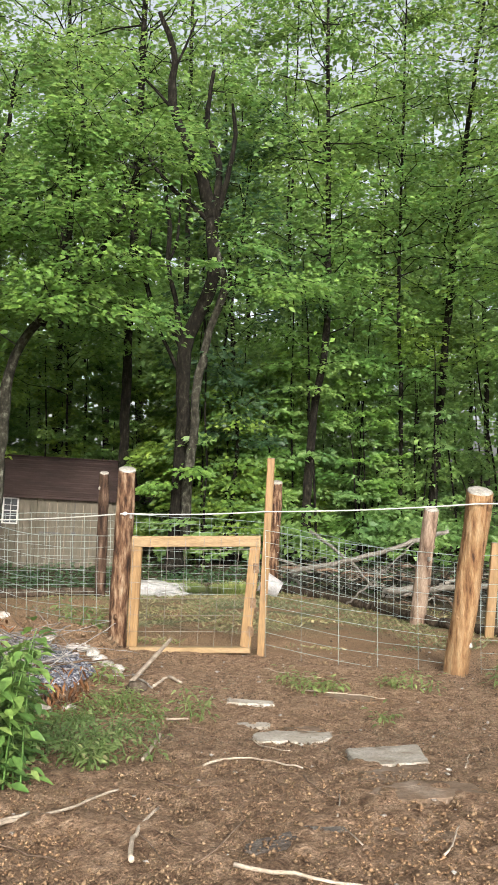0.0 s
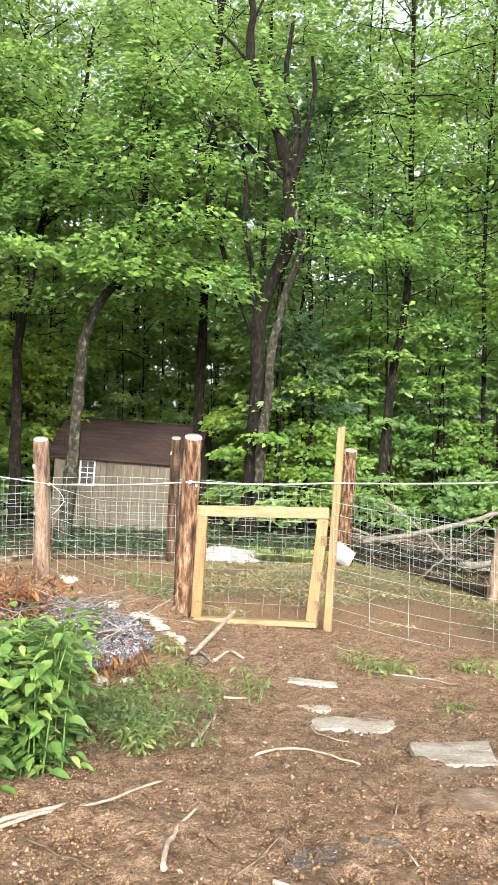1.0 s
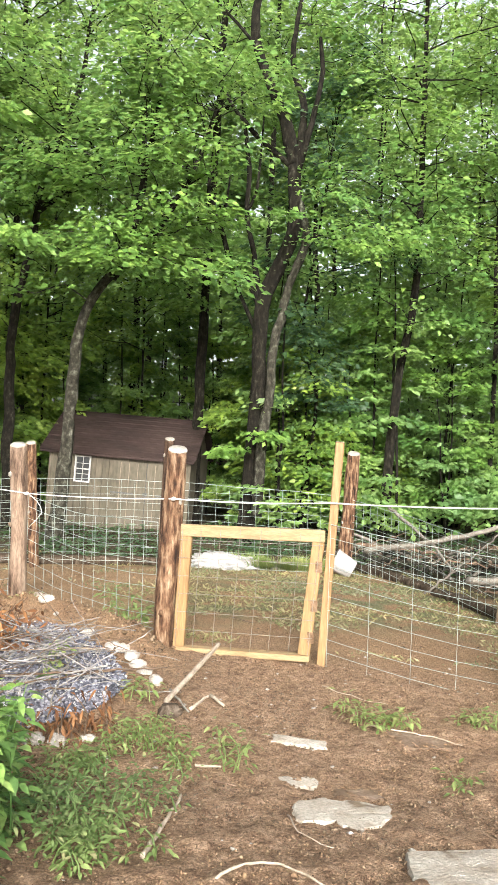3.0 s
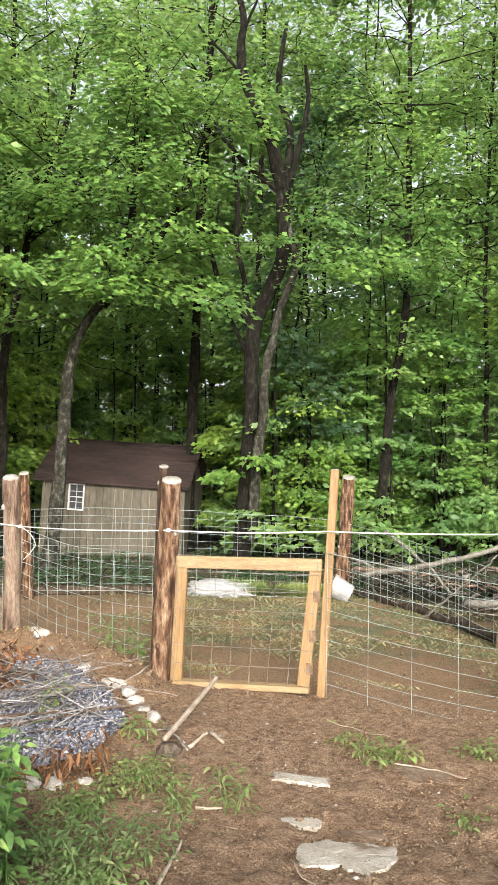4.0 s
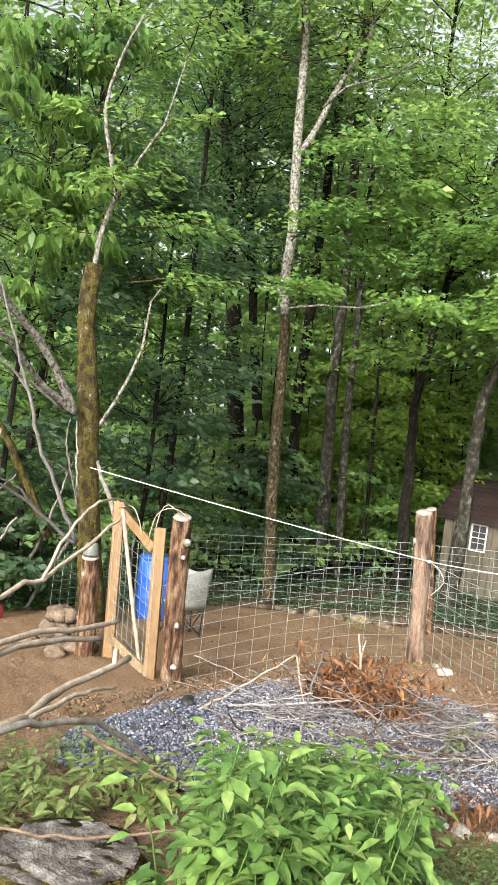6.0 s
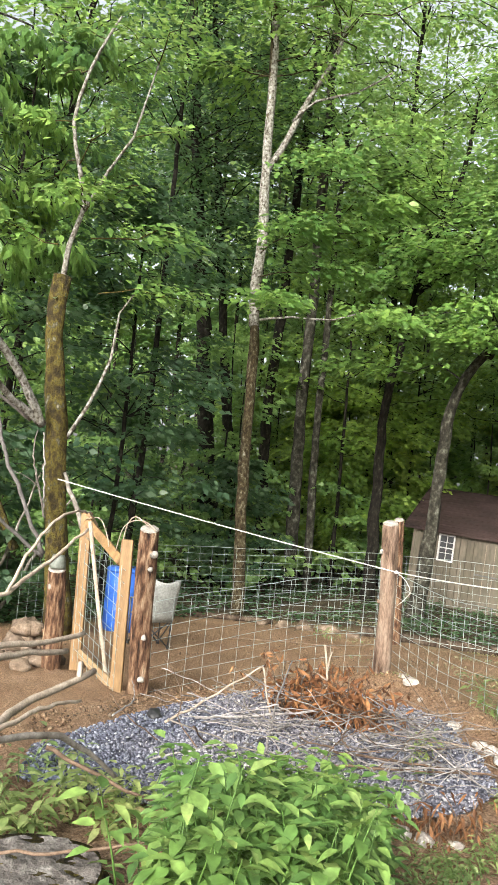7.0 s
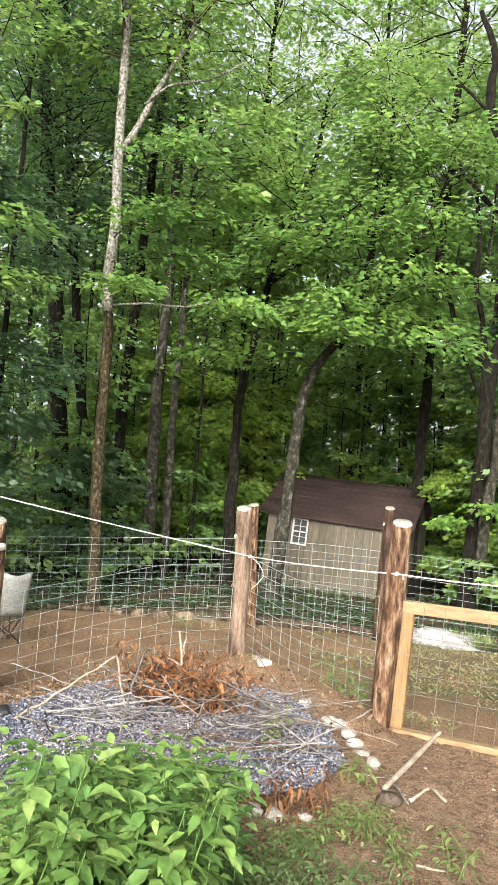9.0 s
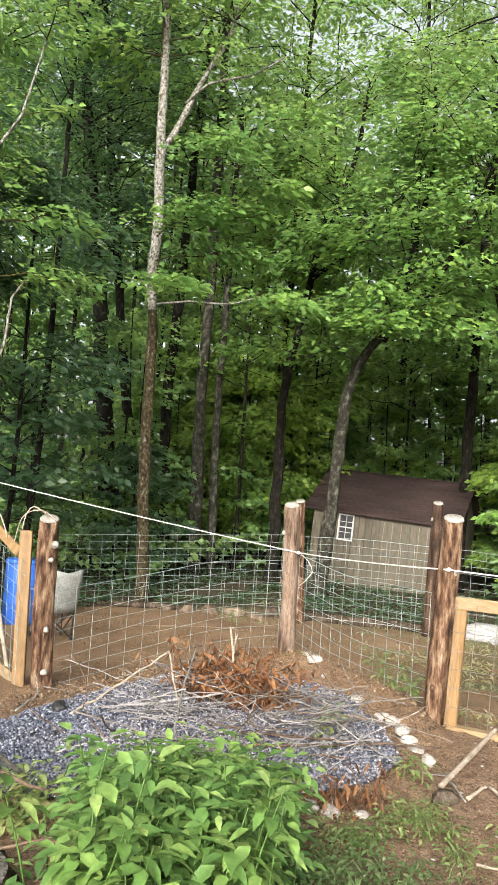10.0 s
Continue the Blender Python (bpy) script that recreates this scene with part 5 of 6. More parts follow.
def undergrowth():
    t = thing("undergrowth", -3, 16, lz(-3, 16), "low leafy shrubs and saplings along the wood's edge", "shrubs", kind="stuff")
    P, Dd, Nn, Ls = [], [], [], []
    for k in range(420):
        yaw = radians(rnd.uniform(-26, 64))
        r = rnd.uniform(14.6, 24)
        x, y = -math.sin(yaw) * r, 0.8 + math.cos(yaw) * r
        if -8.0 < x < -3.2 and 14.2 < y < 20.5:
            continue
        if (x > -1.5 and r < 15.5) or rnd.random() < 0.25 * (r < 16):
            continue
        g, hgt = lz(x, y), rnd.uniform(0.3, 1.0) * (1 + (r - 13.5) * 0.16)
        for j in range(3):
            az = rnd.uniform(0, 6.283)
            _, p_, d_, n_, L_ = bough_leaves(np.array((x, y, g + hgt * rnd.uniform(0.3, 1.0))), np.array((math.cos(az), math.sin(az), rnd.uniform(0.1, 0.8))), rnd.uniform(0.5, 1.2), 34, 0.15)
            P.append(p_), Dd.append(d_), Nn.append(n_), Ls.append(L_)
    v, f = leaf_cards(np.vstack(P), np.vstack(Dd), np.vstack(Nn), np.concatenate(Ls), np.concatenate(Ls) * 0.6)
    put("leaves", quads("leaves", v, f), "leaf_far", t, smooth=False)


undergrowth()


def saplings():
    t = thing("saplings", -3, 20, lz(-3, 20), "leafy young trees under the taller ones", "saplings", kind="stuff")
    bm = bmesh.new()
    P, Dd, Nn, Ls = [], [], [], []
    n = 0
    while n < 150:
        yaw = radians(rnd.uniform(-26, 64))
        r = rnd.uniform(16.6, 23.5)
        x, y = -math.sin(yaw) * r, 0.8 + math.cos(yaw) * r
        if (-8.8 < x < -2.2 and y < 20.6) or (-10 < x < -8.8 and y < 17.5):
            continue
        n += 1
        g, hgt = lz(x, y), rnd.uniform(2.0, 7.0)
        tip = Vector((x + rnd.gauss(0, 0.4), y + rnd.gauss(0, 0.4), g + hgt))
        tr = [Vector((x, y, g - 0.1)), tip]
        tube(bm, bent(tr, 0.8, 0.05), taper(len(bent(tr, 0.8)), 0.035, 0.01), 5)
        for k in range(int(5 + hgt * 2.4)):
            p = along(tr, rnd.uniform(0.15, 0.99))
            az = rnd.uniform(0, 6.283)
            _, p_, d_, n_, L_ = bough_leaves(np.array(p), np.array((math.cos(az), math.sin(az), rnd.uniform(0.05, 0.5))), rnd.uniform(0.7, 1.6), 56, 0.135)
            P.append(p_), Dd.append(d_), Nn.append(n_), Ls.append(L_)
    part("stems", bm, "bark_dark", t)
    v, f = leaf_cards(np.vstack(P), np.vstack(Dd), np.vstack(Nn), np.concatenate(Ls), np.concatenate(Ls) * 0.6)
    put("leaves", quads("leaves", v, f), "leaf_far", t, smooth=False)


saplings()

# ---- foreground: bed of gravel, stones, sticks ----


def scatter_lumps(name, parent, xs, ys, zs, sizes, material, flat=0.75):
    """Many small angular bits as one mesh: squashed, jittered eight-sided lumps."""
    base = np.array([(1, 0, 0), (-1, 0, 0), (0, 1, 0), (0, -1, 0), (0, 0, 1), (0, 0, -1)], float)
    tri = np.array([(0, 2, 4), (2, 1, 4), (1, 3, 4), (3, 0, 4), (2, 0, 5), (1, 2, 5), (3, 1, 5), (0, 3, 5)])
    n = len(xs)
    a = rng.uniform(0, 6.283, n)
    v = base[None] * rng.uniform(0.6, 1.25, (n, 6, 1)) + rng.normal(0, 0.16, (n, 6, 3))
    v *= np.asarray(sizes)[:, None, None] * np.array([1.15, 0.9, flat])
    c, s = np.cos(a)[:, None], np.sin(a)[:, None]
    v = np.stack([v[..., 0] * c - v[..., 1] * s, v[..., 0] * s + v[..., 1] * c, v[..., 2]], -1)
    v += np.stack([xs, ys, zs], -1)[:, None]
    f = tri[None] + 6 * np.arange(n)[:, None, None]
    return put(name, quads(name, v.reshape(-1, 3), f.reshape(-1, 3)), material, parent, smooth=False)


def in_poly(poly, count):
    poly = np.array(poly)
    out = []
    while len(out) < count:
        p = rng.uniform(poly.min(0), poly.max(0))
        if inside(p[0], p[1], [tuple(q) for q in poly]):
            out.append(p)
    return np.array(out)


def gravel_bed():
    t = thing("gravel_bed", -2.6, 5.6, lz(-2.6, 5.6), "bed of loose blue-grey crushed gravel", "gravel", kind="stuff")
    g = np.arange(-4.2, -1.0, 0.05), np.arange(3.4, 7.6, 0.05)
    x, y = np.meshgrid(*g, indexing="ij")
    x = x + rng.normal(0, 0.006, x.shape)
    ok = inside(x, y, BED)
    z = level(x, y) + 0.022 + rng.normal(0, 0.004, x.shape)
    idx = np.arange(x.size).reshape(x.shape)
    cell = ok[:-1, :-1] & ok[1:, :-1] & ok[1:, 1:] & ok[:-1, 1:]
    f = np.stack([idx[:-1, :-1], idx[1:, :-1], idx[1:, 1:], idx[:-1, 1:]], -1)[cell]
    put("bed", quads("bed", np.stack([x, y, z], -1).reshape(-1, 3), f), "gravel_bed", t)
    p = in_poly(BED, 26000)
    scatter_lumps("pebbles", t, p[:, 0], p[:, 1], level(p[:, 0], p[:, 1]) + 0.026 + rng.uniform(0, 0.012, len(p)), rng.uniform(0.006, 0.016, len(p)), "gravel_bits")


gravel_bed()


def clods():
    t = thing("loose_soil", 0, 3.5, lz(0, 3.5), "crumbly brown clods of freshly dug soil", "soil", kind="stuff")
    p = np.stack([rng.uniform(-1.9, 1.9, 38000), 2.0 + 4.6 * rng.random(38000) ** 1.4], -1)
    keep = ~inside(p[:, 0], p[:, 1], BED)
    dens = np.array([noise.noise(Vector((a * 1.6, b * 1.6, 7))) for a, b in p])
    p = p[keep & (dens > -0.25 - 0.5 * rng.random(len(p)))]
    s = 0.003 + 0.0065 * rng.random(len(p)) ** 3 + 0.006 * (rng.random(len(p)) > 0.99)
    scatter_lumps("crumbs", t, p[:, 0], p[:, 1], level(p[:, 0], p[:, 1]) + s * 0.3 + 0.003, s, "clod", 0.8)
    q = np.stack([rng.uniform(-6.5, 2.2, 2600), rng.uniform(6.6, 12, 2600)], -1)
    s = 0.005 + 0.014 * rng.random(len(q)) ** 3
    scatter_lumps("pen_crumbs", t, q[:, 0], q[:, 1], level(q[:, 0], q[:, 1]) + s * 0.3, s, "clod", 0.7)
    b = np.cumsum(np.hypot(*np.diff(BERM, axis=0).T))
    w = rng.uniform(0, b[-1], 1500)
    k = np.searchsorted(b, w)
    f = rng.random(1500)[:, None]
    q = BERM[k] * (1 - f) + BERM[k + 1] * f + rng.normal(0, 0.12, (1500, 2))
    s = 0.006 + 0.02 * rng.random(len(q)) ** 3
    scatter_lumps("berm_crumbs", t, q[:, 0], q[:, 1], level(q[:, 0], q[:, 1]) + s * 0.3, s, "clod", 0.8)
    c = np.stack([rng.uniform(-1.2, 1.6, 200), 2.1 + 5 * rng.random(200)], -1)
    scatter_lumps("pale_chips", t, c[:, 0], c[:, 1], level(c[:, 0], c[:, 1]) + 0.008, 0.005 + 0.012 * rng.random(200) ** 2, "quartz", 0.5)


clods()


def slab(label, corners, thick, material, ragged=0.012, lift=0.012, name="stepping_stone"):
    """A flat stepping stone with a broken outline, set in the soil."""
    n = len(corners)
    edge = []
    for k in range(n):
        a, b = Vector((*corners[k], 0)), Vector((*corners[(k + 1) % n], 0))
        m = max(3, int((b - a).length / 0.03))
        edge += [a.lerp(b, j / m) + Vector((rnd.uniform(-1, 1), rnd.uniform(-1, 1), 0)) * ragged for j in range(m)]
    c = sum(edge, Vector()) / len(edge)
    zs = [lz(*p) for p in corners]
    z0 = sum(zs) / n + lift
    gx = (lz(c.x + 0.1, c.y) - lz(c.x - 0.1, c.y)) / 0.2
    gy = (lz(c.x, c.y + 0.1) - lz(c.x, c.y - 0.1)) / 0.2
    bm = bmesh.new()
    rings = []
    for f, dz in ((1.02, -thick), (1.0, -0.012), (0.965, 0.0), (0.6, 0.003), (0.25, 0.002)):
        ring = []
        for e in edge:
            p = c + (e - c) * f
            ring.append(bm.verts.new((p.x, p.y, z0 + dz + 0.8 * (gx * (p.x - c.x) + gy * (p.y - c.y)) + (rnd.uniform(-1, 1) * 0.0012 if f < 1 else 0))))
        rings.append(ring)
    for a, b in zip(rings, rings[1:]):
        for k in range(len(edge)):
            bm.faces.new((a[k], a[(k + 1) % len(edge)], b[(k + 1) % len(edge)], b[k]))
    bm.faces.new(rings[-1])
    bmesh.ops.recalc_face_normals(bm, faces=bm.faces[:])
    return tagged(part(name, bm, material, smooth=False), label, "stepping stone", "stepping stones to the gate")


slab("small oblong grey stepping stone in the soil", [(-0.40, 5.07), (-0.11, 5.03), (-0.10, 4.92), (-0.38, 4.95)], 0.08, "slab")
slab("irregular pale stepping stone half covered with soil", [(-0.20, 4.14), (-0.1, 4.23), (0.08, 4.22), (0.22, 4.2), (0.2, 4.02), (0.08, 3.86), (0.0, 3.98), (-0.15, 3.92)], 0.08, "slab", 0.02)
slab("thin stone just showing through the soil", [(-0.05, 4.42), (0.16, 4.46), (0.2, 4.36), (0.0, 4.3)], 0.05, "slab_muddy", 0.02, 0.004)
slab("thin pale stone just showing through the soil", [(-0.32, 4.5), (-0.12, 4.52), (-0.1, 4.42), (-0.25, 4.4)], 0.05, "slab", 0.02, 0.004)
slab("rectangular pale stone slab with a straight edge", [(0.25, 3.68), (0.59, 3.8), (0.58, 3.42), (0.26, 3.32)], 0.12, "slab", 0.006, 0.016)
slab("front of a stone slab covered with soil", [(0.26, 3.31), (0.57, 3.41), (0.54, 3.15), (0.23, 2.98)], 0.08, "slab_muddy", 0.02, 0.002)
slab("broad tan flat stone smeared with soil", [(0.25, 2.9), (0.45, 3.04), (0.66, 3.02), (0.72, 2.9), (0.55, 2.82), (0.36, 2.8)], 0.08, "slab_muddy", 0.015)
slab("long dark muddy stone beside the path", [(-0.14, 2.4), (0.0, 2.52), (0.16, 2.62), (0.17, 2.54), (0.04, 2.42), (-0.1, 2.33)], 0.08, "slab_dark", 0.022, 0.002)
slab("dark muddy stone sunk in the soil", [(0.34, 2.6), (0.5, 2.7), (0.62, 2.64), (0.56, 2.54), (0.42, 2.52)], 0.08, "slab_muddy", 0.03, -0.012)
slab("low tan stone near the weeds", [(0.2, 5.35), (0.5, 5.35), (0.55, 5.15), (0.3, 5.1)], 0.05, "slab_muddy", 0.02, 0.004)

for k, (x, y, s) in enumerate(((-2.72, 7.5, 0.11), (-2.85, 7.62, 0.07), (-2.55, 7.3, 0.05), (-2.04, 6.72, 0.09), (-1.72, 6.36, 0.09), (-1.62, 6.27, 0.10), (-1.52, 6.16, 0.10), (-1.44, 6.05, 0.09), (-1.36, 5.93, 0.09), (-1.24, 5.77, 0.10), (-1.72, 5.95, 0.06), (-1.56, 4.62, 0.11), (-1.43, 4.64, 0.10), (-1.66, 4.55, 0.08), (-1.3, 4.72, 0.06))):
    stone("lumpy white quartz stone edging the gravel bed", x, y, (s * 0.66, s * 0.46, s * 0.36), "quartz", k * 1.31 + 0.4, group="white edging stones")
stone("round clod of dark roots and soil", -1.0, 5.2, (0.07, 0.065, 0.055), "log_brown", 2.2)
stone("small black charred lump on the gravel", -3.62, 5.15, (0.075, 0.05, 0.05), "plastic_black", 5.1, lift=0.8)
for k, (x, y, s) in enumerate(((-6.2, 11.0, 0.14), (-5.95, 11.2, 0.18), (-5.6, 11.35, 0.16), (-5.2, 11.3, 0.1), (-6.5, 10.9, 0.1), (-6.0, 5.6, 0.1), (-6.3, 5.4, 0.09))):
    stone("mossy grey-brown rock at the fence's foot", x, y, (s * 1.1, s * 0.7, s * 0.55), "fieldstone", k * 2.3 + 1, group="rocks by the back fence")


def stick(name, label, pts, r0, r1, material, lift=0.012, wander=0.006, cat="stick", group="sticks on the ground", on_ground=True, parent=None, segs=7):
    line = [(p[0], p[1], lz(p[0], p[1]) + r0 * 0.5 + lift) for p in pts] if on_ground else pts
    ln = bent(line, 0.05 if r0 < 0.02 else 0.1, wander)
    ob = part(name, tube(bmesh.new(), ln, taper(len(ln), r0, r1), segs, 0.25), material, parent)
    return ob if parent else tagged(ob, label, cat, group)


stick("stake", "straight pale sawn stake lying by the gate", [(-1.06, 5.36, 0.10), (-0.95, 6.35, 0.2)], 0.017, 0.016, "twig_pale", on_ground=False, wander=0)
GROUND_STICKS = (
    ([(-0.62, 3.4), (-0.66, 4.1)], 0.016, "twig_pale"), ([(-0.35, 3.28), (-0.28, 3.42), (-0.16, 3.45), (0.05, 3.25)], 0.011, "twig_pale"),
    ([(-0.43, 2.21), (-0.46, 2.41), (-0.43, 2.65)], 0.014, "twig_pale"), ([(-1.0, 2.3), (-0.85, 2.5), (-0.76, 2.57), (-0.6, 2.83)], 0.012, "twig_pale"),
    ([(-1.1, 2.2), (-0.83, 2.56)], 0.017, "twig_pale"), ([(-0.26, 2.2), (-0.19, 2.36), (-0.18, 2.42), (-0.14, 2.56)], 0.006, "twig_brown"),
    ([(-0.15, 2.2), (0.01, 2.14), (0.2, 2.07)], 0.011, "twig_pale"), ([(0.15, 2.6), (0.17, 2.84)], 0.006, "twig_pale"), ([(0.43, 2.31), (0.52, 2.55)], 0.006, "twig_pale"),
    ([(-0.63, 2.71), (-0.47, 2.46), (-0.33, 2.2)], 0.005, "twig_brown"), ([(-0.69, 4.5), (-0.57, 4.52)], 0.014, "twig_pale"), ([(-0.57, 4.34), (-0.46, 4.3)], 0.008, "twig_brown"),
    ([(0.21, 2.37), (0.17, 2.5)], 0.005, "twig_pale"), ([(-0.85, 2.32), (-0.59, 2.17)], 0.006, "twig_brown"), ([(-0.36, 2.42), (-0.28, 2.34)], 0.005, "twig_brown"),
    ([(-0.66, 5.02), (-0.62, 4.9)], 0.008, "twig_brown"), ([(-0.2, 6.1), (0.0, 5.95), (0.22, 5.85)], 0.005, "twig_pale"), ([(-0.2, 3.98), (-0.14, 3.8), (0.0, 3.66)], 0.006, "twig_pale"),
    ([(0.1, 5.4), (0.45, 5.3), (0.6, 5.2)], 0.008, "twig_pale"), ([(0.05, 3.1), (0.08, 2.95), (0.16, 2.8)], 0.005, "twig_brown"), ([(-0.9, 5.3), (-0.86, 5.55), (-0.84, 5.58)], 0.02, "twig_pale"),
    ([(-0.84, 5.57), (-0.73, 5.42)], 0.022, "twig_pale"), ([(-1.1, 5.6), (-0.9, 5.25)], 0.016, "twig_grey"), ([(0.7, 3.3), (0.78, 3.6)], 0.006, "twig_pale"), ([(-0.5, 3.0), (-0.4, 2.9), (-0.25, 2.92)], 0.005, "twig_brown"),
    ([(-2.2, 9.4), (-1.9, 9.55)], 0.01, "twig_pale"), ([(-1.2, 8.2), (-0.95, 8.0)], 0.01, "twig_brown"), ([(-5.6, 8.8), (-5.0, 9.6), (-4.6, 9.8)], 0.014, "twig_brown"),
)
for pts, r, m in GROUND_STICKS:
    r *= 0.58
    stick("stick", {"twig_pale": "pale peeled stick lying on the soil", "twig_grey": "grey bent branch lying on the soil", "twig_brown": "thin brown root lying on the soil"}[m], pts, r, r * 0.6, m)

# sticks heaped on the gravel
for k in range(190):
    right = k % 5 < 3
    c = (-1.95 + rnd.gauss(0, 0.33), 5.75 + rnd.gauss(0, 0.5)) if right else (-2.95 + rnd.gauss(0, 0.45), 5.55 + rnd.gauss(0, 0.5))
    if not bool(inside(np.array(c[0]), np.array(c[1]), BED)):
        continue
    a, n = rnd.uniform(0, 3.14), rnd.uniform(0.15, 0.5)
    h = rnd.uniform(0.05, 0.2)
    dz = rnd.uniform(-0.5, 0.5) * n
    pts = [(c[0] + math.cos(a) * n * f + rnd.uniform(-0.05, 0.05), c[1] + math.sin(a) * n * f + rnd.uniform(-0.05, 0.05), lz(*c) + max(0.035, h + dz * f)) for f in (-1, -0.3, 0.3, 1)]
    m = rnd.choice(("twig_silver", "twig_silver", "twig_grey", "twig_silver", "twig_brown", "twig_silver", "twig_silver"))
    r = rnd.choice((0.003, 0.004, 0.005, 0.006))
    stick("dead_twig", "thin grey dead twig heaped on the gravel" if m != "twig_brown" else "thin brown dead twig heaped on the gravel", pts, r, r * 0.5, m, on_ground=False, group="twigs on the gravel", segs=5)
for pts, r, m in (([(-2.3, 5.3, 0.16), (-1.8, 5.5, 0.17), (-1.2, 5.9, 0.14)], 0.009, "twig_brown"), ([(-2.2, 5.1, 0.15), (-1.8, 5.4, 0.16), (-1.5, 5.7, 0.15)], 0.008, "twig_brown"),
                  ([(-3.3, 5.2, 0.14), (-2.95, 5.4, 0.2), (-2.7, 5.8, 0.22)], 0.01, "twig_silver"), ([(-2.55, 4.9, 0.1), (-2.85, 5.5, 0.32), (-3.0, 5.9, 0.5)], 0.009, "twig_silver"), ([(-3.4, 5.0, 0.12), (-3.25, 5.4, 0.3), (-3.12, 5.7, 0.46)], 0.009, "twig_pale"),
                  ([(-3.12, 5.7, 0.46), (-3.0, 5.6, 0.3), (-2.9, 5.55, 0.15)], 0.008, "twig_pale"), ([(-2.1, 6.3, 0.1), (-1.95, 6.1, 0.16), (-1.75, 6.2, 0.14)], 0.012, "twig_pale"), ([(-2.85, 6.2, 0.1), (-2.84, 6.15, 0.4), (-2.86, 6.12, 0.62)], 0.013, "twig_pale"),
                  ([(-2.84, 6.15, 0.42), (-2.8, 6.13, 0.58)], 0.008, "twig_pale"), ([(-2.84, 6.15, 0.36), (-2.95, 6.1, 0.42)], 0.007, "twig_pale")):
    stick("branch", "bare pale branch sticking out of the brush", pts, r, r * 0.6, m, on_ground=False, group="branches in the brush")

# ---- fallen limbs by the side gate ----
LIMB = "pale bare fallen limb propped near the side gate"
for pts, r0, r1, m in (
    ([(-3.1, 1.9, 0.36), (-3.73, 3.57, 0.9), (-3.83, 3.93, 0.96), (-4.0, 4.4, 1.12), (-4.18, 4.87, 1.31)], 0.026, 0.01, "twig_pale"),
    ([(-3.83, 3.93, 0.96), (-3.84, 4.06, 1.18), (-3.9, 4.3, 1.38), (-3.97, 4.52, 1.44), (-4.2, 4.9, 1.42), (-4.4, 5.2, 1.3)], 0.012, 0.006, "twig_pale"),
    ([(-3.0, 1.8, 0.4), (-3.47, 3.41, 0.71), (-3.6, 4.0, 0.7), (-3.72, 4.49, 0.69)], 0.024, 0.016, "twig_pale"),
    ([(-3.2, 2.0, 0.38), (-3.47, 3.41, 0.66), (-3.64, 4.28, 0.62)], 0.024, 0.018, "twig_pale"),
    ([(-2.5, 1.9, 0.36), (-2.66, 2.83, 0.6), (-2.8, 3.1, 0.57), (-2.98, 3.38, 0.59), (-3.05, 3.7, 0.61), (-3.1, 3.98, 0.65)], 0.03, 0.018, "twig_pale"),
    ([(-3.08, 3.85, 0.63), (-3.13, 3.9, 0.7)], 0.017, 0.014, "twig_pale"),
    ([(-2.7, 2.95, 0.58), (-2.85, 3.4, 0.6), (-2.95, 3.75, 0.56)], 0.016, 0.008, "twig_pale"),
    ([(-2.4, 1.8, 0.36), (-2.58, 2.77, 0.62), (-2.62, 3.0, 0.6), (-2.66, 3.28, 0.56), (-2.7, 3.66, 0.36), (-2.72, 3.85, 0.2)], 0.03, 0.01, "twig_grey"),
    ([(-2.66, 3.28, 0.5), (-2.4, 3.6, 0.3), (-2.3, 3.9, 0.14)], 0.012, 0.005, "twig_brown"),
):
    stick("fallen_limb", LIMB, pts, r0 * 0.9, r1 * 1.0, m, on_ground=False, wander=0.008, cat="branch", group="fallen limbs")
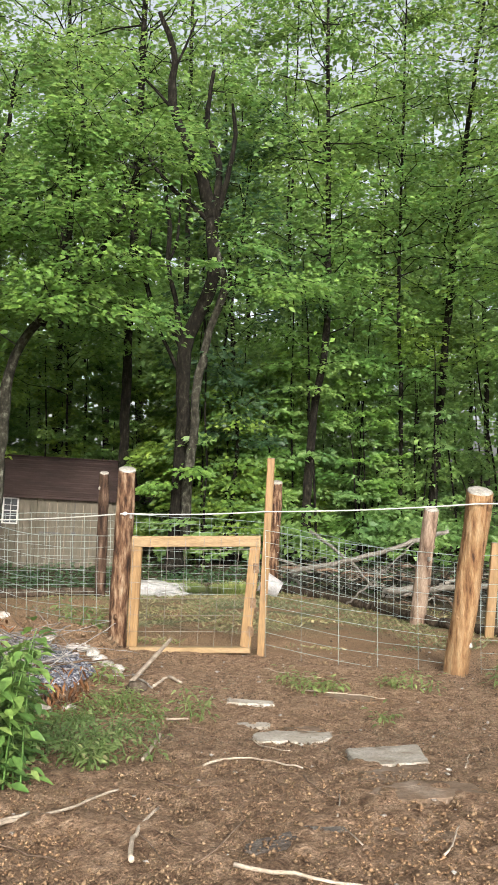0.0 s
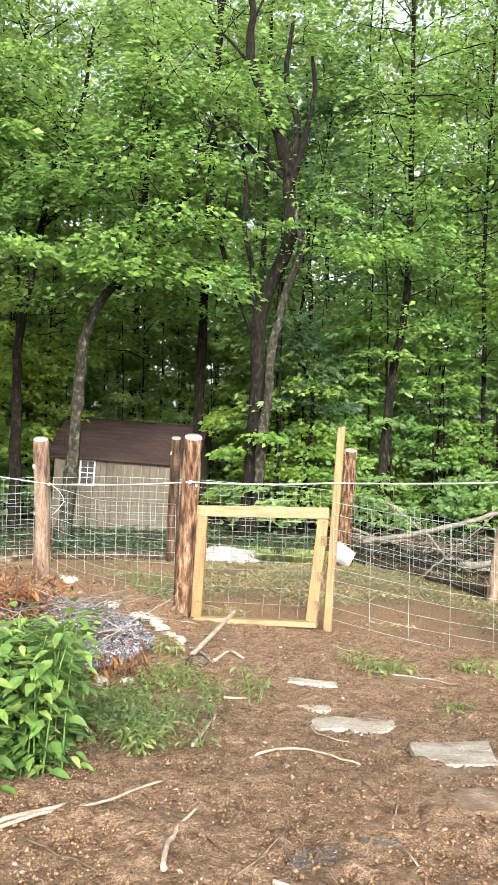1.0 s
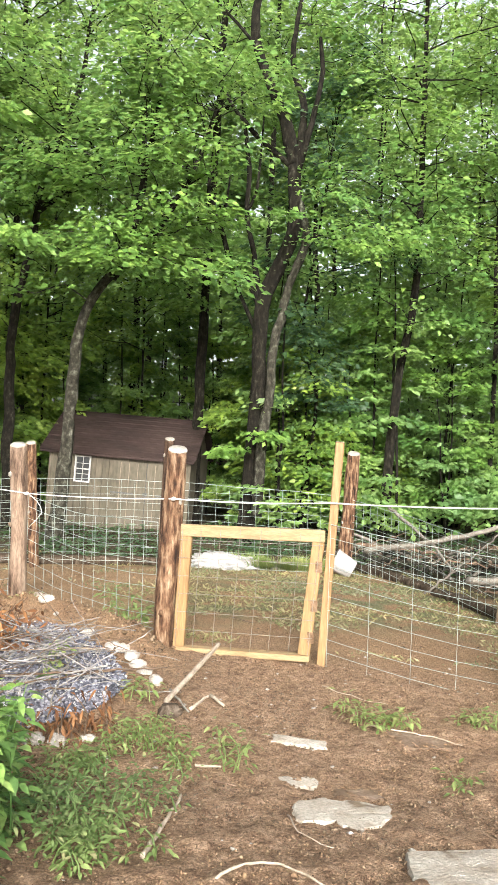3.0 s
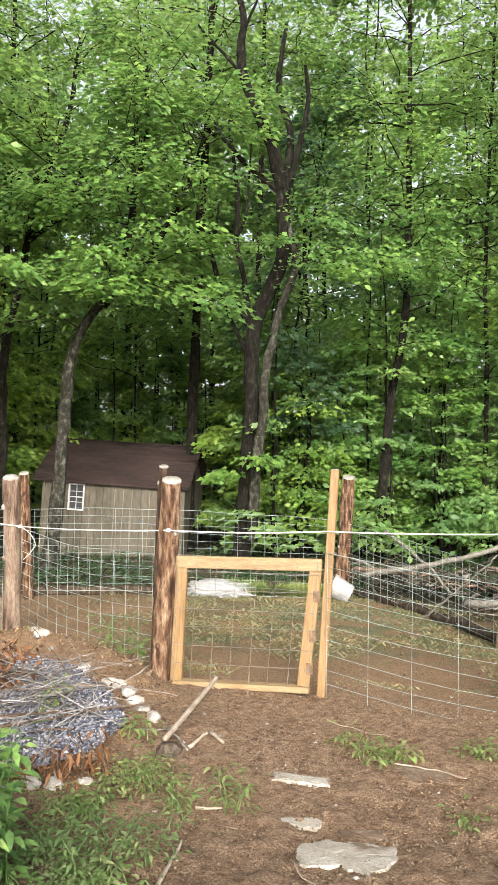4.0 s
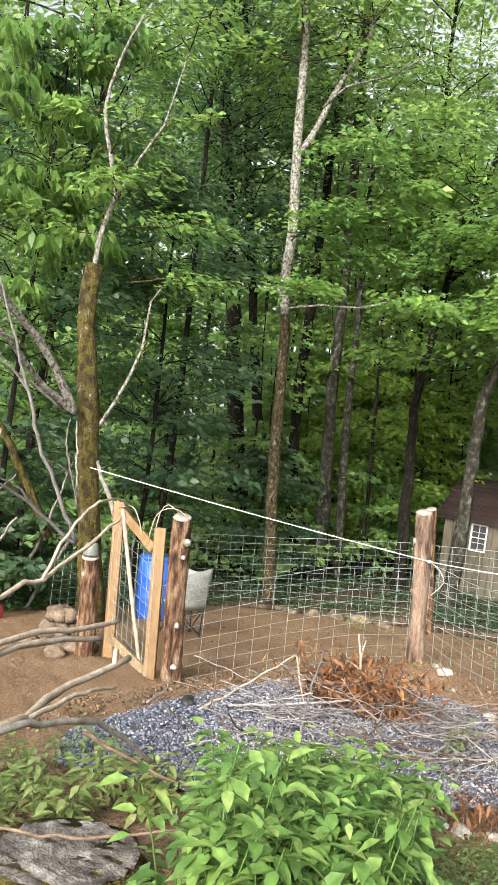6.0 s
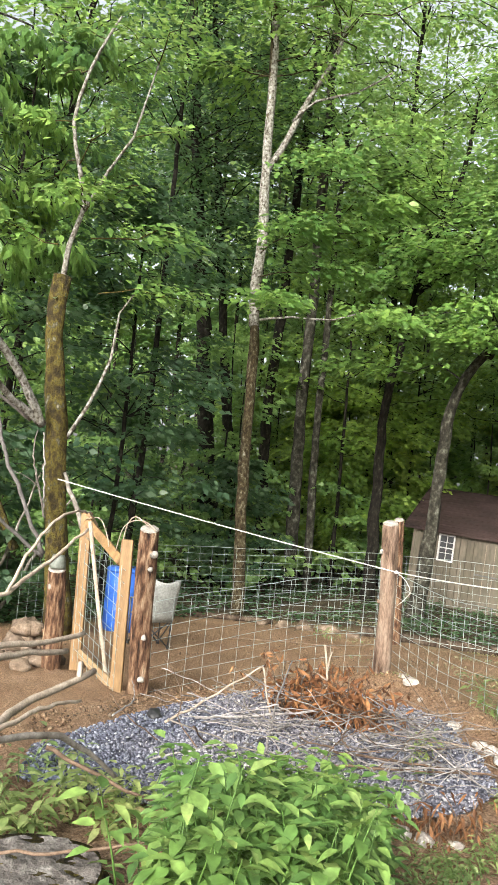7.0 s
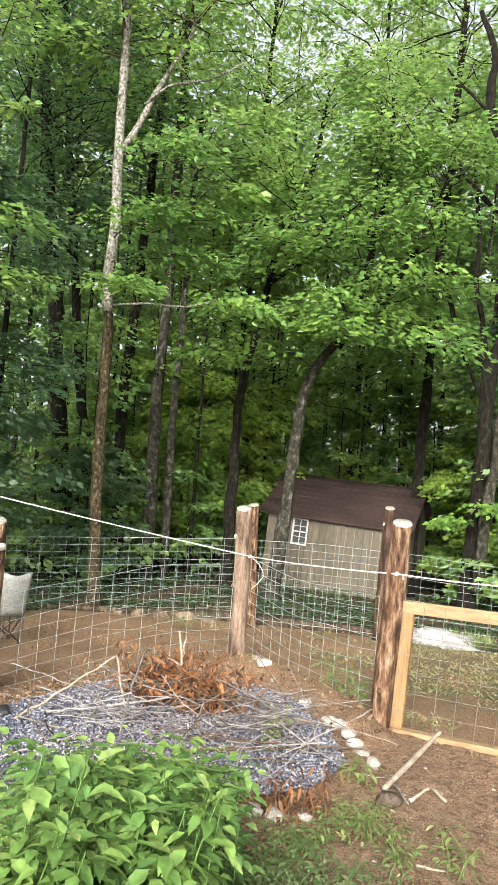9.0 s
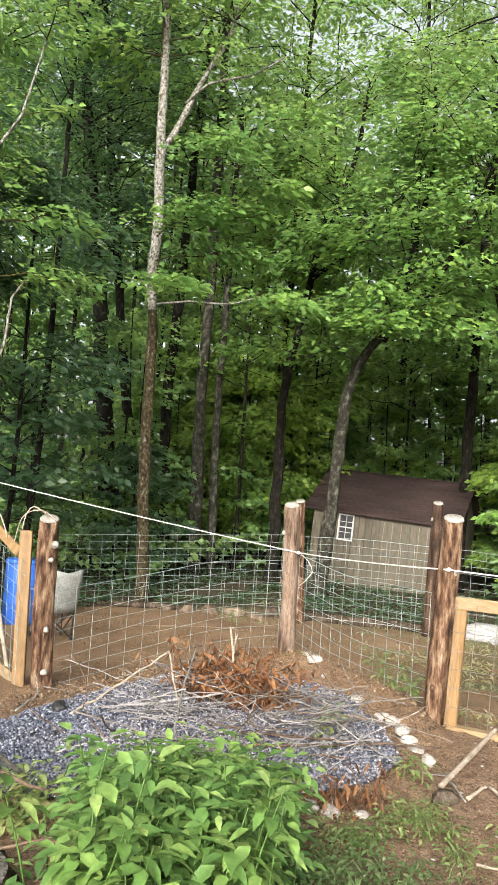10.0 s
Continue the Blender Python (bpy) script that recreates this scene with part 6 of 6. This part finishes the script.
# dead wood fanning out beside the mossy trunk
for pts, r0, r1, m in (
    ([(-6.73, 6.53, 2.18), (-6.72, 6.07, 2.75), (-6.69, 5.62, 3.07), (-6.61, 5.21, 3.33)], 0.05, 0.035, "bark_pale"),
    ([(-6.75, 6.51, 2.19), (-6.75, 6.03, 2.45), (-6.65, 5.67, 2.67), (-6.56, 5.29, 2.89)], 0.045, 0.02, "bark_pale"),
    ([(-6.82, 6.43, 2.22), (-6.79, 5.98, 2.42), (-6.69, 5.61, 2.51), (-6.56, 5.28, 2.57)], 0.02, 0.01, "twig_silver"),
    ([(-6.4, 6.45, 0.84), (-6.41, 6.14, 1.35), (-6.47, 5.9, 1.81), (-6.49, 5.72, 2.28), (-6.52, 5.51, 2.79), (-6.56, 5.28, 3.34)], 0.024, 0.012, "twig_silver"),
    ([(-6.41, 6.45, 0.81), (-6.46, 5.92, 1.16), (-6.44, 5.62, 1.32), (-6.41, 5.32, 1.43)], 0.022, 0.012, "twig_silver"),
    ([(-6.54, 5.98, 1.17), (-6.53, 5.67, 1.39), (-6.49, 5.38, 1.45)], 0.014, 0.008, "twig_silver"),
    ([(-6.49, 6.5, 1.2), (-6.55, 6.44, 1.48), (-6.69, 6.42, 1.84), (-6.76, 6.5, 2.12)], 0.012, 0.008, "twig_grey"),
    ([(-6.51, 6.48, 1.3), (-6.61, 6.52, 1.72), (-6.72, 6.55, 2.1)], 0.01, 0.007, "twig_silver"),
    ([(-6.53, 6.46, 1.48), (-6.57, 6.26, 1.62), (-6.62, 6.04, 1.68)], 0.007, 0.004, "twig_grey"),
    ([(-6.49, 5.72, 2.28), (-6.57, 5.45, 2.58), (-6.62, 5.19, 2.68)], 0.01, 0.005, "twig_silver"),
    ([(-6.52, 5.51, 2.79), (-6.51, 5.35, 2.8), (-6.52, 5.16, 2.84)], 0.009, 0.005, "twig_silver"),
    ([(-6.67, 6.3, 2.42), (-6.71, 6.09, 2.7), (-6.7, 5.94, 2.88)], 0.01, 0.005, "twig_silver"),
    ([(-7.44, 6.93, 0.76), (-7.54, 6.65, 1.32), (-7.65, 6.34, 1.89), (-7.68, 6.13, 2.12)], 0.06, 0.04, "bark_moss"),
    ([(-6.08, 6.65, 1.14), (-6.32, 6.69, 1.43), (-6.54, 6.75, 1.69)], 0.03, 0.02, "twig_grey"),
):
    stick("dead_limb", "grey lichened dead limb fanning from the mossy trunk" if r0 > 0.03 else "thin pale dead branch beside the mossy trunk", pts, r0, r1, m, on_ground=False, wander=0.012, cat="branch", group="dead branches by the mossy trunk")
for k in range(16):
    x, y = -7.4 - rnd.random() * 1.2, 5.2 + rnd.random() * 1.6
    a = rnd.uniform(0, 6.28)
    stick("fallen_limb", "grey dead branch leaning in the shade", [(x, y, lz(x, y) + 0.05), (x + math.cos(a) * 0.5, y + math.sin(a) * 0.5, 0.5 + rnd.random() * 0.6), (x + math.cos(a) * 0.9, y + math.sin(a) * 0.9, 1.0 + rnd.random() * 1.4)], 0.025, 0.01, "twig_grey", on_ground=False, wander=0.02, cat="branch", group="dead branches in the shade")

# ---- stump ----


def build_stump(x, y, top):
    t = thing("tree_stump", x, y, lz(x, y), "old grey cut stump with a cracked weathered top", "stump")
    g = lz(x, y) - 0.08
    part("bark", tube(bmesh.new(), [(x, y, g), (x, y, g + 0.1), (x, y, top - 0.08), (x, y, top)], [0.34, 0.3, 0.275, 0.265], 36, 0.16), "bark_moss", t)
    bm = bmesh.new()
    bmesh.ops.create_grid(bm, x_segments=30, y_segments=30, size=0.27)
    for v in bm.verts:
        r = v.co.length
        if r > 0.25:
            v.co *= 0.25 / r
        v.co = Vector((v.co.x + x, v.co.y + y, top + 0.006 + 0.022 * noise.noise(Vector((v.co.x * 9, v.co.y * 30, 1))) + 0.012 * noise.noise(Vector((v.co.x * 40, v.co.y * 40, 5)))))
    part("cut_top", bm, "stump_top", t)


build_stump(-2.12, 2.75, 0.34)
stick("stick", "thin brown stick lying across the stump", [(-2.5, 2.5, 0.4), (-2.1, 2.75, 0.4), (-1.85, 3.1, 0.42)], 0.007, 0.005, "twig_brown", on_ground=False)

# ---- plants ----


def blades(p, d, n, L, W, curl=0.25, teeth=True):
    """Broad pointed leaves with a folded midrib and a toothed edge: arrays in, mesh arrays out."""
    d = d / np.linalg.norm(d, axis=1, keepdims=True)
    s = np.cross(d, n)
    s /= np.linalg.norm(s, axis=1, keepdims=True) + 1e-9
    n = np.cross(s, d)
    f = np.array([0.0, 0.15, 0.3, 0.45, 0.6, 0.75, 0.88, 1.0]) if teeth else np.array([0.0, 0.3, 0.6, 1.0])
    w = np.array([0.02, 0.62, 0.95, 0.97, 0.86, 0.6, 0.3, 0.0]) if teeth else np.array([0.02, 0.9, 0.75, 0.0])
    cols = []
    for k, (a, b) in enumerate(zip(f, w)):
        mid = p + d * (L * a)[:, None] - n * (L * curl * a * a)[:, None]
        tooth = (1 + (0.16 if k % 2 else -0.14)) if teeth else 1.0
        up = n * (W * 0.16 * b)[:, None]
        cols += [mid + s * (W * 0.5 * b * tooth)[:, None] + up, mid, mid - s * (W * 0.5 * b * tooth)[:, None] + up]
    v = np.stack(cols, 1)
    m = len(f)
    q = []
    for k in range(m - 1):
        q += [(3 * k, 3 * k + 1, 3 * k + 4, 3 * k + 3), (3 * k + 1, 3 * k + 2, 3 * k + 5, 3 * k + 4)]
    q = np.array(q)
    return v.reshape(-1, 3), (q[None] + 3 * m * np.arange(len(p))[:, None, None]).reshape(-1, 4)


def leafy_plant(name, label, x, y, height, stems, leaf, L, lean=0.35, cat="plant", group="", pairs=6, spread=0.1, wl=0.5, ground=None, stem_mat="leaf_weed", droop=0.5, first=0.3):
    """An upright weed: stems with opposite pairs of leaves."""
    z0 = lz(x, y) if ground is None else ground
    t = thing(name, x, y, z0, label, cat, group)
    P, D, Nn, Ls = [], [], [], []
    for _ in range(stems):
        a = rnd.uniform(0, 6.283)
        h = height * rnd.uniform(0.65, 1.1)
        bx, by = x + rnd.gauss(0, spread), y + rnd.gauss(0, spread)
        tip = Vector((bx + math.cos(a) * lean * h, by + math.sin(a) * lean * h, z0 + h))
        ln = bent([(bx, by, z0 - 0.02), ((bx * 0.65 + tip.x * 0.35), (by * 0.65 + tip.y * 0.35), z0 + h * 0.55), tip], 0.06)
        part("stem", tube(bmesh.new(), ln, taper(len(ln), 0.005, 0.002), 4, cap=False), stem_mat, t)
        turn = rnd.uniform(0, 6.283)
        for k in range(pairs):
            f = first + (1 - first) * k / max(1, pairs - 1)
            p = along(ln, min(0.999, f))
            turn += 1.4
            for s in (0, 1, 2):
                az = turn + s * 2.09 + rnd.uniform(-0.3, 0.3)
                up = rnd.uniform(-0.15, 0.5) * (1 if f < 0.95 else 1.5)
                st = rnd.uniform(0.01, 0.07)
                P.append((p.x + math.cos(az) * st, p.y + math.sin(az) * st, p.z + up * st))
                D.append((math.cos(az), math.sin(az), up - droop * rnd.random()))
                Nn.append((rnd.gauss(0, 0.2), rnd.gauss(0, 0.2), 1))
                Ls.append(L * rnd.uniform(0.6, 1.2))
    Ls = np.array(Ls)
    v, f = blades(np.array(P), np.array(D, float), np.array(Nn, float), Ls, Ls * wl, teeth=L > 0.09)
    tagged(put("foliage", quads("foliage", v, f), leaf, t), kind="stuff")
    return t


GREENS = [(-0.92, 2.75), (-1.1, 3.2), (-1.28, 3.6), (-1.5, 4.05), (-1.8, 4.2), (-2.05, 3.88), (-1.95, 3.5), (-1.74, 3.15), (-1.58, 2.75), (-1.25, 2.45), (-1.0, 2.55)]
for x, y in in_poly(GREENS, 138):
    leafy_plant("elder_shoot", "lush bright green leafy weed by the gravel bed", float(x), float(y), rnd.uniform(0.36, 0.55) * (1.0 if y < 3.3 else 0.85), 2, "leaf_elder", 0.08, 0.2, group="tall green weeds", pairs=10, spread=0.05, wl=0.5, first=0.1, stem_mat="leaf_elder")

WEEDS = [(-1.3, 4.45), (-1.15, 4.95), (-1.0, 5.1), (-0.85, 4.7), (-0.72, 4.1), (-0.66, 3.5), (-0.72, 3.0), (-0.95, 3.2), (-1.2, 3.8), (-1.4, 4.3)]
for x, y in in_poly(WEEDS, 50):
    leafy_plant("weed", "low yellow-green weed on the soil", float(x), float(y), rnd.uniform(0.04, 0.13), 3, "leaf_weed", 0.036, 0.8, group="low weeds", pairs=5, spread=0.07, wl=0.46)
for x, y in in_poly([(-2.45, 3.2), (-2.5, 3.9), (-3.0, 4.1), (-3.5, 3.9), (-3.3, 3.0), (-2.8, 2.6)], 44):
    leafy_plant("weed", "low yellow-green weed among the fallen limbs", float(x), float(y), rnd.uniform(0.1, 0.24), 2, "leaf_weed", 0.075, 0.6, group="low weeds", pairs=4, spread=0.06, wl=0.45)
for x, y, h, n, L in ((-1.92, 7.23, 0.3, 6, 0.09), (-1.8, 7.1, 0.22, 4, 0.08), (0.12, 5.42, 0.1, 5, 0.06), (0.25, 5.5, 0.08, 5, 0.06), (-0.02, 5.55, 0.07, 4, 0.05), (-0.51, 4.58, 0.14, 6, 0.05), (0.93, 5.55, 0.1, 5, 0.05), (0.75, 5.6, 0.07, 5, 0.05), (1.5, 5.7, 0.22, 5, 0.08), (1.65, 5.5, 0.14, 4, 0.08), (-1.25, 5.45, 0.1, 4, 0.06), (0.5, 4.7, 0.05, 3, 0.05), (-1.98, 5.9, 0.18, 3, 0.06), (-1.85, 5.6, 0.14, 3, 0.05), (-5.3, 10.6, 0.12, 4, 0.06)):
    leafy_plant("weed", "small green weed growing from bare soil", x, y, h, n, "leaf_weed", L, 0.6, group="low weeds", pairs=4, spread=0.07, wl=0.42)
for x, y, h, n in ((-1.42, 4.7, 0.14, 5), (-1.28, 4.85, 0.2, 5), (-1.6, 4.72, 0.1, 5)):
    leafy_plant("withered_weed", "withered brown weed beside white stones", x, y, h, n, "leaf_dead", 0.08, 0.5, cat="dead plant", pairs=4, spread=0.05, wl=0.25, stem_mat="twig_brown", droop=1.6)


def dead_shrub(cx, cy):
    z0 = lz(cx, cy) + 0.02
    t = thing("dead_shrub", cx, cy, z0, "uprooted shrub with withered rust-brown leaves", "dead plant")
    bm = bmesh.new()
    P, D, Nn = [], [], []
    for k in range(64):
        a = rnd.uniform(0, 6.283)
        n = rnd.uniform(0.18, 0.5)
        el = rnd.uniform(0.3, 1.3)
        b = Vector((cx + rnd.gauss(0, 0.17), cy + rnd.gauss(0, 0.12), z0 + rnd.uniform(0, 0.06)))
        tip = b + Vector((math.cos(a) * math.cos(el), math.sin(a) * math.cos(el) * 0.7, math.sin(el))) * n
        ln = bent([b, b.lerp(tip, 0.5) + Vector((0, 0, 0.03)), tip], 0.06, 0.006)
        tube(bm, ln, taper(len(ln), 0.005, 0.002), 4, cap=False)
        for j in range(rnd.randrange(4, 18)):
            p = b.lerp(tip, rnd.uniform(0.2, 1.0))
            P.append(tuple(p + Vector((rnd.gauss(0, 0.015), rnd.gauss(0, 0.015), 0))))
            D.append((rnd.gauss(0, 0.7), rnd.gauss(0, 0.7), -rnd.uniform(0.0, 1.3)))
            Nn.append((rnd.gauss(0, 1), rnd.gauss(0, 1), 0.2))
    Ls = rng.uniform(0.06, 0.12, len(P))
    v, f = blades(np.array(P), np.array(D), np.array(Nn), Ls, Ls * 0.27, 0.15, False)
    tagged(put("withered_foliage", quads("withered_foliage", v, f), "leaf_dead", t), kind="stuff")
    tagged(part("twig_mass", bm, "twig_brown", t), kind="stuff")


dead_shrub(-2.85, 6.05)
dead_shrub(-2.7, 6.2)


def grass():
    t = thing("grass", -0.5, 9.5, lz(-0.5, 9.5), "sparse straw and short green grass on the pen's floor", "grass", kind="stuff")
    n = 36000
    x, y = rng.uniform(-6.8, 3.2, n), rng.uniform(7.0, 13.2, n)
    w = np.array([noise.noise(Vector((a * 1.1, b * 1.1, 2))) for a, b in zip(x, y)])
    keep = (w + 0.35 * np.clip((x + 2.6) / 2, -1.2, 1) + 0.12 * (y - 9) > 0.1 + 0.25 * rng.random(n)) & (x + 0.5 * (y - 8.9) < 2.4)
    x, y = x[keep], y[keep]
    p = np.stack([x, y, level(x, y)], -1)
    a = rng.uniform(0, 6.283, len(x))
    d = np.stack([np.cos(a), np.sin(a), rng.uniform(0.05, 1.2, len(x))], -1)
    L = rng.uniform(0.02, 0.07, len(x))
    v, f = leaf_cards(p, d, np.stack([-np.sin(a), np.cos(a), 0.3 + 0 * a], -1), L, L * 0.22)
    put("blades", quads("blades", v, f), "straw", t, smooth=False)
    m = 2600
    r = rng.random(m) ** 0.6
    ang = rng.uniform(0, 6.283, m)
    x, y = -1.35 + np.cos(ang) * r * 0.9, 12.9 + np.sin(ang) * r * 0.6
    p = np.stack([x, y, level(x, y)], -1)
    d = np.stack([np.cos(ang) * 0.4, np.sin(ang) * 0.4, 0.4 + rng.random(m)], -1)
    L = rng.uniform(0.08, 0.22, m)
    v, f = leaf_cards(p, d, np.stack([-np.sin(ang), np.cos(ang), 0.3 + 0 * ang], -1), L, L * 0.16)
    put("green_tuft", quads("green_tuft", v, f), "leaf_weed", t, smooth=False)


grass()


def ground_cover():
    t = thing("ground_cover", -6, 13, lz(-6, 13), "low green plants and leaf litter under the trees", "plants", kind="stuff")
    yaw, r = np.radians(rng.uniform(-26, 64, 24000)), rng.uniform(11.5, 19, 24000)
    x, y = -np.sin(yaw) * r, 0.8 + np.cos(yaw) * r
    x, y = np.r_[x, rng.uniform(-10.5, -7.3, 5000)], np.r_[y, rng.uniform(4.2, 9, 5000)]
    ok = ((np.hypot(x + 2, y - 5) > 8.2) | (x < -7.3)) & (np.array([noise.noise(Vector((a, b, 4))) for a, b in zip(x * 0.9, y * 0.9)]) > -0.12)
    ok &= ~((x > 0.1) & (y < 14.5) & (x + 0.6 * (y - 9) < 3.4)) & ~((x > -7.1) & (x < -3.6) & (y > 17.2))
    x, y = x[ok], y[ok]
    h = rng.uniform(0.01, 0.22, len(x)) ** 1.2
    a = rng.uniform(0, 6.283, len(x))
    d = np.stack([np.cos(a), np.sin(a), rng.uniform(-0.4, 0.5, len(x))], -1)
    L = rng.uniform(0.06, 0.15, len(x))
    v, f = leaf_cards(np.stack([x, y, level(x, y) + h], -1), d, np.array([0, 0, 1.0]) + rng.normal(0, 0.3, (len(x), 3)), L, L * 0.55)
    # shade under the trees is coloured into these leaves
    put("low_leaves", quads("low_leaves", v, f), "leaf_shaded", t, smooth=False)


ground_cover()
# Low shrubs with the shade coloured into their leaves.
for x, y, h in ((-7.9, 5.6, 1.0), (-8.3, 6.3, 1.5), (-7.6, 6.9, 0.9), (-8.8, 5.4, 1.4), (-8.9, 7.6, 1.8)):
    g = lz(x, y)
    tree("dark leafy shrub in the shade", [(x, y, g), (x + 0.1, y, g + h * 0.5), (x, y + 0.1, g + h)], 0.025, 0.012, "bark_dark", top=g + h, low=g + 0.15, spread=0.7, boughs=int(10 * h + 6), leaves=70, leaf="leaf_shaded", size=0.12, cat="shrub", name="shrub")

# ---- things in the pen ----


def feed_bag(x, y):
    z = lz(x, y)
    bm = bmesh.new()
    bmesh.ops.create_icosphere(bm, subdivisions=5, radius=1.0)
    for v in bm.verts:
        d = v.co.copy()
        q = Vector((math.copysign(abs(d.x) ** 0.7, d.x), math.copysign(abs(d.y) ** 0.8, d.y), d.z))
        k = 0.10 * noise.noise(d * 2.2) + 0.07 * noise.noise(d * 5.1 + Vector((3, 0, 0))) + 0.03 * noise.noise(d * 12)
        q *= 1 + k
        crease = abs(noise.noise(d * 3.4 + Vector((7, 1, 0)))) + 0.6 * abs(noise.noise(d * 7.5))
        q *= 0.9 + 0.35 * crease
        v.co = Vector((x + q.x * 0.48 + q.y * 0.05, y + q.y * 0.27, z + max(-0.03, 0.05 + q.z * (0.15 - 0.05 * q.x))))
    t = thing("sack", x, y, z, "crumpled white plastic feed sack lying on the ground", "sack")
    part("bag", bm, "plastic_white", t)
    flap = bmesh.new()
    lump(flap, (x + 0.08, y - 0.25, z + 0.05), (0.16, 0.07, 0.05), 0.5, 3, 4.4)
    part("loose_flap", flap, "plastic_white", t)


feed_bag(-2.06, 12.45)


def bucket(x, y):
    z = lz(x, y)
    t = thing("bucket", x, y, z, "white plastic bucket tipped against the fence", "bucket")
    m = Matrix.Translation((x, y, z + 0.16)) @ Matrix.Rotation(radians(-62), 4, "Y")
    ring = [(-0.15, 0.125), (-0.14, 0.13), (0.12, 0.155), (0.145, 0.165), (0.15, 0.165), (0.15, 0.15), (0.12, 0.145), (-0.1, 0.12)]
    part("body", tube(bmesh.new(), [m @ Vector((0, 0, h)) for h, _ in ring], [r for _, r in ring], 24), "plastic_white", t)
    part("handle", tube(bmesh.new(), [m @ Vector((0.17 * math.cos(a), 0.17 * math.sin(a) * 0.3 - 0.1 * math.sin(a), 0.13 + 0.06 * math.sin(a))) for a in np.linspace(0, math.pi, 12)], 0.004, 6), "steel_dark", t)


bucket(-0.30, 11.95)
stone("small white object in the grass", -1.35, 12.6, (0.05, 0.05, 0.06), "plastic_white", 7.7)


def log_on_ground(label, pts, r, material):
    t = thing("log", pts[0][0], pts[0][1], lz(pts[0][0], pts[0][1]), label, "log", "logs at the fence's foot")
    ln = bent([(x, y, lz(x, y) + r * 0.7) for x, y in pts], 0.2, 0.012)
    part("stem", tube(bmesh.new(), ln, taper(len(ln), r, r * 0.75), 10, 0.25), material, t)


log_on_ground("long grey-brown log lying along the fence's foot", [(-0.35, 13.3), (0.3, 11.8), (1.0, 10.2), (1.55, 8.7)], 0.07, "log_brown")
log_on_ground("grey-brown log lying beyond the post", [(1.6, 8.6), (2.2, 7.6), (2.9, 6.9)], 0.06, "log_brown")
log_on_ground("dark rotting log along the back fence", [(-5.3, 11.75), (-4.2, 12.0), (-2.6, 12.3)], 0.085, "log_brown")
log_on_ground("dark rotting log along the back fence", [(-2.5, 13.1), (-1.2, 13.3), (-0.4, 13.4)], 0.09, "log_brown")
log_on_ground("dark log under the back fence", [(-8.0, 9.6), (-7.4, 10.6), (-6.5, 11.2)], 0.05, "log_brown")
for k in range(9):
    stone("brown rock piled behind the back fence", -2.4 + 0.26 * k, 13.5 + rnd.uniform(-0.1, 0.1), (0.13, 0.1, 0.08), "fieldstone", k * 1.9, group="rocks by the back fence")


def brush_pile():
    t = thing("brush_pile", 1.4, 11.5, lz(1.4, 11.5), "heap of grey dead branches and poles behind the fence", "brush pile")
    for k in range(170):
        f = rnd.random()
        x, y = 0.1 + 3.2 * f + rnd.gauss(0, 0.3), 12.9 - 3.3 * f + rnd.uniform(0.0, 1.5)
        a, n = rnd.gauss(-0.6, 1.1), rnd.uniform(0.25, 0.9)
        z = lz(x, y) + rnd.uniform(0.03, 0.42)
        s = rnd.gauss(0, 0.16)
        r = rnd.choice((0.008, 0.012, 0.016, 0.03))
        stick("dead_branch", "", [(x - math.cos(a) * n, y - math.sin(a) * n, max(lz(x, y) + 0.02, z - s * n)), (x, y, z + 0.04), (x + math.cos(a) * n, y + math.sin(a) * n, max(lz(x, y) + 0.02, z + s * n))], r, r * 0.6, rnd.choice(("bark_grey", "twig_brown", "bark_grey", "twig_grey")), on_ground=False, wander=0.03, parent=t, segs=6)
    for pts, r in (([(0.0, 12.1, 0.15), (1.0, 11.4, 0.45), (2.1, 10.8, 0.85)], 0.04), ([(0.3, 12.4, 0.75), (0.8, 11.6, 0.4), (1.1, 11.0, 0.1)], 0.025), ([(0.7, 10.2, -0.05), (1.1, 10.0, 0.35), (1.5, 9.9, 0.75)], 0.014), ([(1.2, 10.4, 0.1), (2.4, 9.4, 0.3)], 0.045)):
        stick("pole", "", pts, r, r * 0.7, "twig_grey", on_ground=False, wander=0.015, parent=t)


brush_pile()
